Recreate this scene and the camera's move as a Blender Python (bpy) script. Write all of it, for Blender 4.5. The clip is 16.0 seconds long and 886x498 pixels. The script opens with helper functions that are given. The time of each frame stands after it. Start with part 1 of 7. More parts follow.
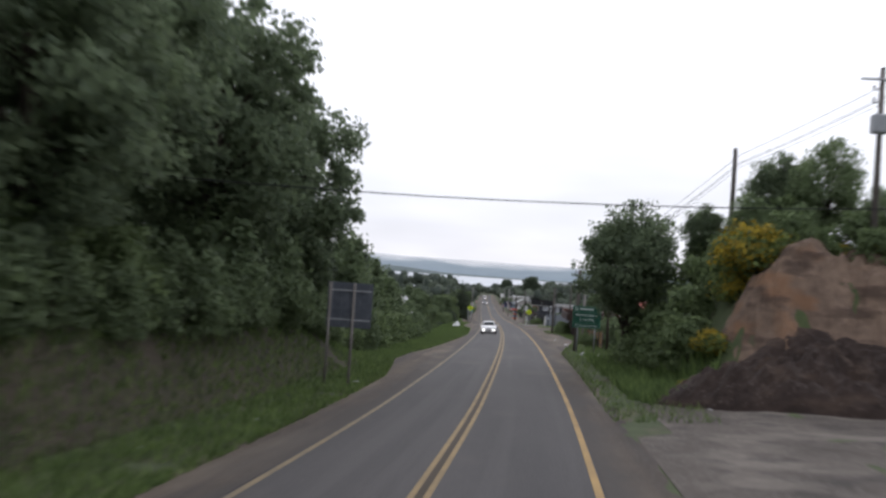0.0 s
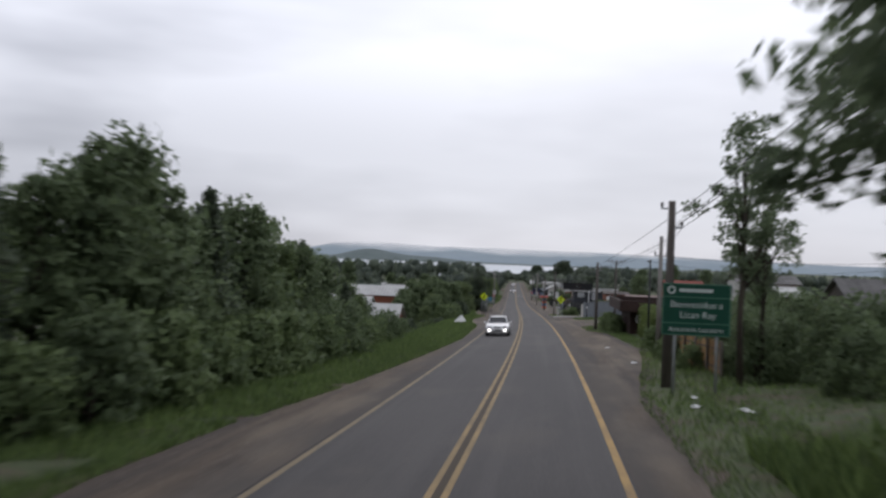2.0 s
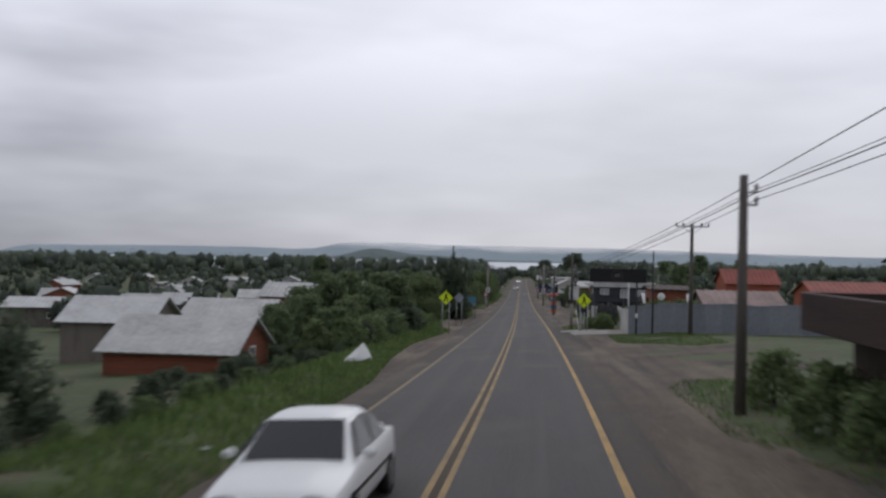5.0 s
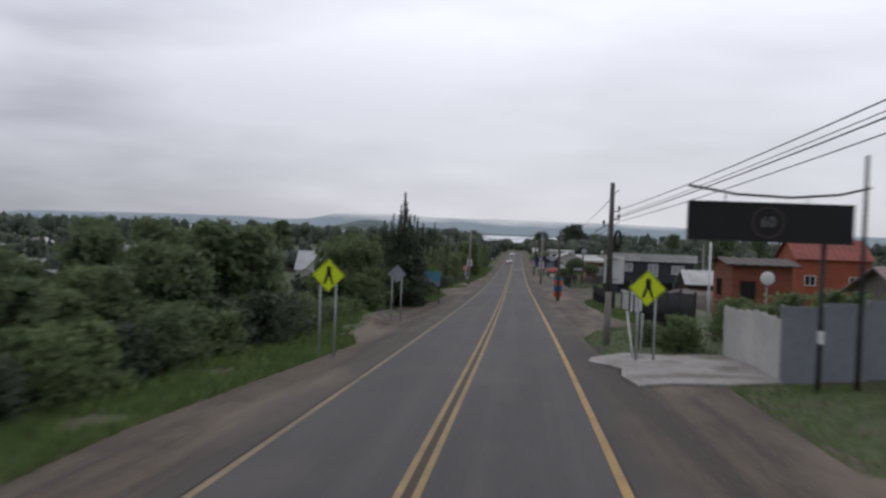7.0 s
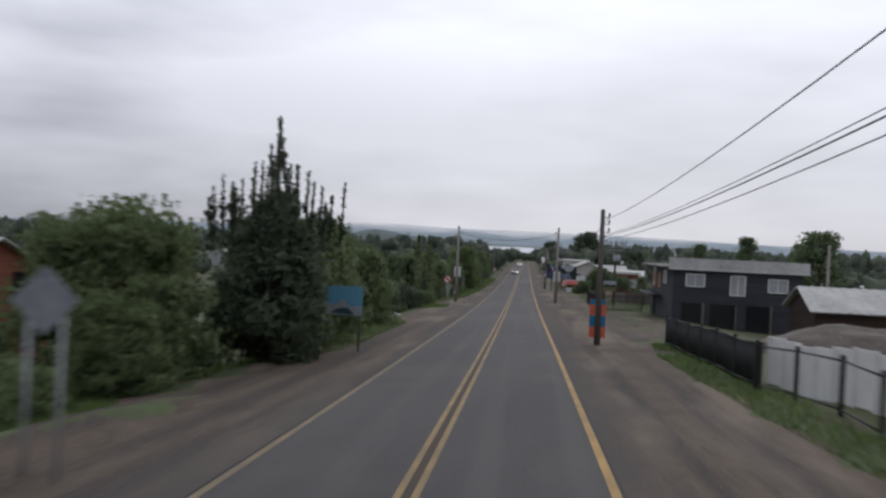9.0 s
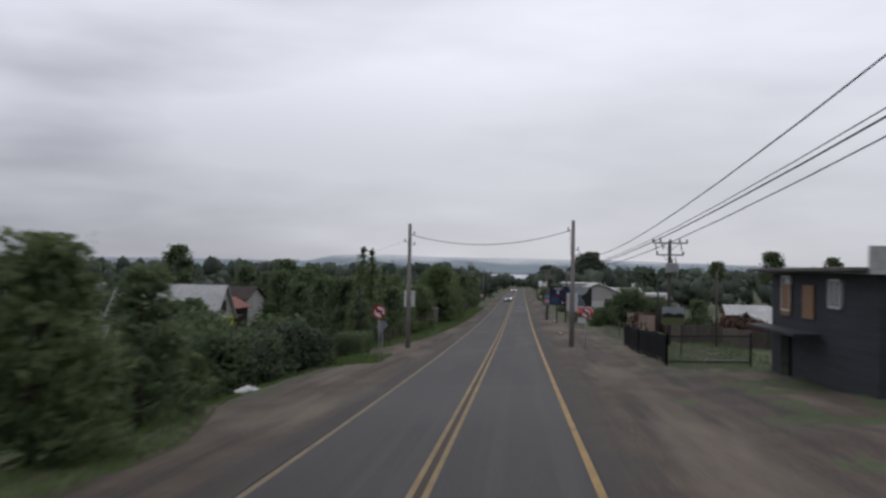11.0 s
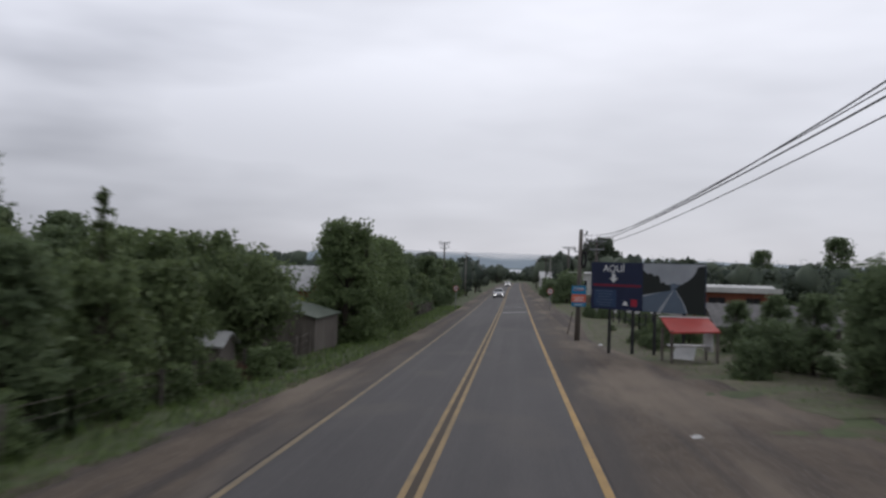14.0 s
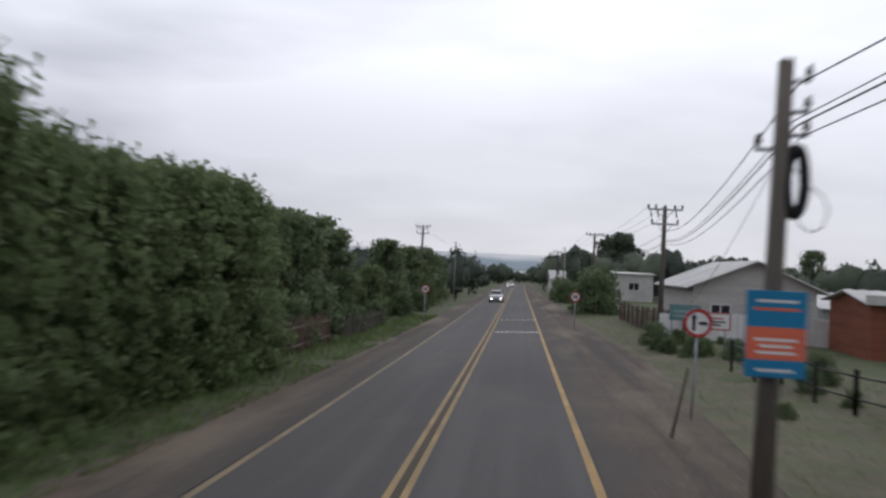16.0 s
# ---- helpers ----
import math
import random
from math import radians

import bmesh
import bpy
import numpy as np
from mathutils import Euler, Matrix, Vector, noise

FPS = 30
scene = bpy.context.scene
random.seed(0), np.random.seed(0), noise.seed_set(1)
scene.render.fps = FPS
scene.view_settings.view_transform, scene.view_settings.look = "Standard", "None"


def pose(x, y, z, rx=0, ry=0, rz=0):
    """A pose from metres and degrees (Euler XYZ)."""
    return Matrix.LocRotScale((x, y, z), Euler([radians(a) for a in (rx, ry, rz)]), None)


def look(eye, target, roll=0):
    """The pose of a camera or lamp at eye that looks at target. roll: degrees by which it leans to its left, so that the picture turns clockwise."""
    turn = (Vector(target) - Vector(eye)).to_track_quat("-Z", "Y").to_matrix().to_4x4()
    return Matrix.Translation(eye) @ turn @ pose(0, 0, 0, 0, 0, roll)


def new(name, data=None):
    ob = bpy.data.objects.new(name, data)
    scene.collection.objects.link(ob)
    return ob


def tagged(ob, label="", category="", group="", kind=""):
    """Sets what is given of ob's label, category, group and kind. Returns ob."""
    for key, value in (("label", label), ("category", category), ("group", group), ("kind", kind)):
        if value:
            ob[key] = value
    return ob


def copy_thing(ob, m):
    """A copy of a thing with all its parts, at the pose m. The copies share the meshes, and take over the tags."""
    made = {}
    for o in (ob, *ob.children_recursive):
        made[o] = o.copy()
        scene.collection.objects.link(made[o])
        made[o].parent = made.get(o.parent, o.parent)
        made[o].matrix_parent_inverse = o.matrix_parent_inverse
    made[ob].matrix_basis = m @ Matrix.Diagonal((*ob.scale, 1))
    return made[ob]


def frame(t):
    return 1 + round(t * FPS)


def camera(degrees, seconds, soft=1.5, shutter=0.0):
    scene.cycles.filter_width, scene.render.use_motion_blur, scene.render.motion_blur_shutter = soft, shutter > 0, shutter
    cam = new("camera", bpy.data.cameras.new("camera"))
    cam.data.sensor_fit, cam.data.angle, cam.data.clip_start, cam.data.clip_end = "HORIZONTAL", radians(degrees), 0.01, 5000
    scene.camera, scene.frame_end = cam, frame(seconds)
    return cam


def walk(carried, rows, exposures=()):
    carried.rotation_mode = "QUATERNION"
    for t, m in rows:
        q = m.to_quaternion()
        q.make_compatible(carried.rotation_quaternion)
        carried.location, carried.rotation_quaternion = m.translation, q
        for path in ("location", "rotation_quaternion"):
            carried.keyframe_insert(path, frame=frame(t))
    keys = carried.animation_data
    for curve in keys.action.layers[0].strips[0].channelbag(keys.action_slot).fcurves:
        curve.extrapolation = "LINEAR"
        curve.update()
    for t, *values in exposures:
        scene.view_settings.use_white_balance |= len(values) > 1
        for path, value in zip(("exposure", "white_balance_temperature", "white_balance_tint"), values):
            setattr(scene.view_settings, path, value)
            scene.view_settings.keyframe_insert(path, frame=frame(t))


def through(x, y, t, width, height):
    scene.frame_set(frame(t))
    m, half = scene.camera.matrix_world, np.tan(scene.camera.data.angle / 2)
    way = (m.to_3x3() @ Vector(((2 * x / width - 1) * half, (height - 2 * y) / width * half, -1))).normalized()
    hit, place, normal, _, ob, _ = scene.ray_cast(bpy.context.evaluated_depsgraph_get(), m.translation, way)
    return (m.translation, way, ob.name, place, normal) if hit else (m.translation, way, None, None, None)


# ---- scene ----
cam = camera(53.69, 16.0, soft=2.6, shutter=0.6)
PATH = [
    (0.0, -1.491, -9.191, 3.395, 91.360, -4.043, 2.913),
    (0.5, -0.921, -0.364, 3.071, 91.248, -4.474, 3.522),
    (1.0, -0.368, 8.522, 2.705, 91.160, -3.954, 4.192),
    (1.5, 0.078, 17.520, 2.341, 90.751, -3.343, 4.664),
    (2.0, 0.427, 26.434, 2.017, 90.599, -2.178, 4.948),
    (2.5, 0.795, 35.240, 1.702, 90.605, -1.933, 5.285),
    (3.0, 1.163, 43.863, 1.395, 90.464, -2.280, 5.551),
    (3.5, 1.424, 52.209, 1.093, 90.072, -1.893, 5.648),
    (4.0, 1.668, 60.935, 0.774, 90.605, -1.161, 5.566),
    (6.5, 2.225, 107.212, -0.977, 89.385, -1.519, 5.037),
    (7.0, 2.310, 116.455, -1.329, 88.760, -2.069, 5.213),
    (7.5, 2.344, 125.449, -1.674, 88.858, -2.171, 5.344),
    (8.0, 2.369, 134.492, -2.021, 89.154, -2.693, 5.430),
    (8.5, 2.438, 143.537, -2.366, 89.177, -2.247, 5.638),
    (9.0, 2.407, 152.426, -2.712, 89.438, -2.639, 5.763),
    (11.5, 2.185, 198.015, -4.430, 92.097, -0.731, 5.190),
    (12.0, 2.086, 207.331, -4.761, 92.634, -0.759, 4.927),
    (12.5, 2.023, 216.752, -5.076, 91.594, -0.975, 4.883),
    (13.0, 1.900, 226.275, -5.372, 91.364, -0.913, 4.837),
    (13.5, 1.835, 235.662, -5.643, 91.286, -0.788, 4.934),
    (14.0, 1.751, 244.694, -5.888, 91.066, -1.663, 5.038),
    (14.5, 1.741, 253.581, -6.106, 90.751, -1.544, 5.073),
    (15.0, 1.694, 262.410, -6.305, 90.701, -1.314, 4.990),
    (15.5, 1.677, 271.073, -6.477, 90.831, -1.925, 5.138),
    (16.0, 1.692, 279.530, -6.626, 91.039, -2.804, 5.334),
]
EXPOSURES = [(t, e, 6200.0, 13.5) for t, e in ((0.0, 0.4), (0.5, 0.35), (1.0, 0.25), (1.5, 0.12), (2.5, -0.05), (4.0, -0.22), (6.5, -0.16), (7.5, -0.03), (9.0, -0.05), (11.5, -0.31), (12.5, -0.34), (14.5, -0.12), (16.0, 0.0))]
walk(cam, [(t, pose(x, y, z, rx, ry, rz)) for t, x, y, z, rx, ry, rz in PATH], EXPOSURES)

# ---- light: an overcast sky with a broad, weak sun behind the cloud ----
world = bpy.data.worlds.new("overcast_sky")
scene.world = world
world.use_nodes = True
wn, wl = world.node_tree.nodes, world.node_tree.links
wn.clear()
w_out = wn.new("ShaderNodeOutputWorld")
w_bg = wn.new("ShaderNodeBackground")
w_sky = wn.new("ShaderNodeTexSky")
w_sky.sky_type, w_sky.sun_disc = "NISHITA", False
w_sky.sun_elevation, w_sky.sun_rotation = radians(34), radians(9)
w_co = wn.new("ShaderNodeTexCoord")
w_map = wn.new("ShaderNodeMapping")
w_map.inputs["Scale"].default_value = (1.3, 1.3, 5.0)
w_n1 = wn.new("ShaderNodeTexNoise")
w_n1.inputs["Scale"].default_value, w_n1.inputs["Detail"].default_value, w_n1.inputs["Roughness"].default_value = 1.35, 4.0, 0.5
w_ramp = wn.new("ShaderNodeValToRGB")
w_ramp.color_ramp.elements[0].position, w_ramp.color_ramp.elements[0].color = 0.36, (0.37, 0.38, 0.41, 1)
w_ramp.color_ramp.elements[1].position, w_ramp.color_ramp.elements[1].color = 0.63, (0.75, 0.76, 0.79, 1)
w_dot = wn.new("ShaderNodeVectorMath")
w_dot.operation = "DOT_PRODUCT"
w_dot.inputs[1].default_value = (0.14, 0.86, 0.49)
w_high = wn.new("ShaderNodeMapRange")
w_high.inputs["From Min"].default_value, w_high.inputs["From Max"].default_value = 0.75, 1.0
w_high.inputs["To Min"].default_value, w_high.inputs["To Max"].default_value = 0.0, 0.6
w_mix = wn.new("ShaderNodeMixRGB")
w_mix.inputs[2].default_value = (0.93, 0.94, 0.96, 1)
w_add = wn.new("ShaderNodeMixRGB")
w_add.blend_type, w_add.inputs[0].default_value = "ADD", 0.004
wl.new(w_co.outputs["Generated"], w_map.inputs[0])
wl.new(w_map.outputs[0], w_n1.inputs["Vector"])
wl.new(w_n1.outputs[0], w_ramp.inputs[0])
wl.new(w_co.outputs["Generated"], w_dot.inputs[0])
wl.new(w_dot.outputs["Value"], w_high.inputs[0])
wl.new(w_high.outputs[0], w_mix.inputs[0])
wl.new(w_ramp.outputs[0], w_mix.inputs[1])
wl.new(w_mix.outputs[0], w_add.inputs[1])
wl.new(w_sky.outputs[0], w_add.inputs[2])
w_sep, w_low, w_dim = wn.new("ShaderNodeSeparateXYZ"), wn.new("ShaderNodeValToRGB"), wn.new("ShaderNodeVectorMath")
# the cloud deck by height: a paler gap over the hills, a greyer belt, then the bright overhead
w_low.color_ramp.interpolation = "EASE"
for spot, grey in ((0.0, 0.80), (0.035, 0.83), (0.10, 0.76), (0.28, 1.06)):
    knot = w_low.color_ramp.elements[0] if spot == 0.0 else w_low.color_ramp.elements.new(spot)
    knot.color = (grey, grey, grey, 1)
w_low.color_ramp.elements[-1].position, w_low.color_ramp.elements[-1].color = 1.0, (1.06, 1.06, 1.06, 1)
w_dim.operation = "MULTIPLY"
wl.new(w_co.outputs["Generated"], w_sep.inputs[0])
wl.new(w_sep.outputs["Z"], w_low.inputs[0])
wl.new(w_add.outputs[0], w_dim.inputs[0])
wl.new(w_low.outputs[0], w_dim.inputs[1])
wl.new(w_dim.outputs[0], w_bg.inputs[0])
w_bg.inputs[1].default_value = 1.18
wl.new(w_bg.outputs[0], w_out.inputs[0])
sun = new("sun", bpy.data.lights.new("sun", "SUN"))
sun.data.energy, sun.data.angle, sun.data.color = 0.5, radians(40), (1.0, 0.97, 0.93)
sun.matrix_world = look((30, 260, 120), (0, 90, 0))

# ---- materials ----
MATS = {}


def material(name, dark, light, rough=0.85, metal=0.0, grain=8.0, patch=0.6, bump=0.25, per=None, spread=0.25, stretch=(1, 1, 1), through=0.0, spec=0.3):
    """Two colours mixed by a fine and a coarse noise; per adds a random shift by 'object' or 'island'."""
    m = bpy.data.materials.new(name)
    m.use_nodes = True
    n, l = m.node_tree.nodes, m.node_tree.links
    b = n["Principled BSDF"]
    co, mp = n.new("ShaderNodeTexCoord"), n.new("ShaderNodeMapping")
    geo = n.new("ShaderNodeNewGeometry")
    mp.inputs["Scale"].default_value = stretch
    l.new(geo.outputs["Position"] if per is None else co.outputs["Object"], mp.inputs[0])
    fine, big = n.new("ShaderNodeTexNoise"), n.new("ShaderNodeTexNoise")
    fine.inputs["Scale"].default_value, fine.inputs["Detail"].default_value = grain, 6.0
    big.inputs["Scale"].default_value, big.inputs["Detail"].default_value = patch, 4.0
    l.new(mp.outputs[0], fine.inputs["Vector"])
    l.new(mp.outputs[0], big.inputs["Vector"])
    mixer = n.new("ShaderNodeMath")
    mixer.operation = "MULTIPLY_ADD"
    mixer.inputs[1].default_value = 0.45
    half = n.new("ShaderNodeMath")
    half.operation = "MULTIPLY"
    half.inputs[1].default_value = 0.55
    l.new(big.outputs[0], half.inputs[0])
    l.new(fine.outputs[0], mixer.inputs[0])
    l.new(half.outputs[0], mixer.inputs[2])
    last = mixer
    if per:
        rnd = n.new("ShaderNodeMath")
        rnd.operation = "MULTIPLY_ADD"
        rnd.inputs[1].default_value = spread
        src = n.new("ShaderNodeObjectInfo").outputs["Random"] if per == "object" else geo.outputs["Random Per Island"]
        l.new(src, rnd.inputs[0])
        l.new(mixer.outputs[0], rnd.inputs[2])
        sub = n.new("ShaderNodeMath")
        sub.operation = "SUBTRACT"
        sub.inputs[1].default_value = spread / 2
        l.new(rnd.outputs[0], sub.inputs[0])
        last = sub
    ramp = n.new("ShaderNodeValToRGB")
    ramp.color_ramp.elements[0].position, ramp.color_ramp.elements[1].position = 0.32, 0.68
    ramp.color_ramp.elements[0].color, ramp.color_ramp.elements[1].color = (*dark, 1), (*light, 1)
    l.new(last.outputs[0], ramp.inputs[0])
    l.new(ramp.outputs[0], b.inputs["Base Color"])
    b.inputs["Roughness"].default_value, b.inputs["Metallic"].default_value = rough, metal
    b.inputs["Specular IOR Level"].default_value = spec
    if bump:
        bp = n.new("ShaderNodeBump")
        bp.inputs["Strength"].default_value, bp.inputs["Distance"].default_value = bump, 0.02
        l.new(fine.outputs[0], bp.inputs["Height"])
        l.new(bp.outputs[0], b.inputs["Normal"])
    if through:
        tr, mx = n.new("ShaderNodeBsdfTranslucent"), n.new("ShaderNodeMixShader")
        l.new(ramp.outputs[0], tr.inputs[0])
        mx.inputs[0].default_value = through
        l.new(b.outputs[0], mx.inputs[1])
        l.new(tr.outputs[0], mx.inputs[2])
        l.new(mx.outputs[0], n["Material Output"].inputs[0])
    MATS[name] = m
    return m


def plain(name, colour, rough=0.6, metal=0.0, vary=0.12, **more):
    """A painted or single-stuff surface with slight dirt."""
    return material(name, tuple(c * (1 - vary) for c in colour), tuple(min(1, c * (1 + vary)) for c in colour), rough, metal, grain=14, patch=1.7, bump=0.06, **more)


def glow(name, colour, strength):
    m = bpy.data.materials.new(name)
    m.use_nodes = True
    b = m.node_tree.nodes["Principled BSDF"]
    b.inputs["Base Color"].default_value = (*colour, 1)
    b.inputs["Emission Color"].default_value, b.inputs["Emission Strength"].default_value = (*colour, 1), strength
    MATS[name] = m
    return m


line_yellow = material("worn_yellow_paint", (0.19, 0.125, 0.055), (0.43, 0.265, 0.075), 0.75, grain=9, patch=0.9, bump=0.2)
line_dull = material("rubbed_yellow_paint", (0.15, 0.11, 0.060), (0.33, 0.225, 0.095), 0.78, grain=9, patch=0.9, bump=0.2)
line_pale = material("worn_pale_paint", (0.12, 0.100, 0.075), (0.27, 0.20, 0.105), 0.78, grain=9, patch=0.9, bump=0.2)
line_white = material("worn_white_paint", (0.30, 0.30, 0.30), (0.55, 0.55, 0.54), 0.75, grain=12, patch=1.2, bump=0.2)


def overlay(m, layers, uv=True):
    """Lays further patches over a material: (stretch, size, low, high, colour, most)."""
    n, l = m.node_tree.nodes, m.node_tree.links
    base = n["Principled BSDF"].inputs["Base Color"].links[0].from_socket
    src = n.new("ShaderNodeUVMap").outputs[0] if uv else n.new("ShaderNodeNewGeometry").outputs["Position"]
    for stretch, size, low, high, colour, most in layers:
        mp, no, rg, mx = n.new("ShaderNodeMapping"), n.new("ShaderNodeTexNoise"), n.new("ShaderNodeMapRange"), n.new("ShaderNodeMixRGB")
        mp.inputs["Scale"].default_value = stretch
        no.inputs["Scale"].default_value, no.inputs["Detail"].default_value = size, 4.0
        rg.inputs["From Min"].default_value, rg.inputs["From Max"].default_value, rg.inputs["To Max"].default_value = low, high, most
        mx.inputs[2].default_value = (*colour, 1)
        l.new(src, mp.inputs[0])
        l.new(mp.outputs[0], no.inputs["Vector"])
        l.new(no.outputs[0], rg.inputs[0])
        l.new(rg.outputs[0], mx.inputs[0])
        l.new(base, mx.inputs[1])
        base = mx.outputs[0]
    l.new(base, n["Principled BSDF"].inputs["Base Color"])
    return m


# packed earth with darker tyre tracks along the road and paler stony patches
dirt = overlay(material("packed_dirt", (0.056, 0.042, 0.030), (0.116, 0.088, 0.063), 0.95, grain=5.0, patch=0.55, bump=0.7), (
    ((1.0, 0.030, 1.0), 1.3, 0.46, 0.62, (0.042, 0.034, 0.030), 0.85), ((1.0, 0.16, 1.0), 0.45, 0.50, 0.64, (0.190, 0.152, 0.113), 0.62), ((1.0, 1.0, 1.0), 14.0, 0.58, 0.68, (0.25, 0.225, 0.20), 0.55)))


def margin(m, start, end, colour, most):
    """Damp grit that traffic throws along the asphalt, thinning out unevenly across the shoulder."""
    n, l = m.node_tree.nodes, m.node_tree.links
    base = n["Principled BSDF"].inputs["Base Color"].links[0].from_socket
    uv, mp, no, sep = n.new("ShaderNodeUVMap"), n.new("ShaderNodeMapping"), n.new("ShaderNodeTexNoise"), n.new("ShaderNodeSeparateXYZ")
    mp.inputs["Scale"].default_value = (1.0, 0.3, 1.0)
    no.inputs["Scale"].default_value, no.inputs["Detail"].default_value = 0.9, 5.0
    far, add, rg, mx = n.new("ShaderNodeMath"), n.new("ShaderNodeMath"), n.new("ShaderNodeMapRange"), n.new("ShaderNodeMixRGB")
    far.operation, add.operation = "ABSOLUTE", "MULTIPLY_ADD"
    add.inputs[1].default_value = 2.6
    rg.inputs["From Min"].default_value, rg.inputs["From Max"].default_value = start, end
    rg.inputs["To Min"].default_value, rg.inputs["To Max"].default_value = most, 0.0
    mx.inputs[2].default_value = (*colour, 1)
    l.new(uv.outputs[0], mp.inputs[0])
    l.new(mp.outputs[0], no.inputs["Vector"])
    l.new(uv.outputs[0], sep.inputs[0])
    l.new(sep.outputs[0], far.inputs[0])
    l.new(no.outputs[0], add.inputs[0])
    l.new(far.outputs[0], add.inputs[2])
    l.new(add.outputs[0], rg.inputs[0])
    l.new(rg.outputs[0], mx.inputs[0])
    l.new(base, mx.inputs[1])
    l.new(mx.outputs[0], n["Principled BSDF"].inputs["Base Color"])


margin(dirt, 2.85 + 1.5, 2.85 + 2.7, (0.062, 0.055, 0.050), 0.85)
# old asphalt: smoother wheel paths, dust, fine cracks
asphalt = overlay(material("asphalt", (0.048, 0.0445, 0.0445), (0.081, 0.0745, 0.0725), 0.86, grain=26, patch=0.35, bump=0.35, stretch=(1, 0.22, 1)), (
    ((0.9, 0.012, 1.0), 1.6, 0.50, 0.64, (0.102, 0.095, 0.091), 0.32), ((0.8, 0.02, 1.0), 1.1, 0.54, 0.66, (0.048, 0.046, 0.046), 0.35), ((1.0, 0.5, 1.0), 0.35, 0.56, 0.68, (0.105, 0.092, 0.080), 0.35)))
dirt_dark = overlay(material("damp_dark_soil", (0.018, 0.012, 0.010), (0.052, 0.036, 0.029), 0.95, grain=4, patch=0.7, bump=0.9), (((1, 1, 2.5), 0.6, 0.54, 0.66, (0.085, 0.058, 0.042), 0.6), ((1, 1, 1), 7.0, 0.60, 0.68, (0.11, 0.085, 0.07), 0.5)), False)
dirt_tan = overlay(material("cut_clay_bank", (0.105, 0.074, 0.055), (0.235, 0.165, 0.118), 0.95, grain=3.0, patch=0.6, bump=0.9), (((1, 1, 1.6), 0.5, 0.52, 0.64, (0.215, 0.112, 0.058), 0.65), ((1, 1, 3.0), 0.45, 0.54, 0.64, (0.062, 0.042, 0.032), 0.8)), False)
gravel = overlay(material("grey_gravel", (0.052, 0.043, 0.036), (0.120, 0.100, 0.083), 0.95, grain=7.0, patch=0.5, bump=0.8), (((1, 1, 1), 0.35, 0.5, 0.62, (0.20, 0.172, 0.145), 0.6), ((1, 1, 1), 0.8, 0.54, 0.64, (0.040, 0.034, 0.030), 0.7), ((1, 1, 1), 12.0, 0.58, 0.68, (0.26, 0.235, 0.21), 0.5)), False)
turf = overlay(material("rough_turf", (0.036, 0.050, 0.022), (0.088, 0.108, 0.044), 0.95, grain=3.2, patch=0.16, bump=0.7), (((1, 1, 1), 0.9, 0.52, 0.64, (0.092, 0.072, 0.052), 0.75), ((1, 1, 1), 0.23, 0.54, 0.66, (0.085, 0.105, 0.045), 0.5)), False)
blade = material("grass_blade", (0.070, 0.115, 0.033), (0.175, 0.25, 0.070), 0.8, per="island", spread=0.5, bump=0, through=0.4)
concrete = overlay(material("weathered_concrete", (0.20, 0.19, 0.172), (0.34, 0.32, 0.295), 0.9, grain=10, patch=1.0, bump=0.3), (((1, 1, 1), 0.7, 0.5, 0.66, (0.10, 0.08, 0.06), 0.7), ((1, 1, 1), 6.0, 0.57, 0.66, (0.07, 0.06, 0.05), 0.5)), False)
leaf_a = material("broadleaf_leaves", (0.098, 0.134, 0.070), (0.172, 0.226, 0.108), 0.75, per="island", spread=0.26, bump=0, through=0.45)
# brighter copy of broadleaf_leaves: veiling glare put into the leaf colour
leaf_w = material("glare_lifted_leaves", (0.122, 0.162, 0.098), (0.205, 0.260, 0.140), 0.75, per="island", spread=0.26, bump=0, through=0.52)
leaf_b = material("bush_leaves", (0.105, 0.146, 0.066), (0.190, 0.252, 0.104), 0.75, per="island", spread=0.26, bump=0, through=0.45)
leaf_c = material("conifer_needles", (0.068, 0.090, 0.060), (0.118, 0.148, 0.090), 0.8, per="island", spread=0.3, bump=0, through=0.4)
# paler still: light on the near crowns put into the leaf colour
leaf_l = material("painted_lit_leaves", (0.150, 0.200, 0.104), (0.240, 0.310, 0.150), 0.75, per="island", spread=0.26, bump=0, through=0.52)
leaf_d = material("willow_leaves", (0.104, 0.140, 0.064), (0.182, 0.234, 0.100), 0.75, per="island", spread=0.3, bump=0, through=0.45)
leaf_y = material("broom_flowers", (0.24, 0.18, 0.020), (0.52, 0.39, 0.045), 0.75, per="island", spread=0.5, bump=0, through=0.4)
leaf_h = material("hedge_leaves", (0.09, 0.125, 0.04), (0.22, 0.28, 0.085), 0.75, per="island", spread=0.5, bump=0, through=0.4)
leaf_far = material("far_tree_leaves", (0.046, 0.06, 0.046), (0.092, 0.112, 0.076), 0.85, per="island", spread=0.5, bump=0)
leaf_dry = material("dry_red_shrub", (0.065, 0.036, 0.026), (0.145, 0.080, 0.051), 0.8, per="island", spread=0.5, bump=0)
bark = material("bark", (0.035, 0.028, 0.022), (0.085, 0.070, 0.055), 0.95, grain=9, patch=2, bump=0.7, stretch=(1, 1, 0.3))
pole_wood = material("weathered_pole_wood", (0.060, 0.052, 0.046), (0.125, 0.108, 0.095), 0.9, grain=12, patch=1.2, bump=0.4, stretch=(1, 1, 0.12), per="object", spread=0.2)
pole_concrete = material("pole_concrete", (0.17, 0.155, 0.14), (0.27, 0.25, 0.23), 0.9, grain=10, patch=0.9, bump=0.3, per="object", spread=0.2)
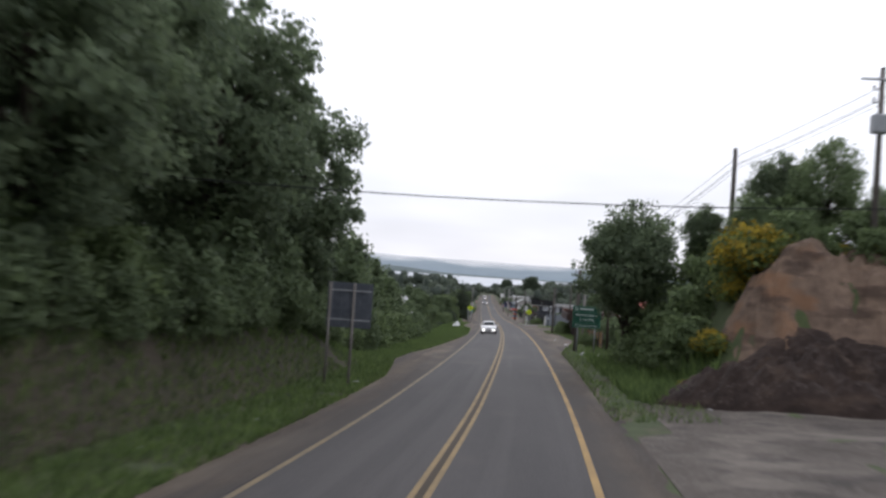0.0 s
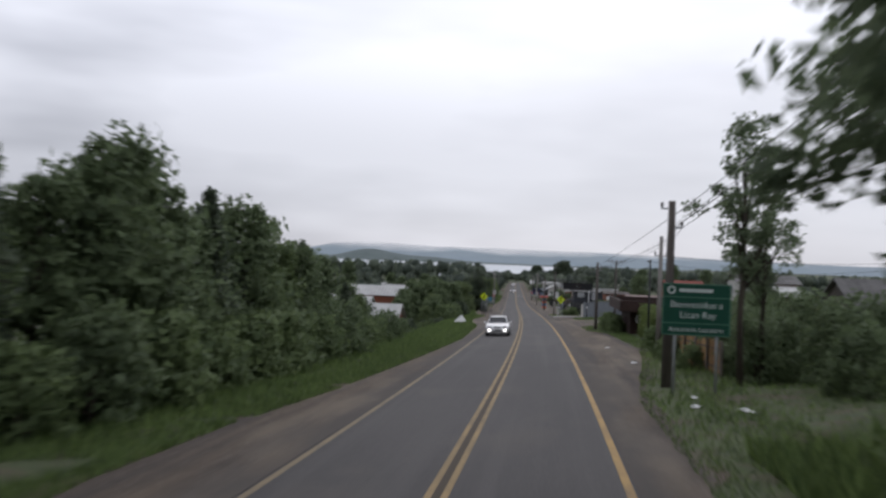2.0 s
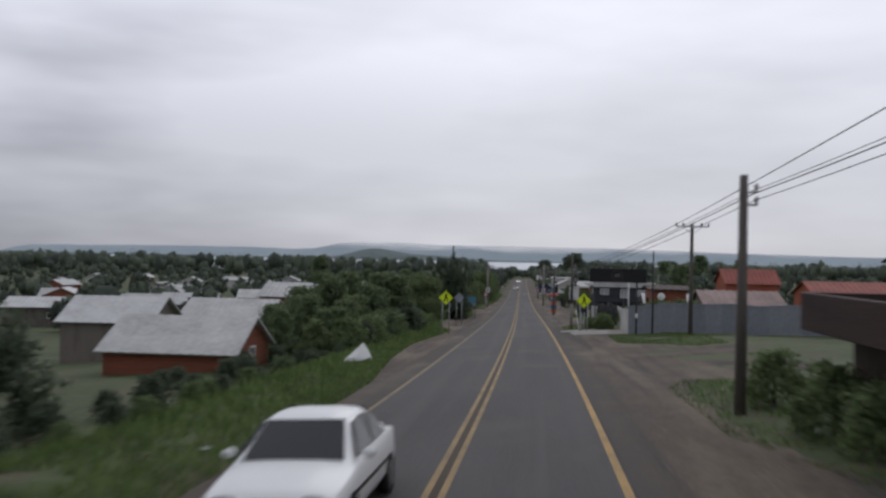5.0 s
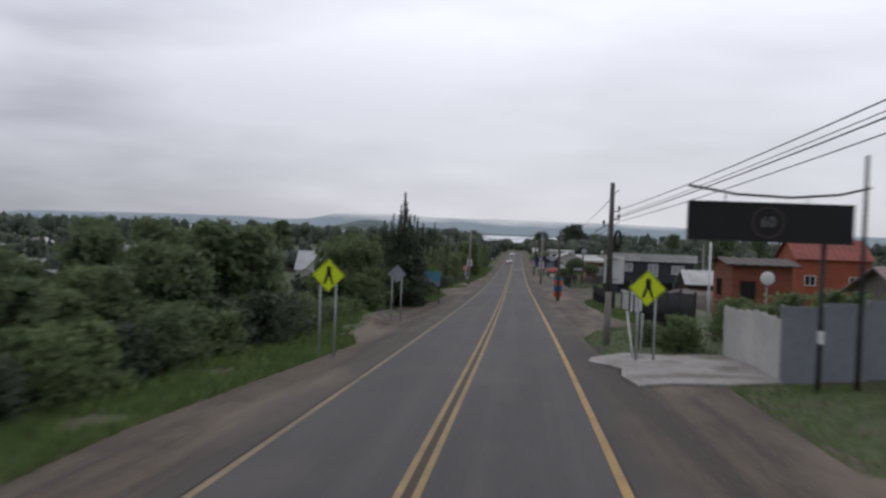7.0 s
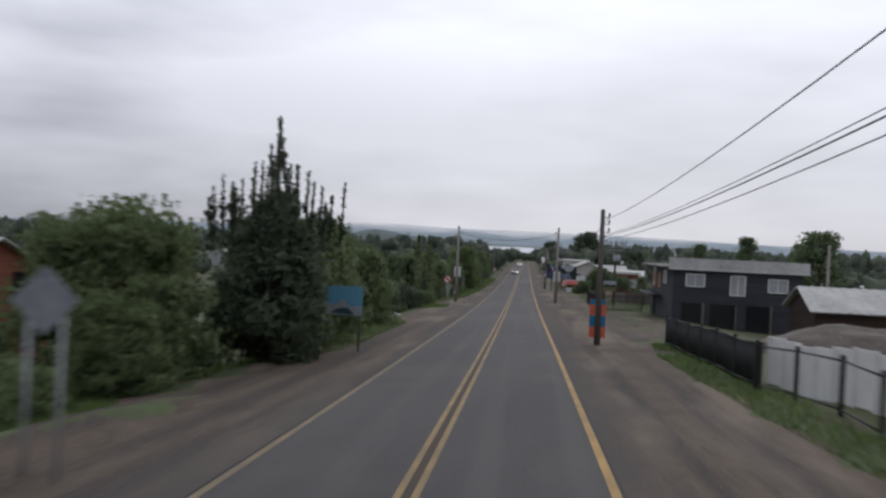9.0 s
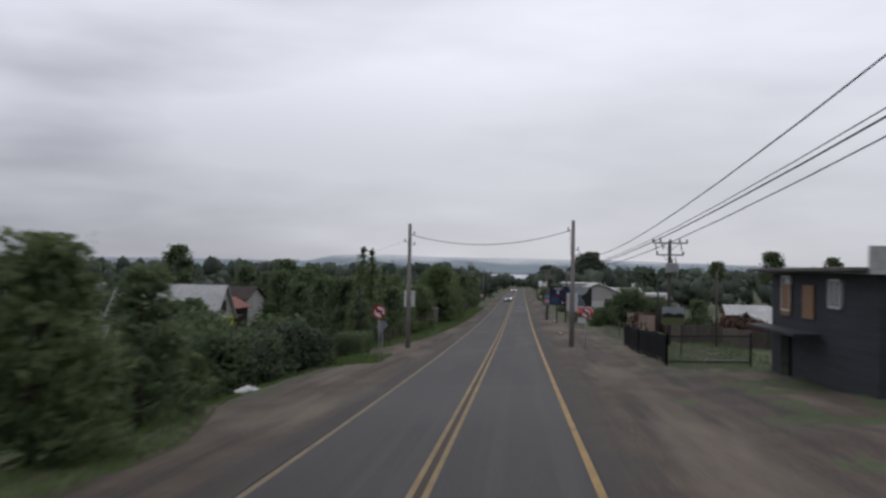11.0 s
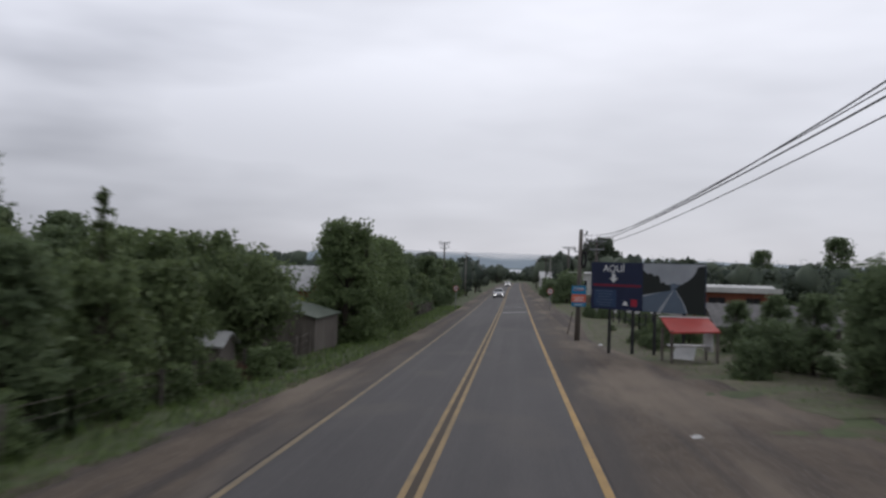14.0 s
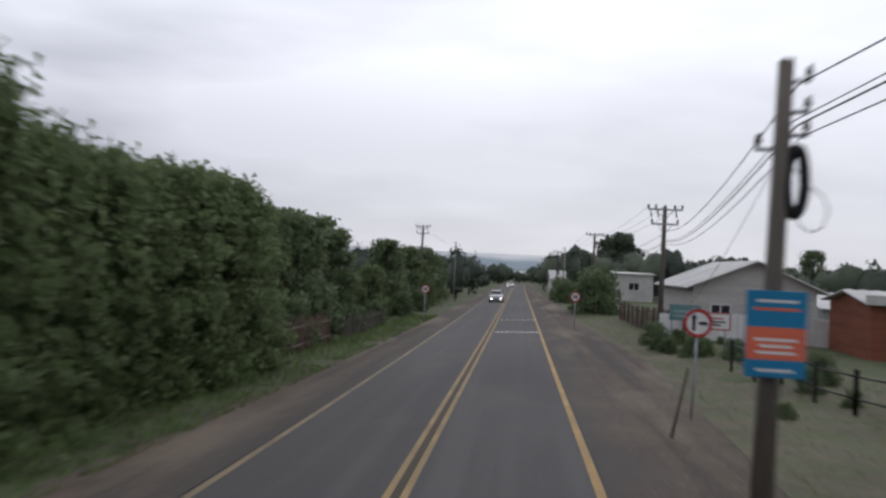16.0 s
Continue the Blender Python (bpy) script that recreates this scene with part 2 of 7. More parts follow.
galv = material("galvanised_steel", (0.24, 0.25, 0.26), (0.40, 0.41, 0.42), 0.55, 0.35, grain=12, patch=2.5, bump=0.05)
black_steel = plain("black_painted_steel", (0.018, 0.018, 0.019), 0.55)
rubber = plain("black_cable_rubber", (0.014, 0.014, 0.015), 0.7)
porcelain = plain("brown_grey_porcelain", (0.14, 0.13, 0.125), 0.4)
sign_back = material("bare_sign_back", (0.17, 0.18, 0.2), (0.29, 0.3, 0.33), 0.6, 0.2, grain=6, patch=1.6, bump=0.05)
# darker copy of bare_sign_back: the trees' shade put into the colour
sign_shaded = material("shade_painted_sign_back", (0.060, 0.068, 0.082), (0.115, 0.125, 0.145), 0.65, 0.15, grain=6, patch=1.6, bump=0.05)
sign_green = plain("green_sign_face", (0.010, 0.062, 0.040), 0.45)
sign_white = plain("white_sign_face", (0.62, 0.62, 0.61), 0.5)
sign_lime = plain("fluorescent_yellow_green", (0.58, 0.72, 0.012), 0.5, vary=0.05)
sign_black = plain("black_sign_ink", (0.012, 0.012, 0.012), 0.5)
sign_red = plain("red_sign_ring", (0.36, 0.022, 0.025), 0.5)
sign_blue = plain("poster_blue", (0.014, 0.18, 0.34), 0.5)
sign_orange = plain("poster_orange", (0.62, 0.14, 0.075), 0.5)
navy = plain("billboard_navy", (0.012, 0.018, 0.048), 0.5)
navy_light = plain("billboard_mid_blue", (0.022, 0.045, 0.10), 0.5)
poster_sky = material("printed_pale_sky", (0.24, 0.26, 0.28), (0.34, 0.36, 0.38), 0.5, grain=2, patch=0.6, bump=0)
poster_dark = plain("printed_dark_trees", (0.014, 0.018, 0.016), 0.5)
poster_road = plain("printed_blue_grey_road", (0.10, 0.13, 0.17), 0.5)
zinc = material("zinc_roof_sheet", (0.30, 0.30, 0.295), (0.50, 0.50, 0.49), 0.55, 0.15, grain=3, patch=0.5, bump=0.1, per="object", spread=0.3)
white_roof = material("pale_roof_sheet", (0.30, 0.30, 0.29), (0.50, 0.50, 0.48), 0.6, grain=3, patch=0.6, bump=0.1)
faded_roof = material("faded_pink_roof_sheet", (0.16, 0.11, 0.10), (0.29, 0.21, 0.19), 0.7, grain=3, patch=0.5, bump=0.15)
red_roof = material("red_roof_sheet", (0.15, 0.035, 0.024), (0.27, 0.068, 0.045), 0.65, grain=3, patch=0.5, bump=0.15)
orange_wall = material("orange_plaster", (0.22, 0.060, 0.032), (0.33, 0.10, 0.055), 0.85, grain=6, patch=0.7, bump=0.1)
grey_roof = material("dark_grey_roof", (0.075, 0.072, 0.07), (0.15, 0.145, 0.14), 0.8, grain=4, patch=0.8, bump=0.2)
red_timber = material("red_brown_cladding", (0.13, 0.042, 0.024), (0.24, 0.085, 0.048), 0.8, grain=5, patch=1.0, bump=0.3, stretch=(0.4, 0.4, 4))
faded_red = material("faded_red_boards", (0.080, 0.044, 0.034), (0.155, 0.088, 0.068), 0.85, per="object", spread=0.5, grain=6, patch=1.2, bump=0.3, stretch=(2, 2, 0.3))
dark_timber = material("dark_brown_stained_timber", (0.020, 0.011, 0.009), (0.050, 0.028, 0.022), 0.75, grain=6, patch=1.0, bump=0.3, stretch=(1, 0.3, 3))
tan_timber = material("yellowish_fence_boards", (0.20, 0.115, 0.045), (0.36, 0.22, 0.095), 0.85, per="object", spread=0.5, grain=7, patch=1.4, bump=0.3, stretch=(2, 2, 0.3))
old_timber = material("grey_weathered_boards", (0.070, 0.060, 0.052), (0.16, 0.14, 0.12), 0.9, per="object", spread=0.5, grain=7, patch=1.4, bump=0.35, stretch=(2, 2, 0.25))
slate_clad = material("dark_blue_grey_cladding", (0.026, 0.028, 0.034), (0.050, 0.053, 0.062), 0.8, grain=6, patch=1.0, bump=0.25, stretch=(0.3, 0.3, 5))
white_wall = material("off_white_wall", (0.36, 0.35, 0.33), (0.54, 0.53, 0.50), 0.85, grain=5, patch=0.7, bump=0.1)
grey_wall = material("pale_grey_cladding", (0.24, 0.25, 0.25), (0.34, 0.35, 0.345), 0.8, grain=5, patch=0.8, bump=0.15, stretch=(0.3, 0.3, 4))
cream_wall = material("pale_cream_cladding", (0.36, 0.34, 0.315), (0.48, 0.455, 0.425), 0.8, grain=5, patch=0.8, bump=0.15, stretch=(0.3, 0.3, 4))
yellow_wall = plain("bright_yellow_paint", (0.58, 0.58, 0.015), 0.7)
fence_grey = material("blue_grey_fence_panel", (0.15, 0.165, 0.185), (0.24, 0.255, 0.28), 0.75, grain=4, patch=0.7, bump=0.15, per="object", spread=0.15)
pink_wall = material("pinkish_render", (0.26, 0.19, 0.155), (0.37, 0.28, 0.235), 0.9, grain=6, patch=0.8, bump=0.15)
green_sheet = material("faded_green_sheet", (0.058, 0.072, 0.054), (0.10, 0.118, 0.088), 0.7, grain=3, patch=0.6, bump=0.1)
plywood = plain("bare_plywood_board", (0.27, 0.165, 0.095), 0.85)
curtain = plain("pale_curtained_glass", (0.30, 0.31, 0.33), 0.2, spec=0.5)
window_dark = plain("dark_window_glass", (0.016, 0.018, 0.021), 0.12, spec=0.5)
car_white = plain("white_car_paint", (0.68, 0.68, 0.67), 0.28, vary=0.03, spec=0.5)
car_silver = plain("silver_car_paint", (0.30, 0.31, 0.32), 0.3, vary=0.05, spec=0.5)
tyre_black = plain("tyre_rubber", (0.016, 0.016, 0.016), 0.85)
chrome = plain("grille_metal", (0.16, 0.16, 0.165), 0.35, 0.6)
headlamp = glow("lit_headlamp", (1.0, 0.97, 0.9), 5.0)
awning_red = plain("red_awning_sheet", (0.34, 0.050, 0.040), 0.6)
white_litter = plain("white_litter", (0.6, 0.6, 0.58), 0.7)
water = plain("lake_water", (0.27, 0.31, 0.35), 0.35, vary=0.03)

# ---- the lie of the land: a road that bends and dips, sloping down to the lake ----
KNOT0, STEP = -20.0, 40.0
ROAD_Z = [0.623, -0.803, -2.244, -3.743, -5.275, -6.814, -8.224, -9.297, -9.988, -10.403, -10.697, -10.991]
ROAD_X = [-3.602, -1.442, 0.008, 0.774, 0.947, 0.789, 0.509, 0.239, 0.01, -0.186, -0.429, -0.673]
CROSS = 0.049
HALF = 2.85


def along(knots, y):
    u = (y - KNOT0) / STEP
    if u >= len(knots) - 2:
        return knots[-2] + (knots[-1] - knots[-2]) * (u - len(knots) + 2)
    if u <= 0:
        return knots[0] + (knots[1] - knots[0]) * u
    i = int(u)
    s = u - i
    a, b, c, d = knots[max(i - 1, 0)], knots[i], knots[i + 1], knots[min(i + 2, len(knots) - 1)]
    return 0.5 * (2 * b + (c - a) * s + (2 * a - 5 * b + 4 * c - d) * s * s + (3 * b - a - 3 * c + d) * s ** 3)


def ease(a, b, v):
    s = min(1.0, max(0.0, (v - a) / (b - a)))
    return s * s * (3 - 2 * s)


def centre(y):
    return along(ROAD_X, y) if y < 460 else along(ROAD_X, 460)


def rise(xr, y):
    """Height of the ground over the road's middle, xr metres to its right."""
    flat = CROSS * max(-11.0, min(xr, 12.0))
    if xr < -6:
        flat += 2.6 * ease(-6.2, -9.5, xr) * (1 - ease(-30, -70, xr)) * (1 - ease(26, 44, y))
        flat += 0.5 * math.exp(-((xr + 6.6) / 1.0) ** 2) * ease(158, 163, y) * (1 - ease(167, 175, y))
        fall = ease(34, 60, y) * (1 - 0.5 * ease(255, 300, y))
        flat -= fall * (0.9 * ease(-7.5, -11.5, xr) + 1.5 * ease(-12, -40, xr))
    if xr > 5:
        flat += (1 - ease(36, 50, y)) * 5.2 * ease(6.9, 11.2, xr) * (1 - ease(30, 70, xr)) * ease(21.2, 25.0, y)
        flat += 3.0 * ease(15, 20, xr) * (1 - ease(30, 70, xr)) * (1 - ease(21.2, 25.0, y))
        flat -= 0.7 * ease(150, 170, y) * ease(9, 20, xr) * (1 - ease(300, 330, y))
    if abs(xr) > 5.5:
        k = ease(5.5, 9, abs(xr))
        flat += k * 0.22 * noise.noise((xr * 0.35, y * 0.35, 3.1)) + k * 0.5 * noise.noise((xr * 0.06, y * 0.06, 7.7)) * ease(12, 30, abs(xr))
    return flat


def at(xr, y, h=0.0):
    return Vector((centre(y) + xr, y, along(ROAD_Z, y) + rise(xr, y) + h))


def heading(y):
    return math.degrees(math.atan2(-(centre(y + 2) - centre(y - 2)), 4.0))


# ---- mesh helpers ----
class Shape:
    """Gathers faces for one mesh."""

    def __init__(self):
        self.v, self.f, self.smooth = [], [], []

    def add(self, verts, faces, smooth=False):
        k = len(self.v)
        self.v += [tuple(p) for p in verts]
        self.f += [tuple(i + k for i in f) for f in faces]
        self.smooth += [smooth] * len(faces)
        return self

    def box(self, c, s, rz=0.0, bevel=0.0, m=None):
        """A box with chamfered upright and level edges, centre c, full size s."""
        hx, hy, hz = s[0] / 2, s[1] / 2, s[2] / 2
        b = min(bevel, hx * 0.45, hy * 0.45, hz * 0.45)
        t = Matrix.Translation(c) @ Matrix.Rotation(radians(rz), 4, "Z")
        if m is not None:
            t = m @ t
        if b <= 0:
            vs = [(x, y, z) for z in (-hz, hz) for x, y in ((-hx, -hy), (hx, -hy), (hx, hy), (-hx, hy))]
            fs = [(3, 2, 1, 0), (4, 5, 6, 7), (0, 1, 5, 4), (1, 2, 6, 5), (2, 3, 7, 6), (3, 0, 4, 7)]
        else:
            def ring(ix, iy, z):
                return [(-hx + ix, -hy + iy, z), (hx - ix, -hy + iy, z), (hx - ix, hy - iy, z), (-hx + ix, hy - iy, z)]
            vs = ring(b, b, -hz) + ring(0, 0, -hz + b) + ring(0, 0, hz - b) + ring(b, b, hz)
            fs = [(3, 2, 1, 0), (12, 13, 14, 15)]
            for r in range(3):
                for i in range(4):
                    j = (i + 1) % 4
                    fs.append((4 * r + i, 4 * r + j, 4 * r + 4 + j, 4 * r + 4 + i))
        return self.add([t @ Vector(p) for p in vs], fs)

    def rod(self, p, q, r0, r1=None, n=8, caps=True):
        p, q = Vector(p), Vector(q)
        r1 = r0 if r1 is None else r1
        d = (q - p).normalized()
        a = d.orthogonal().normalized()
        b = d.cross(a)
        vs = []
        for c, r in ((p, r0), (q, r1)):
            vs += [c + (a * math.cos(2 * math.pi * i / n) + b * math.sin(2 * math.pi * i / n)) * r for i in range(n)]
        fs = [(i, (i + 1) % n, n + (i + 1) % n, n + i) for i in range(n)]
        self.add(vs, fs, True)
        if caps:
            k = len(self.v) - 2 * n
            self.f += [tuple(k + i for i in reversed(range(n))), tuple(k + n + i for i in range(n))]
            self.smooth += [False, False]
        return self

    def tube(self, pts, radii, n=6):
        pts = [Vector(p) for p in pts]
        if not isinstance(radii, (list, tuple)):
            radii = [radii] * len(pts)
        vs, fs = [], []
        side = None
        for i, p in enumerate(pts):
            d = (pts[min(i + 1, len(pts) - 1)] - pts[max(i - 1, 0)]).normalized()
            side = d.orthogonal().normalized() if side is None else (side - d * side.dot(d)).normalized()
            up = d.cross(side)
            vs += [p + (side * math.cos(2 * math.pi * k / n) + up * math.sin(2 * math.pi * k / n)) * radii[i] for k in range(n)]
        for i in range(len(pts) - 1):
            fs += [(i * n + k, i * n + (k + 1) % n, (i + 1) * n + (k + 1) % n, (i + 1) * n + k) for k in range(n)]
        fs += [tuple(reversed(range(n))), tuple((len(pts) - 1) * n + k for k in range(n))]
        return self.add(vs, fs, True)

    def ring(self, c, r, w, m, n=28, t=0.012):
        """A flat annulus in the local xz plane of m, facing -y."""
        vs = []
        for rr, y in ((r, -t), (r - w, -t), (r - w, 0), (r, 0)):
            vs += [m @ (Vector(c) + Vector((rr * math.cos(2 * math.pi * i / n), y, rr * math.sin(2 * math.pi * i / n)))) for i in range(n)]
        fs = []
        for a in range(4):
            b = (a + 1) % 4
            fs += [(a * n + i, a * n + (i + 1) % n, b * n + (i + 1) % n, b * n + i) for i in range(n)]
        return self.add(vs, fs)

    def plate(self, outline, y0, y1, m=None):
        """An extruded outline of (x, z) pairs between y0 and y1."""
        n = len(outline)
        vs = [Vector((x, y0, z)) for x, z in outline] + [Vector((x, y1, z)) for x, z in outline]
        if m is not None:
            vs = [m @ p for p in vs]
        fs = [tuple(range(n)), tuple(reversed(range(n, 2 * n)))] + [(i, n + i, n + (i + 1) % n, (i + 1) % n) for i in range(n)]
        return self.add(vs, fs)

    def blob(self, c, r, n=8, rings=5, jitter=0.0):
        vs, fs = [], []
        c = Vector(c)
        r = Vector(r) if hasattr(r, "__len__") else Vector((r, r, r))
        for i in range(rings + 1):
            th = math.pi * i / rings
            for k in range(n):
                ph = 2 * math.pi * k / n
                d = Vector((math.sin(th) * math.cos(ph), math.sin(th) * math.sin(ph), math.cos(th)))
                s = 1 + jitter * noise.noise(d * 2.3 + c)
                vs.append(c + Vector((d.x * r.x, d.y * r.y, d.z * r.z)) * s)
        for i in range(rings):
            fs += [(i * n + k, (i + 1) * n + k, (i + 1) * n + (k + 1) % n, i * n + (k + 1) % n) for k in range(n)]
        return self.add(vs, fs, True)

    def mesh(self, name, mat):
        me = bpy.data.meshes.new(name)
        me.from_pydata(self.v, [], self.f)
        me.materials.append(mat)
        me.polygons.foreach_set("use_smooth", self.smooth)
        me.update()
        return me


def part(name, shape, mat, parent=None, label=""):
    ob = new(name, shape.mesh(name, mat))
    ob.parent = parent
    if label:
        tagged(ob, label)
    return ob


def thing(name, label, category, m=None, group="", kind=""):
    ob = new(name)
    ob.empty_display_size = 0.2
    if m is not None:
        ob.matrix_world = m
    return tagged(ob, label, category, group, kind)


def stand(xr, y, rz=0.0, h=0.0, s=1.0, lean=(0.0, 0.0)):
    p = at(xr, y, h)
    return pose(p.x, p.y, p.z, lean[0], lean[1], rz) @ Matrix.Scale(s, 4)


def writing(text, size, mat, parent, m, name="lettering", align="CENTER", depth=0.004):
    cu = bpy.data.curves.new(name, "FONT")
    cu.body, cu.size, cu.extrude, cu.align_x, cu.align_y = text, size, depth, align, "CENTER"
    cu.resolution_u = 3
    tmp = bpy.data.objects.new("tmp", cu)
    scene.collection.objects.link(tmp)
    me = bpy.data.meshes.new_from_object(tmp.evaluated_get(bpy.context.evaluated_depsgraph_get()))
    bpy.data.objects.remove(tmp)
    me.name = name
    me.materials.clear()
    me.materials.append(mat)
    ob = new(name, me)
    ob.parent = parent
    ob.matrix_local = m @ pose(0, 0, 0, 90, 0, 0)
    return ob


def ribbon(name, y0, y1, left, right, lift, mat, label, category, step=1.0, cols=4, ragged=0.0, seed=0.0, kind="structure", parent=None):
    """A strip that lies on the ground between two edges given as functions of y."""
    ys = np.arange(y0, y1 + step * 0.5, step)
    sh = Shape()
    rows = []
    for y in ys:
        y = float(y)
        a, b = left(y), right(y)
        if ragged:
            wob = noise.noise((y * 0.45, seed, 0.3)) + 0.5 * noise.noise((y * 1.3, seed, 4.3)) + 0.4 * noise.noise((y * 3.7, seed, 6.1))
            if abs(a) > abs(b):
                a += ragged * wob
            else:
                b += ragged * wob
        rows.append([at(a + (b - a) * k / cols, y, lift) for k in range(cols + 1)])
    vs = [p for r in rows for p in r]
    w = cols + 1
    fs = [(i * w + k, i * w + k + 1, (i + 1) * w + k + 1, (i + 1) * w + k) for i in range(len(rows) - 1) for k in range(cols)]
    sh.add(vs, fs, True)
    ob = part(name, sh, mat, parent)
    uv = ob.data.uv_layers.new(name="UVMap")
    across = [(p.x - centre(float(y)), float(y)) for y, r in zip(ys, rows) for p in r]
    uv.data.foreach_set("uv", np.array([across[lp.vertex_index] for lp in ob.data.loops], dtype=np.float32).ravel())
    return tagged(ob, label, category, "", kind)


def edge(*pairs):
    """A function of y through (y, x) pairs."""
    ys, xs = [p[0] for p in pairs], [p[1] for p in pairs]
    return lambda y: float(np.interp(y, ys, xs))


# ---- ground, lake, distance ----
def build_ground():
    xs = sorted({-2600, -1500, -1100, -900, -700, -500, -400, -300, -250, -200, -140, -100, -75, -55, *range(-42, -14, 3), *[v * 0.5 for v in range(-28, 33)], *range(17, 42, 3), 55, 75, 100, 140, 200, 250, 300, 400, 500, 700, 900, 1100, 1500, 2600})
    ys = [-400, -200, -100, -60, *[v * 1.0 for v in range(-40, 60)], *range(60, 352, 2), *range(352, 500, 6), 520, 560, 620, 700, 800, 900, 1000, 1300, 1800, 2600, 3600, 4700]
    sh = Shape()
    vs = []
    for y in ys:
        for x in xs:
            p = at(float(x), float(y), -0.03 if abs(x) < 3.2 else 0.0)
            if y > 1000:
                p.z = -16 - 0.004 * (y - 1000) if -0.5 * y < x < 0.17 * y else -10.5 + 3 * noise.noise((x * 0.01, y * 0.01, 5))
            vs.append(p)
    n = len(xs)
    sh.add(vs, [(i * n + k, i * n + k + 1, (i + 1) * n + k + 1, (i + 1) * n + k) for i in range(len(ys) - 1) for k in range(n - 1)], True)
    tagged(part("ground", sh, turf), "rough green and brown verge turf sloping to the lake", "ground", "", "structure")
    lake = Shape().add([(-420, 860, -14.6), (190, 860, -14.6), (620, 3300, -14.6), (-1700, 3300, -14.6)], [(0, 1, 2, 3)])
    tagged(part("water", lake, water), "pale grey lake lying below the village", "lake", "", "structure")


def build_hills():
    hill = bpy.data.materials.new("haze_painted_hills")
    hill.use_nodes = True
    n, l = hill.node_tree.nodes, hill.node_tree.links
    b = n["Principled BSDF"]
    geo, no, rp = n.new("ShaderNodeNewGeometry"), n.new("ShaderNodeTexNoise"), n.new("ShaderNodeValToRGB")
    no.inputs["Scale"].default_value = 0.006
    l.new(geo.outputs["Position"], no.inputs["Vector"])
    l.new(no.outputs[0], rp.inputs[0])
    # distance haze is painted in as pale blue-grey tones
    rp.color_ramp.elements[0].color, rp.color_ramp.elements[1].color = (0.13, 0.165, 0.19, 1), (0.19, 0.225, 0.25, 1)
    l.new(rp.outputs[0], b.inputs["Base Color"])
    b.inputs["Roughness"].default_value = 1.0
    # the slopes turn transparent unevenly towards the top, standing in for low cloud
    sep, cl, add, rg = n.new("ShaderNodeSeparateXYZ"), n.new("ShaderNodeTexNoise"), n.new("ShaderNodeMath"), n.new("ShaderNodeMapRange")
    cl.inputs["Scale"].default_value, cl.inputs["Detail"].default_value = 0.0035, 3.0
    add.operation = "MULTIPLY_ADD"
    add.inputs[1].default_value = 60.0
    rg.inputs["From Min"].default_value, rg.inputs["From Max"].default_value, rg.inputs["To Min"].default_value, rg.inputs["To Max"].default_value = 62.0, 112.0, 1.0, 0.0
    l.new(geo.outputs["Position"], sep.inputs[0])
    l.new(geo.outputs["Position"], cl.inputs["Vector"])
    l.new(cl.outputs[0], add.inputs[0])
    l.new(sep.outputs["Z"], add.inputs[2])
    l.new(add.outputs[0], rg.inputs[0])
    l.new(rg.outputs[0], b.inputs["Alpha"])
    # a faint glow of the same colour adds to the painted haze
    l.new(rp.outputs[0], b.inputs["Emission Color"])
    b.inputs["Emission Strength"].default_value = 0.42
    near_hill = material("dark_wooded_hill", (0.075, 0.10, 0.10), (0.12, 0.15, 0.145), 1.0, grain=0.05, patch=0.008, bump=0)
    far_top = edge((-2700, 26), (-1500, 36), (-1250, 30), (-1120, 36), (-980, 66), (-820, 76), (-640, 72), (-430, 60), (170, 58), (960, 52), (1800, 40), (2700, 30))
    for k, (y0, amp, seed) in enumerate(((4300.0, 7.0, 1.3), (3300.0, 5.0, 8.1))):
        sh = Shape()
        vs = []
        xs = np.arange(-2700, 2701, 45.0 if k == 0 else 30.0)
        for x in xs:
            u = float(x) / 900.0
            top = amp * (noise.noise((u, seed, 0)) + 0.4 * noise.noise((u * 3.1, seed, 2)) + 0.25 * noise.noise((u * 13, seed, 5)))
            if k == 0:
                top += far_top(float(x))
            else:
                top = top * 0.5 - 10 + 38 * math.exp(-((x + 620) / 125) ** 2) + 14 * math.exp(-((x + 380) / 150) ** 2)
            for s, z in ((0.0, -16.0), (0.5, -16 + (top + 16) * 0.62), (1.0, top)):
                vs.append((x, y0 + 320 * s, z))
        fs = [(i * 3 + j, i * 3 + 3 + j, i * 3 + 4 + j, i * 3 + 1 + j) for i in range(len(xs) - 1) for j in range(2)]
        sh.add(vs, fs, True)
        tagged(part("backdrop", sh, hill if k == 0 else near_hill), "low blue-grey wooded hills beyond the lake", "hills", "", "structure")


build_ground()
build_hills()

# ---- road, markings, verges ----
ribbon("road", -60, 620, lambda y: -HALF - 0.22, lambda y: HALF + 0.22, 0.0, asphalt, "grey worn asphalt two-lane road", "road", step=2.0, cols=6)
for name, x, width, mat, label in (("edge_line", -HALF, 0.13, line_pale, "faded pale yellow edge line"), ("centre_line", -0.125, 0.11, line_dull, "worn yellow centre line"),
                                   ("centre_line", 0.125, 0.11, line_dull, "worn yellow centre line"), ("edge_line", HALF, 0.14, line_yellow, "bold yellow edge line")):
    ribbon(name, -60, 600, lambda y, x=x, width=width: x - width / 2, lambda y, x=x, width=width: x + width / 2, 0.006, mat, label, "road marking", step=2.0, cols=1)
ribbon("tar_strip", -60, 600, lambda y: -0.068, lambda y: 0.068, 0.004, plain("dark_tar", (0.050, 0.037, 0.024), 0.85), "dark strip between the centre lines", "road marking", step=2.0, cols=1)

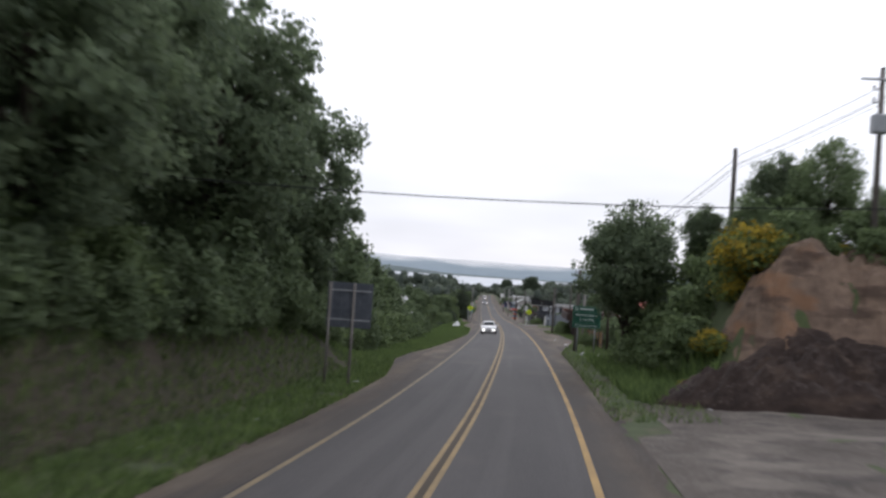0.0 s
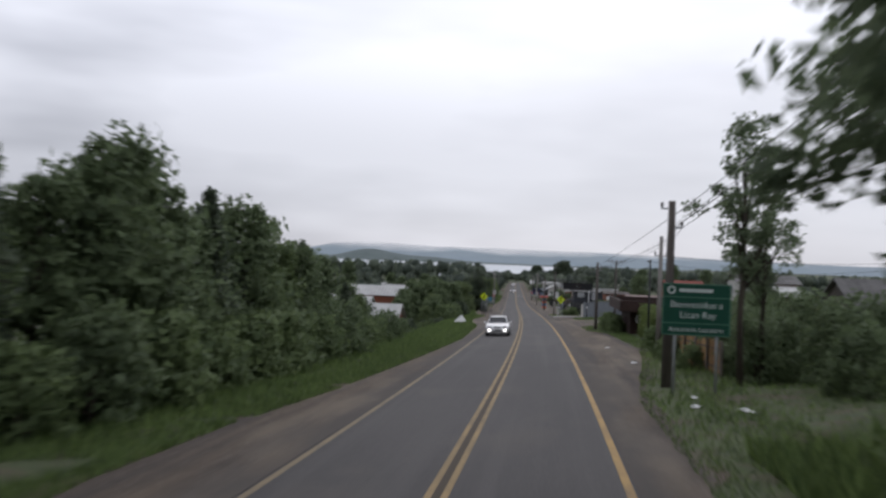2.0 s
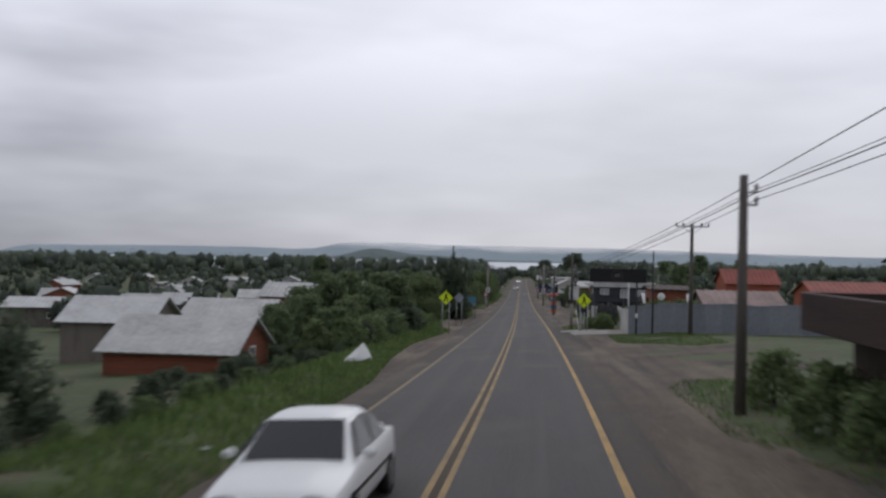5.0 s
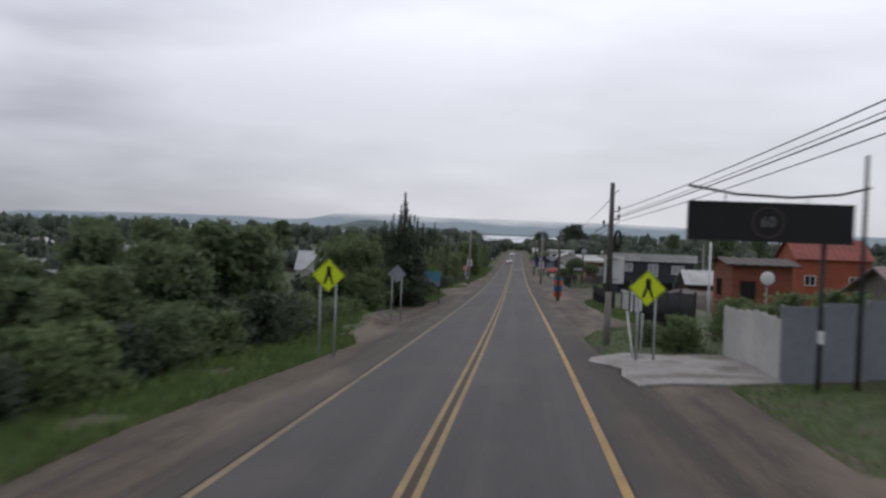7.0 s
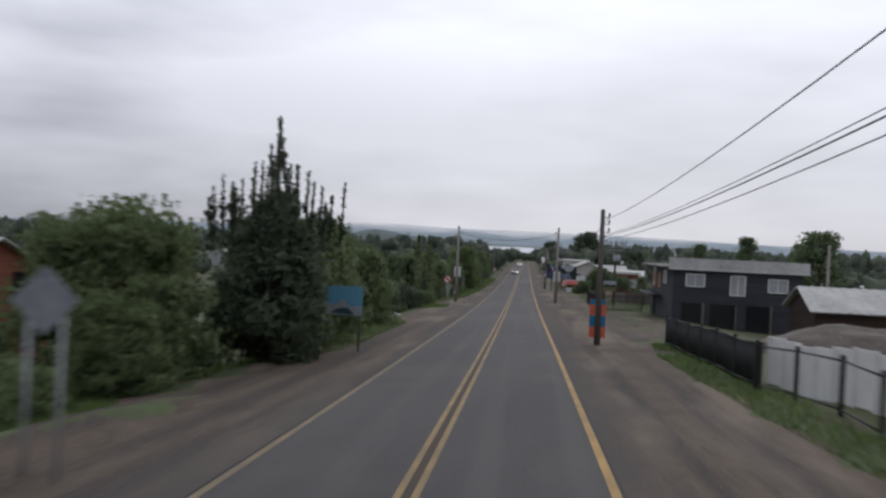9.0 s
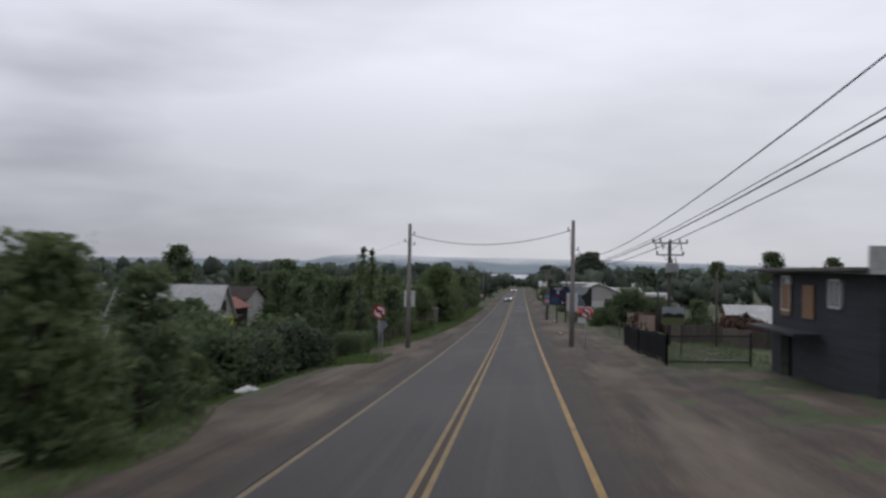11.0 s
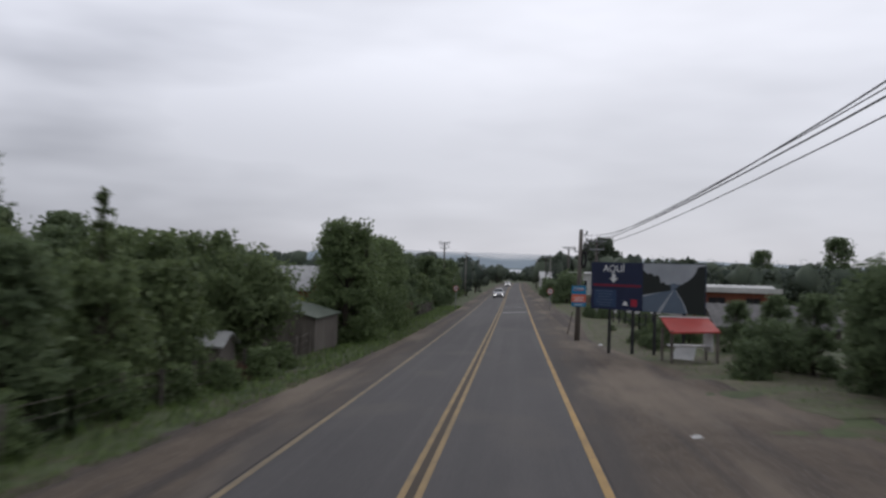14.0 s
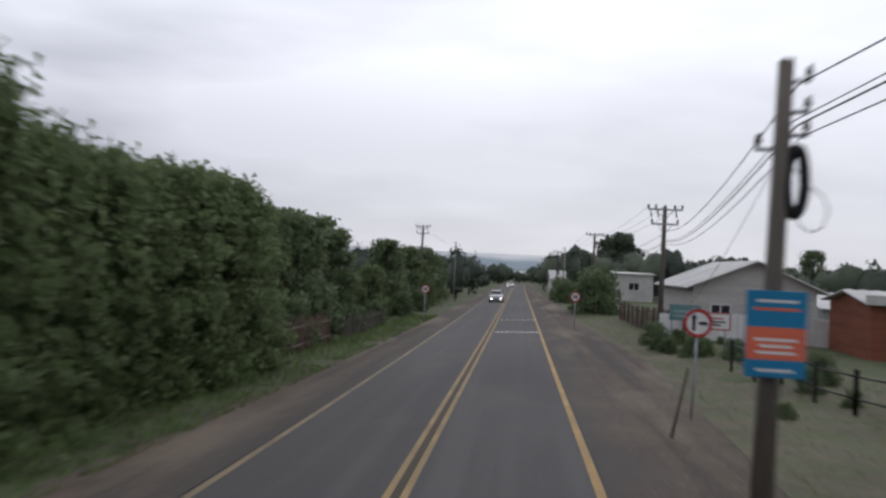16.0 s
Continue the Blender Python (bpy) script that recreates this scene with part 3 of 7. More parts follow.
left_edge = edge((-60, -4.4), (0, -4.5), (28, -4.8), (34, -5.4), (40, -6.1), (46, -6.0), (54, -5.3), (70, -4.6), (85, -4.1), (109, -4.5), (120, -5.6), (132, -6.2), (142, -5.7), (150, -5.3), (156, -6.6), (166, -7.3), (176, -8.6), (182, -7.2), (188, -6.0),
                 (208, -6.2), (218, -8.6), (226, -8.6), (231, -8.2), (233.2, -5.9), (238.6, -6.0), (239.6, -9.8), (243.6, -9.8), (245, -8.0), (252, -7.0), (258, -6.0), (272, -5.5), (290, -5.1), (330, -5.0), (420, -5.0), (620, -5.0))
right_edge = edge((-60, 4.3), (20, 4.2), (33, 4.3), (50, 4.4), (57, 5.1), (66, 6.2), (74, 6.9), (92, 6.8), (97, 5.6), (106, 5.7), (108, 6.6), (111, 12.0), (125, 12.0), (127.5, 7.4), (129, 6.4), (138, 6.6), (146, 4.2), (152, 4.1), (156.5, 5.0), (158.5, 6.3), (160.5, 7.5), (163, 7.3), (166, 6.9),
                  (173, 6.7), (186, 6.7), (191, 7.2), (196, 7.5), (201, 10.8), (225, 11.4), (227.5, 8.2), (240, 7.8), (244, 10.4), (256, 10.2), (262, 9.2), (272, 8.0), (280, 7.0), (286, 6.3), (292, 6.0), (300, 6.4), (312, 7.0), (330, 6.4), (420, 5.6), (620, 5.6))
ribbon("shoulder", -60, 620, left_edge, lambda y: -HALF - 0.11, 0.012, dirt, "brown-grey packed dirt shoulder", "shoulder", ragged=0.5, seed=1.0, cols=5, step=0.4)
ribbon("shoulder", -60, 620, lambda y: HALF + 0.11, right_edge, 0.012, dirt, "brown-grey packed dirt lay-by and shoulder", "shoulder", ragged=0.5, seed=5.0, cols=6, step=0.4)

weedy = overlay(material("dry_weedy_earth", (0.060, 0.058, 0.034), (0.125, 0.112, 0.070), 0.95, grain=4.0, patch=0.5, bump=0.8), (((1, 1, 1), 0.7, 0.5, 0.62, (0.075, 0.095, 0.040), 0.7), ((1, 1, 1), 9.0, 0.58, 0.68, (0.17, 0.155, 0.13), 0.5)), False)
ribbon("weedy_bank", 264, 346, lambda y: right_edge(y) - 0.6, lambda y: right_edge(y) + 6.0, 0.02, weedy, "dry weedy earth bank below the gardens", "bank", ragged=0.9, seed=12.0, cols=10, step=0.6)

# ---- vegetation ----
def leaf_mesh(name, centres, size, mat, rng, long=1.6, droop=0.0, heart=None, lumps=None):
    """One small folded leaf at each centre, turned at random."""
    n = len(centres)
    d = rng.normal(size=(n, 3))
    d[:, 2] -= droop
    d /= np.linalg.norm(d, axis=1)[:, None]
    e = rng.normal(size=(n, 3))
    e -= d * (e * d).sum(1)[:, None]
    e /= np.linalg.norm(e, axis=1)[:, None]
    s = size * rng.uniform(0.6, 1.35, n)[:, None]
    tip, side = d * s * long * 0.5, e * s * 0.5
    if heart is not None:
        out = centres - heart
        out /= np.linalg.norm(out, axis=1)[:, None] + 1e-6
        if lumps is not None:
            round_out = centres - lumps
            out = 0.75 * out + 0.8 * round_out / (np.linalg.norm(round_out, axis=1)[:, None] + 1e-6)
        out += rng.normal(size=(n, 3)) * 0.2 + np.array([0, 0, 0.45])
        out /= np.linalg.norm(out, axis=1)[:, None]
        side *= np.where((np.cross(side, tip) * out).sum(1) < 0, -1.0, 1.0)[:, None]
    v = np.stack([centres - tip + side, centres + tip, centres - tip - side], 1).reshape(-1, 3)
    me = bpy.data.meshes.new(name)
    me.vertices.add(3 * n)
    me.vertices.foreach_set("co", v.astype(np.float32).ravel())
    me.loops.add(3 * n)
    me.loops.foreach_set("vertex_index", np.arange(3 * n, dtype=np.int32))
    me.polygons.add(n)
    me.polygons.foreach_set("loop_start", np.arange(0, 3 * n, 3, dtype=np.int32))
    me.materials.append(mat)
    me.update()
    me.validate()
    if heart is not None:
        me.polygons.foreach_set("use_smooth", np.ones(n, dtype=bool))
        me.normals_split_custom_set_from_vertices(np.repeat(out, 3, axis=0).astype(np.float32))
    return me


def clump_points(rng, count, leaves, radius, height, base, clump, bottom=0.0, lean=(0, 0), cone=0.0):
    """Leaf centres gathered in clumps that fill an uneven crown."""
    d = rng.normal(size=(count, 3))
    d /= np.linalg.norm(d, axis=1)[:, None]
    r = rng.uniform(0.35, 1.0, count) ** 0.6 * rng.uniform(0.8, 1.12, count)
    if bottom:
        # a crown that reaches the ground, widest low down
        z = rng.uniform(0, 1, count) ** 0.85
        wide = np.clip(1.15 - z, 0.12, 1) ** bottom
        ph = rng.uniform(0, 2 * math.pi, count)
        c = np.stack([np.cos(ph) * r * wide, np.sin(ph) * r * wide, z * 2 - 1], 1)
    else:
        c = d * r[:, None]
        z = c[:, 2] * 0.5 + 0.5
    taper = 1 - cone * np.clip(z, 0, 1)
    centre_points = np.stack([c[:, 0] * radius * taper + lean[0] * z, c[:, 1] * radius * taper + lean[1] * z, base + z * height], 1)
    pick = rng.integers(0, count, leaves)
    off = np.clip(rng.normal(size=(leaves, 3)), -1.55, 1.55) * clump * rng.uniform(0.5, 1.2, count)[pick][:, None]
    off[:, 2] *= 0.75
    return centre_points, centre_points[pick] + off, centre_points[pick]


def tree(name, label, seed, h, radius, base, leaves, leaf, mat, m, clumps=60, clump=0.42, trunk=0.16, cone=0.0, group="", droop=0.3, limbs=14, long=1.6, lean=(0, 0), cat="tree", full=0.0):
    rng = np.random.default_rng(seed)
    root = thing(name, label, cat, m, group)
    cc, pts, lumps = clump_points(rng, clumps, leaves, radius, h - base, base, clump, bottom=full, cone=cone, lean=lean)
    pts[:, 2] = np.maximum(pts[:, 2], 0.05)
    sh = Shape()
    top = Vector((lean[0] * 0.7, lean[1] * 0.7, base + (h - base) * 0.72))
    spine = [Vector((0, 0, -0.25)), Vector((0.05 * h * rng.normal() * 0.3, 0.05 * h * rng.normal() * 0.3, h * 0.25)), Vector((top.x * 0.5, top.y * 0.5, h * 0.5)), top]
    sh.tube(spine, [trunk * 1.25, trunk, trunk * 0.7, trunk * 0.25], 8)
    for i in range(min(limbs, clumps)):
        c = Vector(cc[i])
        a = max(0.12 * h, min(c.z * 0.7, top.z * 0.95))
        start = Vector((top.x * a / h, top.y * a / h, a))
        mid = start.lerp(c, 0.5) + Vector((0, 0, 0.12 * (c - start).length))
        sh.tube([start, mid, c], [trunk * 0.42, trunk * 0.26, trunk * 0.08], 5)
    part("trunk", sh, bark, root)
    crown = new("crown", leaf_mesh("crown", pts, leaf, mat, rng, long, droop, np.array([lean[0] * 0.5, lean[1] * 0.5, base + (h - base) * 0.35]), lumps))
    crown.parent = root
    return root


def conifer(name, label, seed, h, radius, mat, m, whorls=16, arms=9, leaves=26, leaf=0.16, base=0.6, upright=0.0, trunk=0.12, gap=0.0, group=""):
    """A stem with whorls of arms; upright turns the arms' tips into candles."""
    rng = np.random.default_rng(seed)
    root = thing(name, label, "conifer", m, group)
    sh, pts = Shape(), []
    sh.tube([(0, 0, -0.25), (0, 0, h * 0.5), (0, 0, h)], [trunk * 1.2, trunk * 0.7, 0.02], 8)
    for w in range(whorls):
        s = w / (whorls - 1)
        z = base + (h * 0.95 - base) * s
        reach = radius * (1 - s) ** 0.8 * rng.uniform(0.75, 1.1) + 0.12
        for a in range(arms):
            if rng.uniform() < gap:
                continue
            ph = 2 * math.pi * (a + rng.uniform()) / arms
            tip = np.array([math.cos(ph) * reach, math.sin(ph) * reach, z - 0.15 * reach])
            root_p = np.array([0, 0, z])
            sh.tube([root_p, (root_p + tip) / 2 + (0, 0, 0.05), tip], [0.03, 0.02, 0.01], 4)
            k = int(leaves * (0.5 + reach / radius))
            u = rng.uniform(0.15, 1.0, k)[:, None]
            pts.append(root_p + (tip - root_p) * u + rng.normal(size=(k, 3)) * (0.05 + 0.09 * reach))
            if upright:
                t2 = tip + (0, 0, upright * rng.uniform(0.6, 1.2))
                sh.tube([tip, t2], [0.02, 0.01], 4)
                k2 = 26
                u = rng.uniform(0, 1, k2)[:, None]
                pts.append(tip + (t2 - tip) * u + rng.normal(size=(k2, 3)) * 0.055)
    u = rng.uniform(0.85 if not upright else 0.7, 1.0, 40)[:, None]
    pts.append(np.array([0, 0, h]) * u + rng.normal(size=(40, 3)) * 0.06)
    part("trunk", sh, bark, root)
    crown = new("crown", leaf_mesh("crown", np.concatenate(pts), leaf, mat, rng, 2.6, 0.0, np.array([0, 0, h * 0.3])))
    crown.parent = root
    return root


def scatter(proto, spots, rng, group=""):
    """Copies of a plant; spots are (xr, y, scale)."""
    made = []
    for xr, y, s in spots:
        q = copy_thing(proto, stand(xr, y, float(rng.uniform(0, 360)), -0.05, s))
        if group:
            q["group"] = group
        made.append(q)
    return made


RNG = np.random.default_rng(11)
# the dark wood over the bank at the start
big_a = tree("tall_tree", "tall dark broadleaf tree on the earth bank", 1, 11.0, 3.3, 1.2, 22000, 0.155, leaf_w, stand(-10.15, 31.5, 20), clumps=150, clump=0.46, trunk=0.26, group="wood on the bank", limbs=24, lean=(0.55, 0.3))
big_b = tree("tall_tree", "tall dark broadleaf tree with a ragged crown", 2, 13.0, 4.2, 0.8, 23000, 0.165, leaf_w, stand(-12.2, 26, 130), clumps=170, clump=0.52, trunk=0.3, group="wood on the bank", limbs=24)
scatter(big_a, [(-10.6, 22.5, 1.1), (-10.2, 10.5, 1.05), (-12.5, 3.0, 1.1), (-14.5, 34.5, 1.0)], RNG)
scatter(big_b, [(-12.4, 16.0, 1.05), (-15, 8, 1.1), (-16, 25, 1.1)], RNG)
under_a = tree("bush", "dense dark roadside bush", 3, 3.2, 1.8, 0.0, 1900, 0.19, leaf_a, stand(-9.2, 26, 0), clumps=80, clump=0.34, trunk=0.07, group="roadside thicket", limbs=10, cat="bush", full=0.45)
under_b = tree("bush", "leafy green roadside bush", 4, 2.6, 1.7, 0.0, 1900, 0.178, leaf_b, stand(-8.9, 49, 0), clumps=80, clump=0.3, trunk=0.06, group="roadside thicket", limbs=10, cat="bush", full=0.5)
# the dense thicket's shade is put into this bush's darker leaf colour
under_c = tree("bush", "close bush, thicket shade put into its dark leaves", 6, 3.0, 1.7, 0.0, 2000, 0.178, leaf_c, stand(-11.6, 226.2, 0, 0, 0.86), clumps=80, clump=0.32, trunk=0.06, group="roadside thicket", limbs=10, cat="bush", full=0.5)
slim_a = tree("young_tree", "slender young tree in the roadside thicket", 5, 6.4, 1.8, 0.2, 5000, 0.15, leaf_a, stand(-10.6, 50, 0, 0, 1.25), clumps=90, clump=0.34, trunk=0.1, group="roadside thicket", limbs=16, full=0.7)
slim_b = tree("young_tree", "slender young tree with a pointed top", 6, 7.0, 1.7, 0.2, 5000, 0.145, leaf_b, stand(-11.8, 54, 0, 0, 1.15), clumps=100, clump=0.3, trunk=0.1, group="roadside thicket", limbs=18, full=1.0)
pine_y = conifer("young_pine", "young pine rising out of the thicket", 7, 7.2, 1.5, leaf_c, stand(-11.0, 58, 0, 0, 1.1), group="roadside thicket", leaves=30, leaf=0.13, gap=0.15)
for y in np.arange(-5, 35, 2.1):
    scatter(under_a, [(-8.5 - RNG.uniform(0, 0.6), float(y), float(RNG.uniform(0.5, 0.75)))], RNG)
for y in np.arange(-6, 42, 2.4):
    scatter(under_a if RNG.uniform() < 0.6 else under_b, [(-9.4 - RNG.uniform(0, 1.3), float(y), float(RNG.uniform(0.75, 1.1)))], RNG)
# thicket falling away beside the road
round_a = tree("tree", "leafy medium tree in the roadside row", 10, 5.4, 2.2, 0.0, 4700, 0.18, leaf_d, stand(-8.2, 192, 0), clumps=100, clump=0.38, trunk=0.12, group="garden row", limbs=16, full=0.5)
round_b = tree("tree", "dark medium tree in the roadside row", 12, 5.8, 2.1, 0.0, 4700, 0.18, leaf_a, stand(-9.0, 199, 0), clumps=100, clump=0.36, trunk=0.12, group="garden row", limbs=16, full=0.6)
tall_of = edge((44, 1.02), (52, 0.98), (56, 0.95), (67, 0.95), (70, 0.9), (74, 0.8), (78, 0.7), (82, 0.58), (86, 0.47), (92, 0.4), (118, 0.42), (127, 0.42), (131, 0.64), (140, 0.66), (147, 0.88), (152, 1.0), (160, 0.95))
for y in np.arange(44, 160, 2.15):
    y = float(y)
    low = 0.95 if y < 72 else 0.72 if y < 86 else 0.5 if y < 96 else 0.3 if y < 129 else 0.8
    dark = under_c if y > 95 and int(y * 10) % 3 else under_a
    scatter(under_b if RNG.uniform() < (0.55 if y < 95 else 0.25) else dark, [(-8.7 - RNG.uniform(0, 0.7), y + RNG.uniform(-0.6, 0.6), low * float(RNG.uniform(0.78, 1.0)))], RNG)
    tall = tall_of(y)
    if 88 < y < 129:
        scatter(under_c, [(-11.0 - RNG.uniform(0, 2.6), y, float(RNG.uniform(0.7, 0.95)) * (0.85 if y < 97 else 0.5))], RNG)
        continue
    pick = (slim_a, pine_y, slim_b, pine_y, slim_a)[int(RNG.integers(0, 5))] if y < 125 else (round_b, round_b, round_a)[int(RNG.integers(0, 3))]
    scatter(pick, [(-10.7 - RNG.uniform(0, 1.2), y + RNG.uniform(-1, 1), tall * float(RNG.uniform(0.8, 1.04)))], RNG)
    if y < 84 or y > 130:
        pick = (slim_a, slim_b)[int(RNG.integers(0, 2))] if y < 125 else round_b
        scatter(pick, [(-13.4 - RNG.uniform(0, 2.2), y + RNG.uniform(-1, 1), tall * float(RNG.uniform(0.8, 1.05)))], RNG)
for _ in range(30):
    y = float(RNG.uniform(86, 118))
    x = float(RNG.uniform(-0.62 * (y - 70) - 4, -13.5))
    if not (x > -21 and y > 108):
        scatter(under_c if RNG.uniform() < 0.7 else under_b, [(x, y, float(RNG.uniform(0.95, 1.3)))], RNG)
scatter(round_b, [(-9.5, 151.0, 0.84), (-10.4, 153.6, 0.92)], RNG)
scatter(under_c, [(-8.4, 149.6, 0.8), (-8.6, 152.4, 0.82)], RNG)
# open field, then a garden row with the spired pine
willow = tree("willow", "wide pale-green willow beside the road", 8, 5.5, 3.0, 0.0, 14000, 0.13, leaf_d, stand(-10.4, 176.5, 0), clumps=120, clump=0.42, trunk=0.16, group="garden row", limbs=22, droop=1.2, long=2.0, full=0.3)


def candle_pine(label, m):
    """A broad dark pine whose shoots stand up like candles."""
    rng = np.random.default_rng(9)
    root = thing("candelabra_pine", label, "conifer", m, "garden row")
    cc, pts, lumps = clump_points(rng, 120, 12000, 2.1, 4.7, 0.1, 0.36, bottom=0.5)
    _, cone, cone_lumps = clump_points(rng, 22, 1100, 0.45, 1.5, 4.2, 0.2)
    sh = Shape().tube([(0, 0, -0.25), (0, 0, 4), (0.05, 0, 8.1)], [0.18, 0.12, 0.02], 8)
    shoots = []

    def candle(a, b, n, thick):
        sh.tube([a, b], [0.03, 0.012], 4)
        u = rng.uniform(-0.15, 1, n)[:, None]
        shoots.append(a + (b - a) * u + np.clip(rng.normal(size=(n, 3)), -1.6, 1.6) * np.array([1, 1, 0.4]) * thick * (1.15 - 0.75 * np.clip(u, 0, 1)))

    for i in range(32):
        ph, r = 2.4 * i + rng.uniform(-0.3, 0.3), 0.35 + 1.95 * ((i + 0.5) / 32) ** 0.8
        z0 = 4.55 - 0.22 * r + rng.uniform(-0.25, 0.1)
        top = 6.75 - 0.42 * r + rng.uniform(-0.6, 0.3)
        a = np.array([math.cos(ph) * r, math.sin(ph) * r, z0])
        b = np.array([math.cos(ph) * r * 1.04, math.sin(ph) * r * 1.04, top])
        candle(a, b, 170, 0.034)
        for k in range(3):
            c = a + (b - a) * rng.uniform(0.1, 0.5)
            d = c + np.array([0.2 * math.cos(ph + 2.1 * k), 0.2 * math.sin(ph + 2.1 * k), rng.uniform(0.3, 0.5)])
            candle(c, d, 40, 0.03)
    candle(np.array([0, 0, 4.2]), np.array([0.03, 0, 8.15]), 620, 0.055)
    for k in range(7):
        ph, z = 2.4 * k, 5.5 + 0.2 * k
        r = 0.34 - 0.025 * k
        candle(np.array([math.cos(ph) * r, math.sin(ph) * r, z]), np.array([math.cos(ph) * r, math.sin(ph) * r, z + 0.95]), 110, 0.033)
    part("trunk", sh, bark, root)
    crown = new("crown", leaf_mesh("crown", np.concatenate([pts, cone]), 0.13, leaf_c, rng, 2.4, 0.0, np.array([0, 0, 1.8]), np.concatenate([lumps, cone_lumps])))
    crown.parent = root
    tips = new("spire", leaf_mesh("spire", np.concatenate(shoots), 0.066, leaf_c, rng, 2.2, 0.0, np.array([0, 0, 1.8])))
    tips.parent = root
    return root


hut_willow = tree("willow", "broad drooping willow on a short clear trunk", 23, 4.9, 2.6, 1.25, 12000, 0.125, leaf_d, stand(-9.9, 279.0, 0), clumps=110, clump=0.4, trunk=0.14, group="garden row", limbs=22, droop=1.2, long=2.0)
scatter(hut_willow, [(-15.2, 279.5, 1.0)], RNG)
candle_pine("dark pine with upright candle-like shoots", stand(-7.55, 183.2, 0, -0.1, 1.09))
scatter(willow, [(-9.0, 174.0, 0.5), (-8.9, 187.5, 0.9), (-11.6, 181, 0.85)], RNG)
scatter(round_a, [(-8.4, 206, 0.85), (-11.0, 196, 0.9), (-9.4, 217.5, 0.34)], RNG)
scatter(round_b, [(-8.8, 212, 0.75), (-11.6, 204, 0.85)], RNG)
for y in np.arange(161, 171, 1.9):
    scatter(under_b, [(-9.4 - RNG.uniform(0, 1.4), float(y), float(RNG.uniform(0.42, 0.66)))], RNG)
for y in np.arange(156.5, 171, 1.5):
    scatter(under_b, [(-8.4 - RNG.uniform(0, 0.8), float(y), float(RNG.uniform(0.34, 0.5)))], RNG)
for y in np.arange(214, 247, 1.9):
    y = float(y)
    s = 0.58 if y < 224 else 0.9 if y < 236 else 0.4
    x = -11.4 if y < 224 else -10.4 if y < 236 else -13.4
    scatter(under_a if RNG.uniform() < 0.6 else under_b, [(x - RNG.uniform(-0.3, 2.0), y + RNG.uniform(-0.8, 0.8), s * float(RNG.uniform(0.72, 1.2)))], RNG)
    if not 235 < y < 248:
        scatter(under_a, [(-14.0 - RNG.uniform(0, 2), y, min(s * 1.45, 1.1) * float(RNG.uniform(0.8, 1.1)))], RNG)
for x, y, s in ((-18.5, 233, 0.6), (-19, 226, 0.6)):
    scatter(round_b, [(x, y, s)], RNG)
# beyond the pole: larch-like trees, then the tall hedgerow
larch = conifer("larch", "airy young larch with level branches", 13, 7.4, 1.5, leaf_d, stand(-9.8, 255.5, 0, 0, 1.06), whorls=15, arms=7, leaves=18, leaf=0.11, base=1.0, trunk=0.09, gap=0.2, group="larches")
scatter(larch, [(-12.4, 266, 1.12), (-11.2, 270.5, 0.9), (-9.6, 249.0, 0.72)], RNG)
scatter(round_b, [(-9.6, 250.0, 0.62), (-10.6, 257.5, 0.85), (-9.4, 262.5, 0.78), (-13, 260, 1.0), (-15.5, 265, 1.0)], RNG)
scatter(round_a, [(-9.4, 267, 0.78), (-9.8, 272, 0.8), (-12.5, 277.5, 1.05), (-14, 270, 1.0), (-12.6, 283.5, 1.1), (-15.5, 280, 1.1), (-15.5, 287, 1.05)], RNG)
scatter(under_b, [(-7.7, 268, 0.4), (-7.4, 271, 0.36), (-7.2, 274, 0.4), (-7.3, 277, 0.38), (-8.0, 264.5, 0.5), (-8.2, 260.0, 0.5)], RNG)
hedge_t = tree("hedgerow_tree", "tall bushy green hedgerow tree reaching the ground", 14, 6.3, 1.95, 0.0, 13000, 0.12, leaf_b, stand(-7.9, 292.8, 0, 0, 1.03), clumps=150, clump=0.34, trunk=0.12, group="tall hedgerow", limbs=26, full=0.4)
hedge_rng = np.random.default_rng(41)
shoot_sh, tufts = Shape(), []
for _ in range(34):
    ph, r = hedge_rng.uniform(0, 2 * math.pi), hedge_rng.uniform(0, 1) ** 0.5 * 1.35
    foot = np.array([math.cos(ph) * r, math.sin(ph) * r, 6.0 - 0.75 * r])
    tip = foot + np.array([0.16 * math.cos(ph), 0.16 * math.sin(ph), hedge_rng.uniform(0.45, 1.0)])
    shoot_sh.tube([foot - (0, 0, 0.5), tip], [0.02, 0.008], 4)
    tufts.append(foot + (tip - foot) * hedge_rng.uniform(0.1, 1.05, (34, 1)) ** 0.6 + hedge_rng.normal(size=(34, 3)) * 0.065)
part("upper_stem", shoot_sh, bark, hedge_t)
tuft_ob = new("crown_top", leaf_mesh("crown_top", np.concatenate(tufts), 0.1, leaf_b, hedge_rng, 1.6, -0.3, np.array([0, 0, 3.0])))
tuft_ob.parent = hedge_t
scatter(hedge_t, [(-8.1, 295.4, 0.92), (-8.2, 298, 0.89), (-8.3, 300.3, 0.9), (-8.1, 302.6, 0.93), (-8.3, 304.8, 0.95), (-8.1, 307.0, 0.95), (-8.4, 309.0, 0.95), (-9.8, 301, 0.98), (-10.0, 306, 0.93)], RNG)
scatter(round_b, [(-9.4, 322, 1.08), (-11.5, 326, 1.2), (-9.7, 331, 1.05), (-12, 337, 1.25), (-9.4, 350, 1.05), (-9.2, 362, 1.0), (-8.8, 376, 1.0), (-11.0, 316.5, 0.85)], RNG)
scatter(round_a, [(-9.4, 343, 0.75), (-9.8, 355, 0.95), (-8.6, 369, 0.85), (-9.0, 384, 1.0)], RNG)
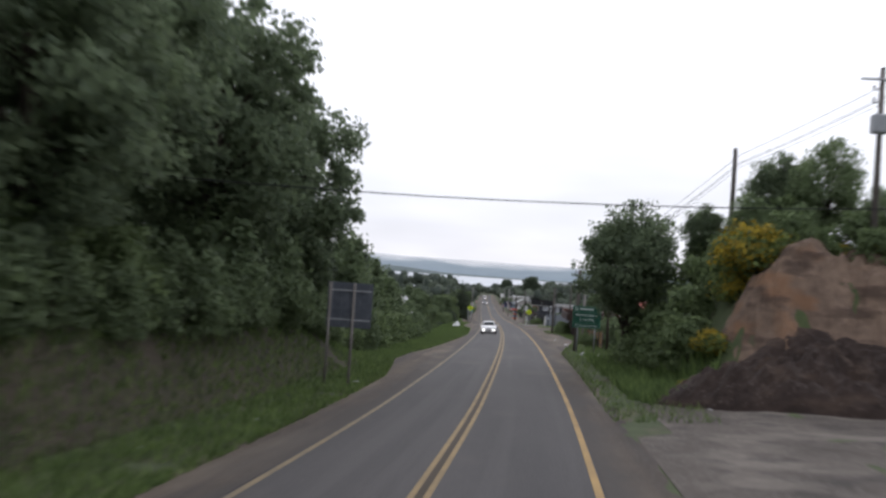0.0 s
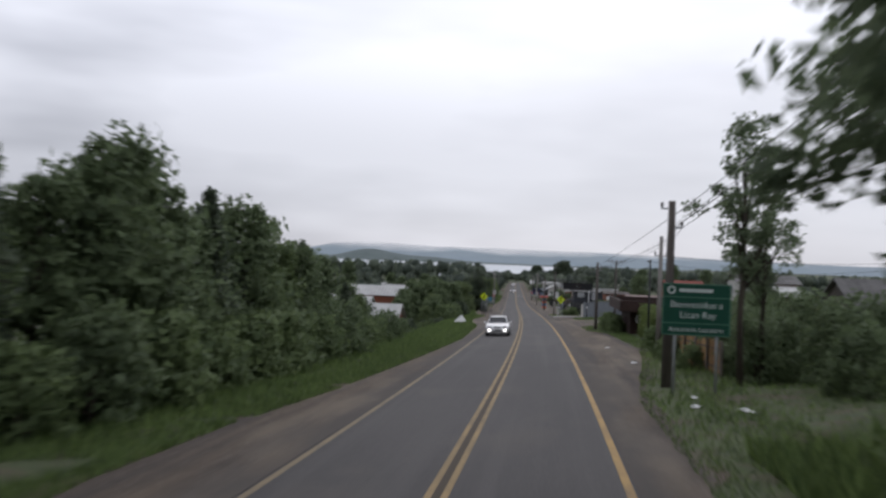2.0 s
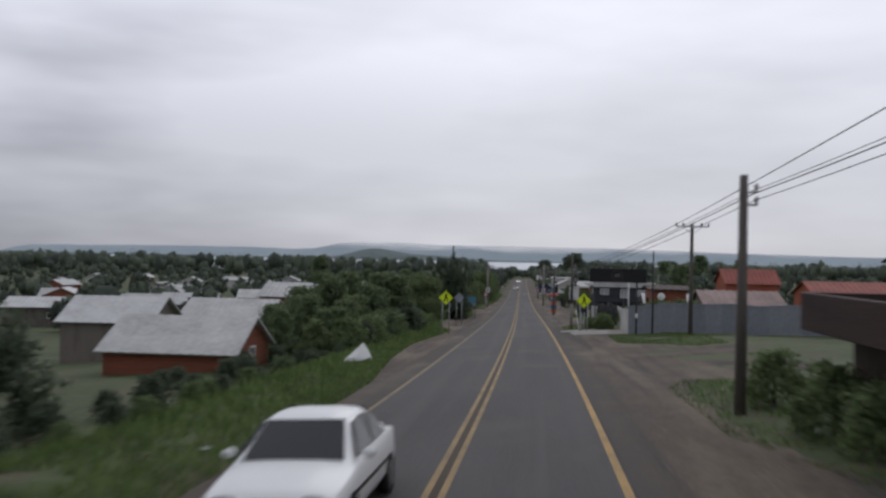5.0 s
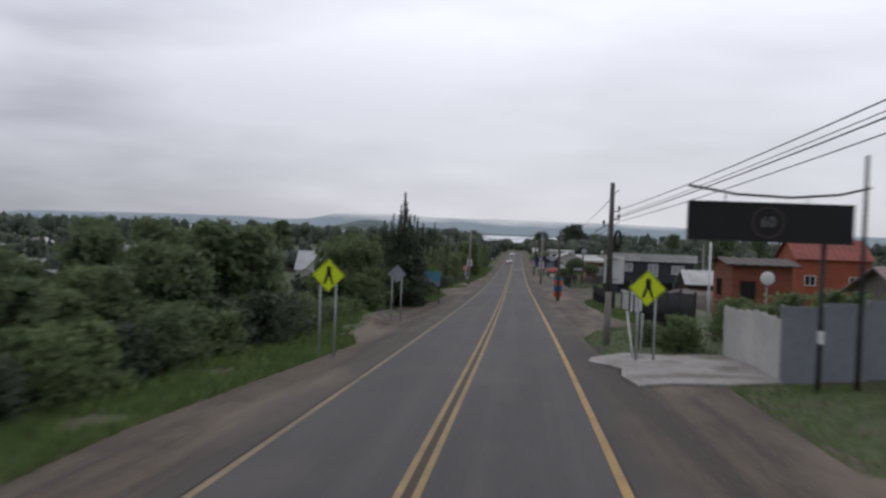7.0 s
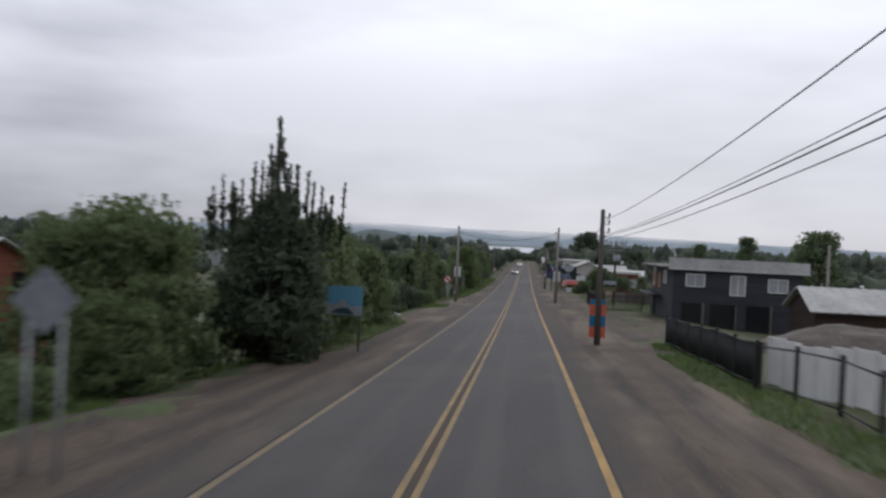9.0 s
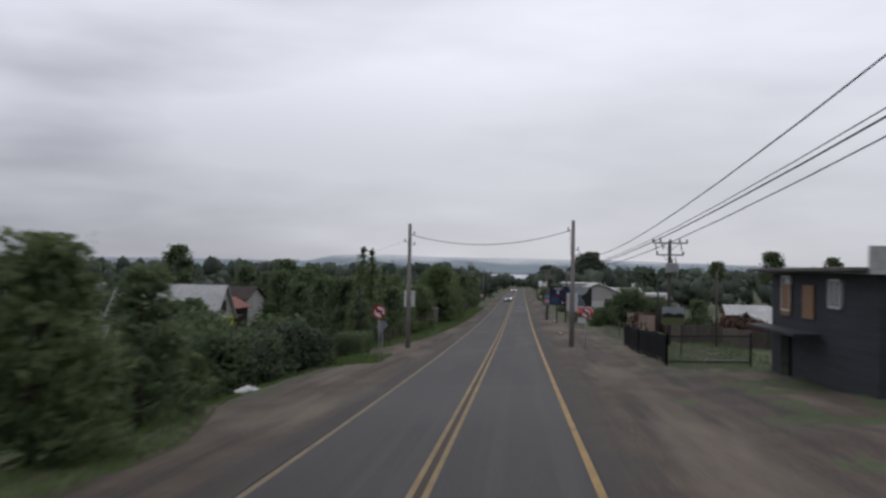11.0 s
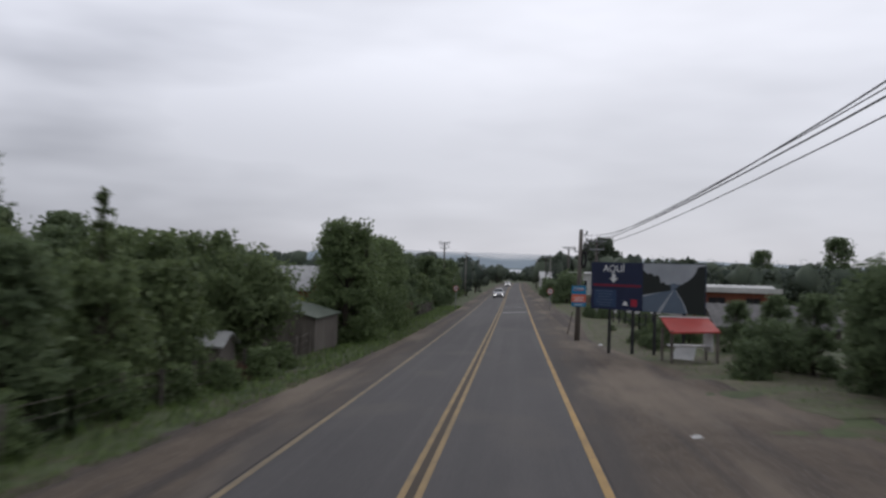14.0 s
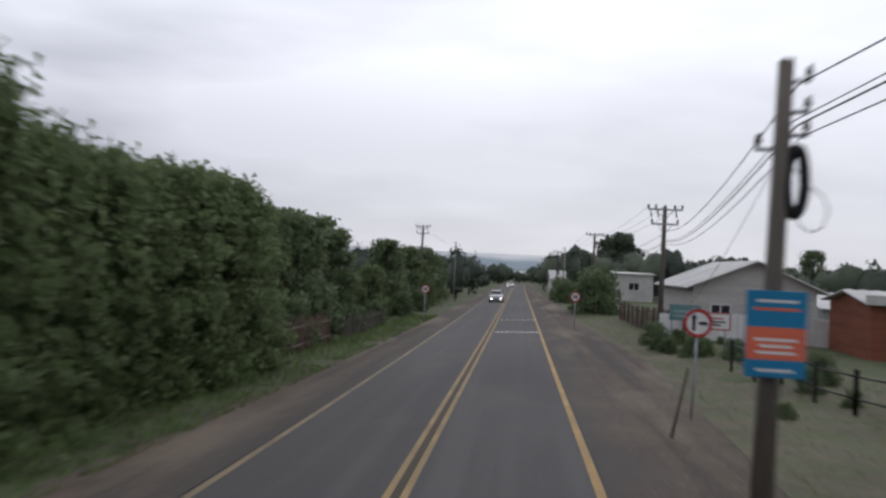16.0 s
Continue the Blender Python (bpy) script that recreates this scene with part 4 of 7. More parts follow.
scatter(under_a, [(-8.3, 313.5, 0.6), (-8.5, 317, 0.75), (-7.9, 328, 0.5), (-7.8, 336, 0.5), (-7.6, 348, 0.6), (-7.4, 358, 0.6)], RNG)

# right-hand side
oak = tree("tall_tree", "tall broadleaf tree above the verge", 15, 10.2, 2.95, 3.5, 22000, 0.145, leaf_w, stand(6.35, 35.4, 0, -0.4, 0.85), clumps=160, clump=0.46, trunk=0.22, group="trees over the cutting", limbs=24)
scatter(oak, [(10.4, 36.8, 0.46), (13.0, 33.0, 0.62)], RNG)
light_oak = tree("verge_tree", "leafy light green tree on the cutting", 27, 8.6, 2.5, 1.6, 12000, 0.15, leaf_l, stand(14.4, 30.6, 0, 0.3, 0.62), clumps=110, clump=0.46, trunk=0.17, group="trees over the cutting", limbs=20)
scatter(light_oak, [(10.9, 30.2, 0.6), (11.8, 34.4, 0.56), (12.6, 28.6, 0.5), (15.6, 27.6, 0.62), (18.0, 27.5, 0.62)], RNG)
scatter(under_b, [(7.15, 35.9, 0.82), (7.0, 34.2, 0.7), (7.3, 37.6, 0.85), (7.6, 33.0, 0.75)], RNG)
scatter(under_b, [(7.9, 26.5, 0.8), (8.6, 29.5, 0.85), (8.0, 33.5, 0.95), (7.8, 37.0, 0.8), (10, 29.0, 0.8), (10.5, 37, 0.8), (8.8, 44.0, 0.5), (11.6, 26.8, 0.7), (14.6, 27.0, 0.8), (16.4, 26.8, 0.8), (7.4, 30.5, 0.6), (13.2, 31, 1.1), (12.6, 25.6, 0.45), (14.4, 25.0, 0.5), (16.0, 24.4, 0.55), (17.3, 23.8, 0.6), (7.9, 35.4, 0.9), (8.0, 39.5, 0.75), (9.4, 33.0, 0.9)], RNG)
broom = tree("broom_bush", "broom bush in yellow flower on the cutting", 16, 1.5, 0.9, 0.05, 2100, 0.08, leaf_y, stand(10.4, 26.3, 0, 0.1), clumps=34, clump=0.24, trunk=0.04, group="flowering broom", limbs=8, cat="bush")
broom_rng = np.random.default_rng(61)
_, broom_pts, broom_lumps = clump_points(broom_rng, 40, 2600, 0.85, 1.35, 0.05, 0.25)
broom_green = new("foliage", leaf_mesh("foliage", broom_pts, 0.085, leaf_h, broom_rng, 2.0, 0.0, np.array([0, 0, 0.5]), broom_lumps))
broom_green.parent = broom
scatter(broom, [(8.4, 24.2, 0.7), (10.2, 26.2, 1.45), (9.6, 26.8, 0.9), (15.6, 25.9, 0.9), (17.4, 25.4, 1.0), (7.2, 22.6, 0.45), (13.6, 26.4, 0.5)], RNG)
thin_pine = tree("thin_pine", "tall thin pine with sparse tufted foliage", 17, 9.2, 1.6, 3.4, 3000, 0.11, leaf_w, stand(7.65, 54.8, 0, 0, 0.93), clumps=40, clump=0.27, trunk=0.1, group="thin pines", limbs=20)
scatter(thin_pine, [(8.75, 56.6, 0.86)], RNG)
tree("cypress", "dense dark columnar cypress", 18, 6.0, 1.3, 0.0, 11000, 0.11, leaf_c, stand(18.6, 97, 0, 0, 1.05), clumps=260, clump=0.2, trunk=0.12, limbs=12, full=0.6)
scatter(under_a, [(8.6, 57, 0.62), (9.0, 60, 0.6), (9.0, 63.5, 0.7), (9.3, 67, 0.75), (10.8, 55, 0.75), (9.9, 71.0, 0.5), (12.6, 75.0, 0.6), (10.2, 51.5, 0.6), (11.5, 70, 0.9), (12.5, 64, 0.9), (13, 58, 0.9), (8.5, 61.6, 0.6), (8.5, 65.4, 0.62), (8.7, 69.3, 0.56), (9.8, 58.6, 0.7), (10.5, 66.2, 0.72), (10.2, 62.4, 0.7), (12.8, 80.0, 0.8), (15.0, 84.0, 0.95), (17.0, 88.0, 1.0)], RNG)
hedge_bush = tree("clipped_hedge", "rounded clipped yellow-green hedge bush", 19, 1.8, 0.58, 0.0, 7000, 0.07, leaf_h, stand(9.05, 88.5, 0, 0, 1.05), clumps=90, clump=0.22, trunk=0.05, group="clipped hedge", limbs=8, cat="hedge", full=0.2)
scatter(hedge_bush, [(9.05, 87.6, 1.03), (9.0, 86.7, 1.05), (9.0, 85.2, 0.97), (9.0, 84.3, 0.98), (8.98, 83.4, 0.95)], RNG)
scatter(under_b, [(7.1, 60.5, 0.36), (7.05, 66.0, 0.36), (7.0, 68.2, 0.28), (7.25, 72.1, 0.47), (7.35, 94.6, 0.46), (7.3, 97.0, 0.52), (7.3, 101.4, 0.5)], RNG)
scatter(under_b, [(6.9, 147.3, 0.46), (7.3, 148.8, 0.42), (6.2, 149.5, 0.33), (6.3, 151.2, 0.3), (9.5, 150.5, 0.6), (10.8, 148, 0.7), (10.0, 152.5, 0.55), (9.3, 146.5, 0.6), (11.6, 145, 0.65), (9.0, 143, 0.5), (10.3, 141.6, 0.75), (12, 141, 0.8)], RNG)
scatter(under_a, [(8.9, 167.5, 0.3), (9.4, 163.5, 0.35)], RNG)
scatter(round_b, [(28.5, 236, 1.42), (28, 262, 0.9), (21.5, 252, 0.5), (14.5, 268, 0.4), (12.4, 271.8, 0.5), (11.0, 273.6, 0.44), (15.5, 259, 0.5), (11.0, 269.0, 0.4), (11.6, 280.0, 0.42), (11.0, 283.5, 0.38)], RNG)
yard_tree = tree("small_tree", "dark bushy small tree beside the lay-by", 22, 4.3, 2.0, 0.75, 9000, 0.13, leaf_a, stand(11.4, 268.0, 0, 0, 0.84), clumps=100, clump=0.36, trunk=0.1, limbs=16)
scatter(yard_tree, [(14.4, 269.4, 0.8)], RNG)
red_bush = tree("red_shrub", "dark reddish-leaved garden shrub", 21, 1.9, 2.2, 0.0, 5000, 0.12, leaf_dry, stand(19.5, 262, 0), clumps=60, clump=0.3, trunk=0.05, limbs=6, cat="bush", full=0.3)
scatter(under_c, [(-10.4, 226.4, 0.9), (-10.2, 228.2, 0.9), (-9.9, 229.9, 0.98), (-9.5, 231.4, 0.95), (-8.9, 232.7, 0.8), (-12.4, 228.4, 0.8), (-11.8, 230.4, 0.9), (-11.2, 232.2, 1.0), (-10.2, 235.8, 0.74), (-11.5, 236.8, 0.7), (-11.3, 242.8, 0.55), (-12.7, 244.0, 0.62), (-14.0, 242.5, 0.6), (-13.6, 230.6, 0.75), (-10.1, 233.8, 0.82), (-14.6, 233.0, 0.7), (-9.6, 244.6, 0.52), (-9.0, 243.9, 0.5)], RNG)
scatter(round_a, [(-13.2, 284.6, 0.8)], RNG)
for x in np.arange(12.5, 32, 2.3):
    scatter((under_a, red_bush, under_b)[int(RNG.integers(0, 3))], [(float(x), 264.5 + float(RNG.uniform(-1, 1.5)), float(RNG.uniform(0.6, 0.85)))], RNG)
scatter(red_bush, [(16.5, 264, 0.8), (-8.0, 273.5, 0.35)], RNG)
scatter(under_a, [(8.9, 272.8, 0.4), (9.6, 274.6, 0.5), (10.8, 276, 0.5), (8.6, 286.2, 0.4), (9.8, 287.5, 0.42), (10.8, 290.5, 0.4), (7.4, 288.5, 0.2), (10.4, 296.0, 0.3), (10.8, 300.5, 0.3), (9.3, 303.5, 0.22), (10.4, 306, 0.3), (7.6, 317.5, 0.3), (7.9, 321, 0.35)], RNG)
for _ in range(30):
    y = float(RNG.uniform(284, 320))
    scatter(under_a if RNG.uniform() < 0.5 else under_b, [(float(RNG.uniform(7.4, 12.5)), y, float(RNG.uniform(0.13, 0.3)))], RNG)
scatter(under_a, [(7.9, 354, 1.1), (8.5, 357, 1.2), (8.2, 360, 1.1), (7.0, 383, 0.8), (7.2, 392, 0.8), (7.5, 402, 0.9)], RNG)
monkey = tree("araucaria", "large dark round-topped araucaria above the roofs", 20, 15.5, 5.6, 2.6, 9000, 0.5, leaf_c, stand(24.5, 492, 0, -0.5), clumps=110, clump=0.8, trunk=0.35, limbs=30, cat="conifer")
scatter(monkey, [(33, 412, 0.5), (14, 640, 0.8)], RNG)

scatter(round_b, [(-62.0, 346, 1.95), (-28.6, 301, 1.34), (-26.2, 304, 1.22), (-44, 331, 1.35), (-39.5, 328, 1.2), (-35.0, 322, 1.1), (-18.2, 241, 0.72), (-16.6, 238.5, 0.58), (-20.6, 243.5, 0.72), (-25.5, 286, 1.12), (-22.2, 281, 0.88), (-23.6, 290.5, 1.1), (74, 450, 2.2), (88, 440, 2.0), (63, 470, 1.8)], RNG)
# clipped dark hedge block beside the drive on the far side
box_hedge = thing("box_hedge", "square-cut dark green hedge block", "hedge", stand(-8.6, 241.8, 0))
hr = np.random.default_rng(31)
hp = hr.uniform((-0.9, -1.6, 0.0), (0.9, 1.6, 1.35), (9000, 3)) + hr.normal(size=(9000, 3)) * 0.05
hl = new("leaves", leaf_mesh("leaves", hp, 0.085, leaf_a, hr, 1.5, 0.2, np.array([0, 0, 0.4])))
hl.parent = box_hedge
part("stem", Shape().tube([(0, 0, -0.2), (0, 0.1, 0.6), (0.1, 0, 1.1)], [0.06, 0.05, 0.03], 6), bark, box_hedge)


# ---- woods and gardens too far to count ----
def far_wood():
    rng = np.random.default_rng(5)
    far, near, stems, cores = [], [], Shape(), Shape()
    spots = []
    for _ in range(1500):
        y = float(rng.uniform(150, 880))
        if rng.uniform() < 0.58:
            x = float(-24 - rng.uniform(0, 1) ** 1.2 * (45 + 0.66 * y))
        else:
            x = float(26 + rng.uniform(0, 1) ** 1.2 * (30 + 0.5 * y))
            if y < 260:
                y += 200
        if y < 330 and -62 < x < 0 and rng.uniform() < 0.6:
            continue
        spots.append((x, y, float(rng.uniform(3.0, 6.2)) * (1.0 + 0.35 * (y > 450))))
    for _ in range(220):
        y = float(rng.uniform(395, 900))
        spots.append((float(rng.choice((-1, 1)) * (6.5 + rng.uniform(0, 1) ** 1.5 * 26)), y, float(rng.uniform(4.0, 8.5))))
    # the shore wood, and the low trees that close the end of the street
    for _ in range(800):
        y = float(rng.uniform(600, 880))
        x = float(rng.uniform(-560, 430))
        if not -0.03 < x / y < 0.065:
            spots.append((x, y, float(rng.uniform(11.5, 16.5)) if x < 0 else float(rng.uniform(9.0, 15.0))))
    for _ in range(170):
        y = float(rng.uniform(628, 850))
        spots.append((float(rng.uniform(-0.06, 0.10)) * y, y, float(rng.uniform(4.0, 6.8))))
    for x, y, h in spots:
        p = at(x, y)
        pointed = rng.uniform() < 0.14
        r = h * (0.2 if pointed else float(rng.uniform(0.36, 0.58)))
        if pointed:
            cores.blob((p.x, p.y, p.z + h * 0.42), (r * 0.7, r * 0.7, h * 0.42), 7, 4, 0.4)
        else:
            for _ in range(2 if y > 450 else 3):
                o = rng.normal(size=3) * r * 0.3
                cores.blob((p.x + o[0], p.y + o[1], p.z + h * 0.52 + o[2] * 0.6), (r * 0.54, r * 0.54, h * 0.3), 6, 4, 0.8)
        k = 16
        d = rng.normal(size=(k, 3))
        d /= np.linalg.norm(d, axis=1)[:, None]
        z = d[:, 2] * 0.5 + 0.5
        w = (1 - 0.85 * z) if pointed else 1 - 0.25 * z
        c = np.stack([p.x + d[:, 0] * r * w, p.y + d[:, 1] * r * w, p.z + h * (0.12 + 0.80 * z)], 1)
        n = 90 if y > 450 else 300
        (far if y > 450 else near).append(c[rng.integers(0, k, n)] + np.clip(rng.normal(size=(n, 3)), -1.3, 1.3) * h * 0.06)
        stems.rod(p, p + Vector((0, 0, h * 0.5)), 0.03 * h, 0.012 * h, 4, False)
    root = thing("far_woods", "distant dark green trees filling the village and shore", "woods", None, "", "stuff")
    part("trunks", stems, bark, root)
    part("inner_foliage", cores, leaf_far, root)
    for pts, size in ((far, 0.5), (near, 0.36)):
        crown = new("crowns", leaf_mesh("crowns", np.concatenate(pts), size, leaf_far, rng, 1.3, 0.2))
        crown.parent = root


far_wood()


# ---- grass on the verges ----
def grass():
    rng = np.random.default_rng(23)
    cs, hs = [], []

    def strip(y0, y1, near, far, per, tall):
        for _ in range(int((y1 - y0) * per)):
            y = float(rng.uniform(y0, y1))
            u = float(rng.uniform(0, 1)) ** 1.5
            a, b = near(y), far(y)
            x = a + (b - a) * u
            if noise.noise((x * 0.5, y * 0.5, 9.0)) < -0.4:
                continue
            cs.append(at(x, y))
            hs.append(tall * (0.5 + 0.9 * rng.uniform()) * (0.6 + 0.6 * u))

    strip(-4, 154, lambda y: left_edge(y) + 0.35, lambda y: -8.8, 520, 0.26)
    strip(-8, 36, lambda y: -6.4, lambda y: -9.8, 130, 0.3)
    strip(150, 182, lambda y: left_edge(y) - 0.4, lambda y: left_edge(y) - 9.0, 330, 0.34)
    strip(169, 181, lambda y: -10.5, lambda y: -25.0, 800, 0.75)
    strip(156, 172, lambda y: left_edge(y) + 0.2, lambda y: left_edge(y) - 3.5, 420, 0.3)
    strip(182, 350, lambda y: left_edge(y) + 0.3, lambda y: left_edge(y) - 2.2, 150, 0.2)
    strip(232.6, 239, lambda y: -5.7, lambda y: -9.4, 420, 0.2)
    strip(243.8, 252, lambda y: left_edge(y), lambda y: -12.0, 260, 0.2)
    strip(15, 66, lambda y: right_edge(y) - 0.3, lambda y: right_edge(y) + 2.8, 140, 0.2)
    strip(20, 43, lambda y: right_edge(y) + 0.9, lambda y: right_edge(y) + 4.2, 330, 0.62)
    strip(40, 74, lambda y: right_edge(y) + 1.2, lambda y: 13.0, 170, 0.2)
    strip(66, 108, lambda y: right_edge(y) - 0.3, lambda y: 7.8, 150, 0.16)
    strip(127, 138.4, lambda y: right_edge(y) - 0.2, lambda y: 12.0, 560, 0.13)
    strip(146, 192, lambda y: right_edge(y) - 0.1, lambda y: 8.0, 170, 0.17)
    strip(225, 262, lambda y: 8.2, lambda y: 16.0, 170, 0.16)
    strip(262, 350, lambda y: right_edge(y) - 0.2, lambda y: right_edge(y) + 5.5, 80, 0.14)
    n = len(cs)
    c = np.array(cs)
    h = np.array(hs)[:, None]
    ang = rng.uniform(-0.5 * math.pi, 0.5 * math.pi, n)
    side = np.stack([np.cos(ang), np.sin(ang), np.zeros(n)], 1) * (0.012 + 0.05 * h)
    bend = rng.normal(size=(n, 3)) * 0.35 * h
    bend[:, 2] = 0
    tip = c + bend + np.array([0, 0, 1.0]) * h
    low = c - np.array([0, 0, 0.03])
    v = np.stack([low - side, low + side, tip], 1).reshape(-1, 3)
    me = bpy.data.meshes.new("grass")
    me.vertices.add(3 * n)
    me.vertices.foreach_set("co", v.astype(np.float32).ravel())
    me.loops.add(3 * n)
    me.loops.foreach_set("vertex_index", np.arange(3 * n, dtype=np.int32))
    me.polygons.add(n)
    me.polygons.foreach_set("loop_start", np.arange(0, 3 * n, 3, dtype=np.int32))
    me.materials.append(blade)
    me.update()
    me.validate()
    lean = rng.normal(size=(n, 3)) * 0.35 + np.array([0, -0.15, 1.0])
    me.polygons.foreach_set("use_smooth", np.ones(n, dtype=bool))
    me.normals_split_custom_set_from_vertices(np.repeat(lean / np.linalg.norm(lean, axis=1)[:, None], 3, axis=0).astype(np.float32))
    tagged(new("grass", me), "uneven tufts of green verge grass", "grass", "", "stuff")


grass()

# ---- the cutting at the start ----
ribbon("gravel_lot", -8, 20.5, lambda y: 4.2 if y < 13 else 5.2, lambda y: 17.0, 0.016, gravel, "grey gravel lot below the cut bank", "gravel", ragged=0.8, seed=9.0, cols=10)


def clay_bank():
    sh = Shape()
    xs, ys = np.arange(8.6, 18.01, 0.16), np.arange(20.6, 26.41, 0.15)
    vs = []
    for y in ys:
        for x in xs:
            k = ease(8.6, 10, x) * ease(20.6, 21.4, y) * (1 - ease(25.4, 26.4, y))
            vs.append(at(float(x), float(y), -0.05 + k * (0.5 + 0.6 * noise.noise((x * 0.8, y * 0.8, 1)) - 0.45 * abs(noise.noise((x * 1.3, y * 0.4, 9))) + 0.4 * noise.noise((x * 2.3, y * 2.3, 5)) + 0.16 * noise.noise((x * 6.1, y * 6.1, 8)))))
    n = len(xs)
    sh.add(vs, [(i * n + k, i * n + k + 1, (i + 1) * n + k + 1, (i + 1) * n + k) for i in range(len(ys) - 1) for k in range(n - 1)])
    tagged(part("clay_bank", sh, dirt_tan), "freshly cut tan clay bank below the trees", "earth bank", "", "structure")


def soil_mound():
    sh = Shape()
    xs, ys = np.arange(5.4, 17.6, 0.15), np.arange(17.4, 23.0, 0.15)
    vs = []
    for y in ys:
        for x in xs:
            q = ((x - 11.6) / 6.0) ** 2 + ((y - 20.4) / 2.7) ** 2
            k = max(0.0, 1 - q)
            vs.append(at(float(x), float(y), -0.12 + 1.75 * k ** 0.7 * (1 + 0.45 * noise.noise((x * 0.7, y * 0.7, 2)) + 0.3 * noise.noise((x * 1.9, y * 1.9, 6)) + 0.16 * noise.noise((x * 5.3, y * 5.3, 3)))))
    n = len(xs)
    sh.add(vs, [(i * n + k, i * n + k + 1, (i + 1) * n + k + 1, (i + 1) * n + k) for i in range(len(ys) - 1) for k in range(n - 1)])
    ob = tagged(part("soil_mound", sh, dirt_dark), "mound of damp black soil on the gravel lot", "soil mound")


clay_bank()
soil_mound()
ribbon("bare_bank", -8, 36, lambda y: -9.6, lambda y: -6.7, 0.05, material("brown_leaf_litter", (0.026, 0.023, 0.015), (0.062, 0.05, 0.033), 0.95, grain=4, patch=0.5, bump=0.8), "bare brown earth under the trees", "earth bank", ragged=0.7, seed=3.0, cols=7)

# ---- drive, pads, road bars ----
apron = Shape()
out = [(4.3, 137.9), (5.2, 138.3), (6.6, 138.0), (7.9, 138.7), (8.0, 142), (7.9, 145.4), (6.2, 145.1), (4.9, 146.0), (3.7, 144.6), (3.5, 143.4), (4.3, 141.6), (4.1, 139.8)]
cx, cy = 6.0, 141.6
tops = [at(x, y, 0.075) for x, y in out]
lows = [at(x, y, -0.05) for x, y in out]
k = len(out)
apron.add([at(cx, cy, 0.08)] + tops + lows, [(0, 1 + i, 1 + (i + 1) % k) for i in range(k)] + [(1 + i, 1 + k + i, 1 + k + (i + 1) % k, 1 + (i + 1) % k) for i in range(k)])
tagged(part("concrete_apron", apron, concrete), "broken pale concrete drive slab", "pavement", "", "structure")
for y, n, w in ((329.0, 9, 0.22), (343.0, 7, 0.2)):
    bars = thing("rumble_bars", "row of white painted bars across the lane", "road marking", None, "white bars", "structure")
    for i in range(n):
        x = 0.45 + 2.25 * i / (n - 1)
        b = Shape()
        b.add([at(x - w / 2, y, 0.012), at(x + w / 2, y, 0.012), at(x + w / 2, y + 0.75, 0.012), at(x - w / 2, y + 0.75, 0.012)], [(0, 1, 2, 3)])
        part("bar", b, line_white, bars)


# ---- poles and cables ----
def utility_pole(xr, y, top, r=0.13, mat=None, label="tall weathered wooden utility pole", base_mat=None, brackets=(), coil=0.0, ring=0.42, lamp=False, group="utility poles", tilt=0.0):
    mat = mat or pole_wood
    g = rise(xr, y)
    h = top - g
    root = thing("utility_pole", label, "utility pole", stand(xr, y, heading(y), 0, 1, (0, tilt)), group)
    if base_mat:
        part("base", Shape().rod((0, 0, -0.3), (0, 0, h * 0.33), r * 1.12, r * 1.06, 12), base_mat, root, "pale concrete lower half")
        part("shaft", Shape().rod((0, 0, h * 0.33), (0, 0, h), r * 1.02, r * 0.72, 12), mat, root)
    else:
        part("shaft", Shape().rod((0, 0, -0.3), (0, 0, h), r * 1.1, r * 0.72, 12), mat, root)
    for z, side in brackets:
        part("bracket", Shape().box((side * (r + 0.08), 0, z - g), (0.22, 0.06, 0.05), 0, 0.01).rod((side * (r + 0.16), 0, z - g), (side * (r + 0.16), 0, z - g + 0.1), 0.035, 0.025, 8), galv, root)
        part("insulator", Shape().rod((side * (r + 0.16), 0, z - g + 0.08), (side * (r + 0.16), 0, z - g + 0.2), 0.055, 0.035, 8), porcelain, root)
    if coil:
        pts = [(r + 0.05 + (0.42 - ring) * 0.9 + 0.11 * math.cos(a), -0.04 + 0.012 * math.sin(3 * a), coil - g + ring * math.sin(a)) for a in np.linspace(0, 2 * math.pi, 25)]
        part("cable_coil", Shape().tube(pts, 0.17 * ring, 7), rubber, root, "thick coil of spare black cable")
    if lamp:
        part("lamp_arm", Shape().tube([(0, 0, h - 0.3), (-0.12, -0.3, h - 0.1), (-0.2, -0.7, h - 0.05)], 0.025, 6), galv, root)
        part("lamp_head", Shape().blob((-0.22, -0.85, h - 0.07), (0.09, 0.2, 0.06)), galv, root)
    return root


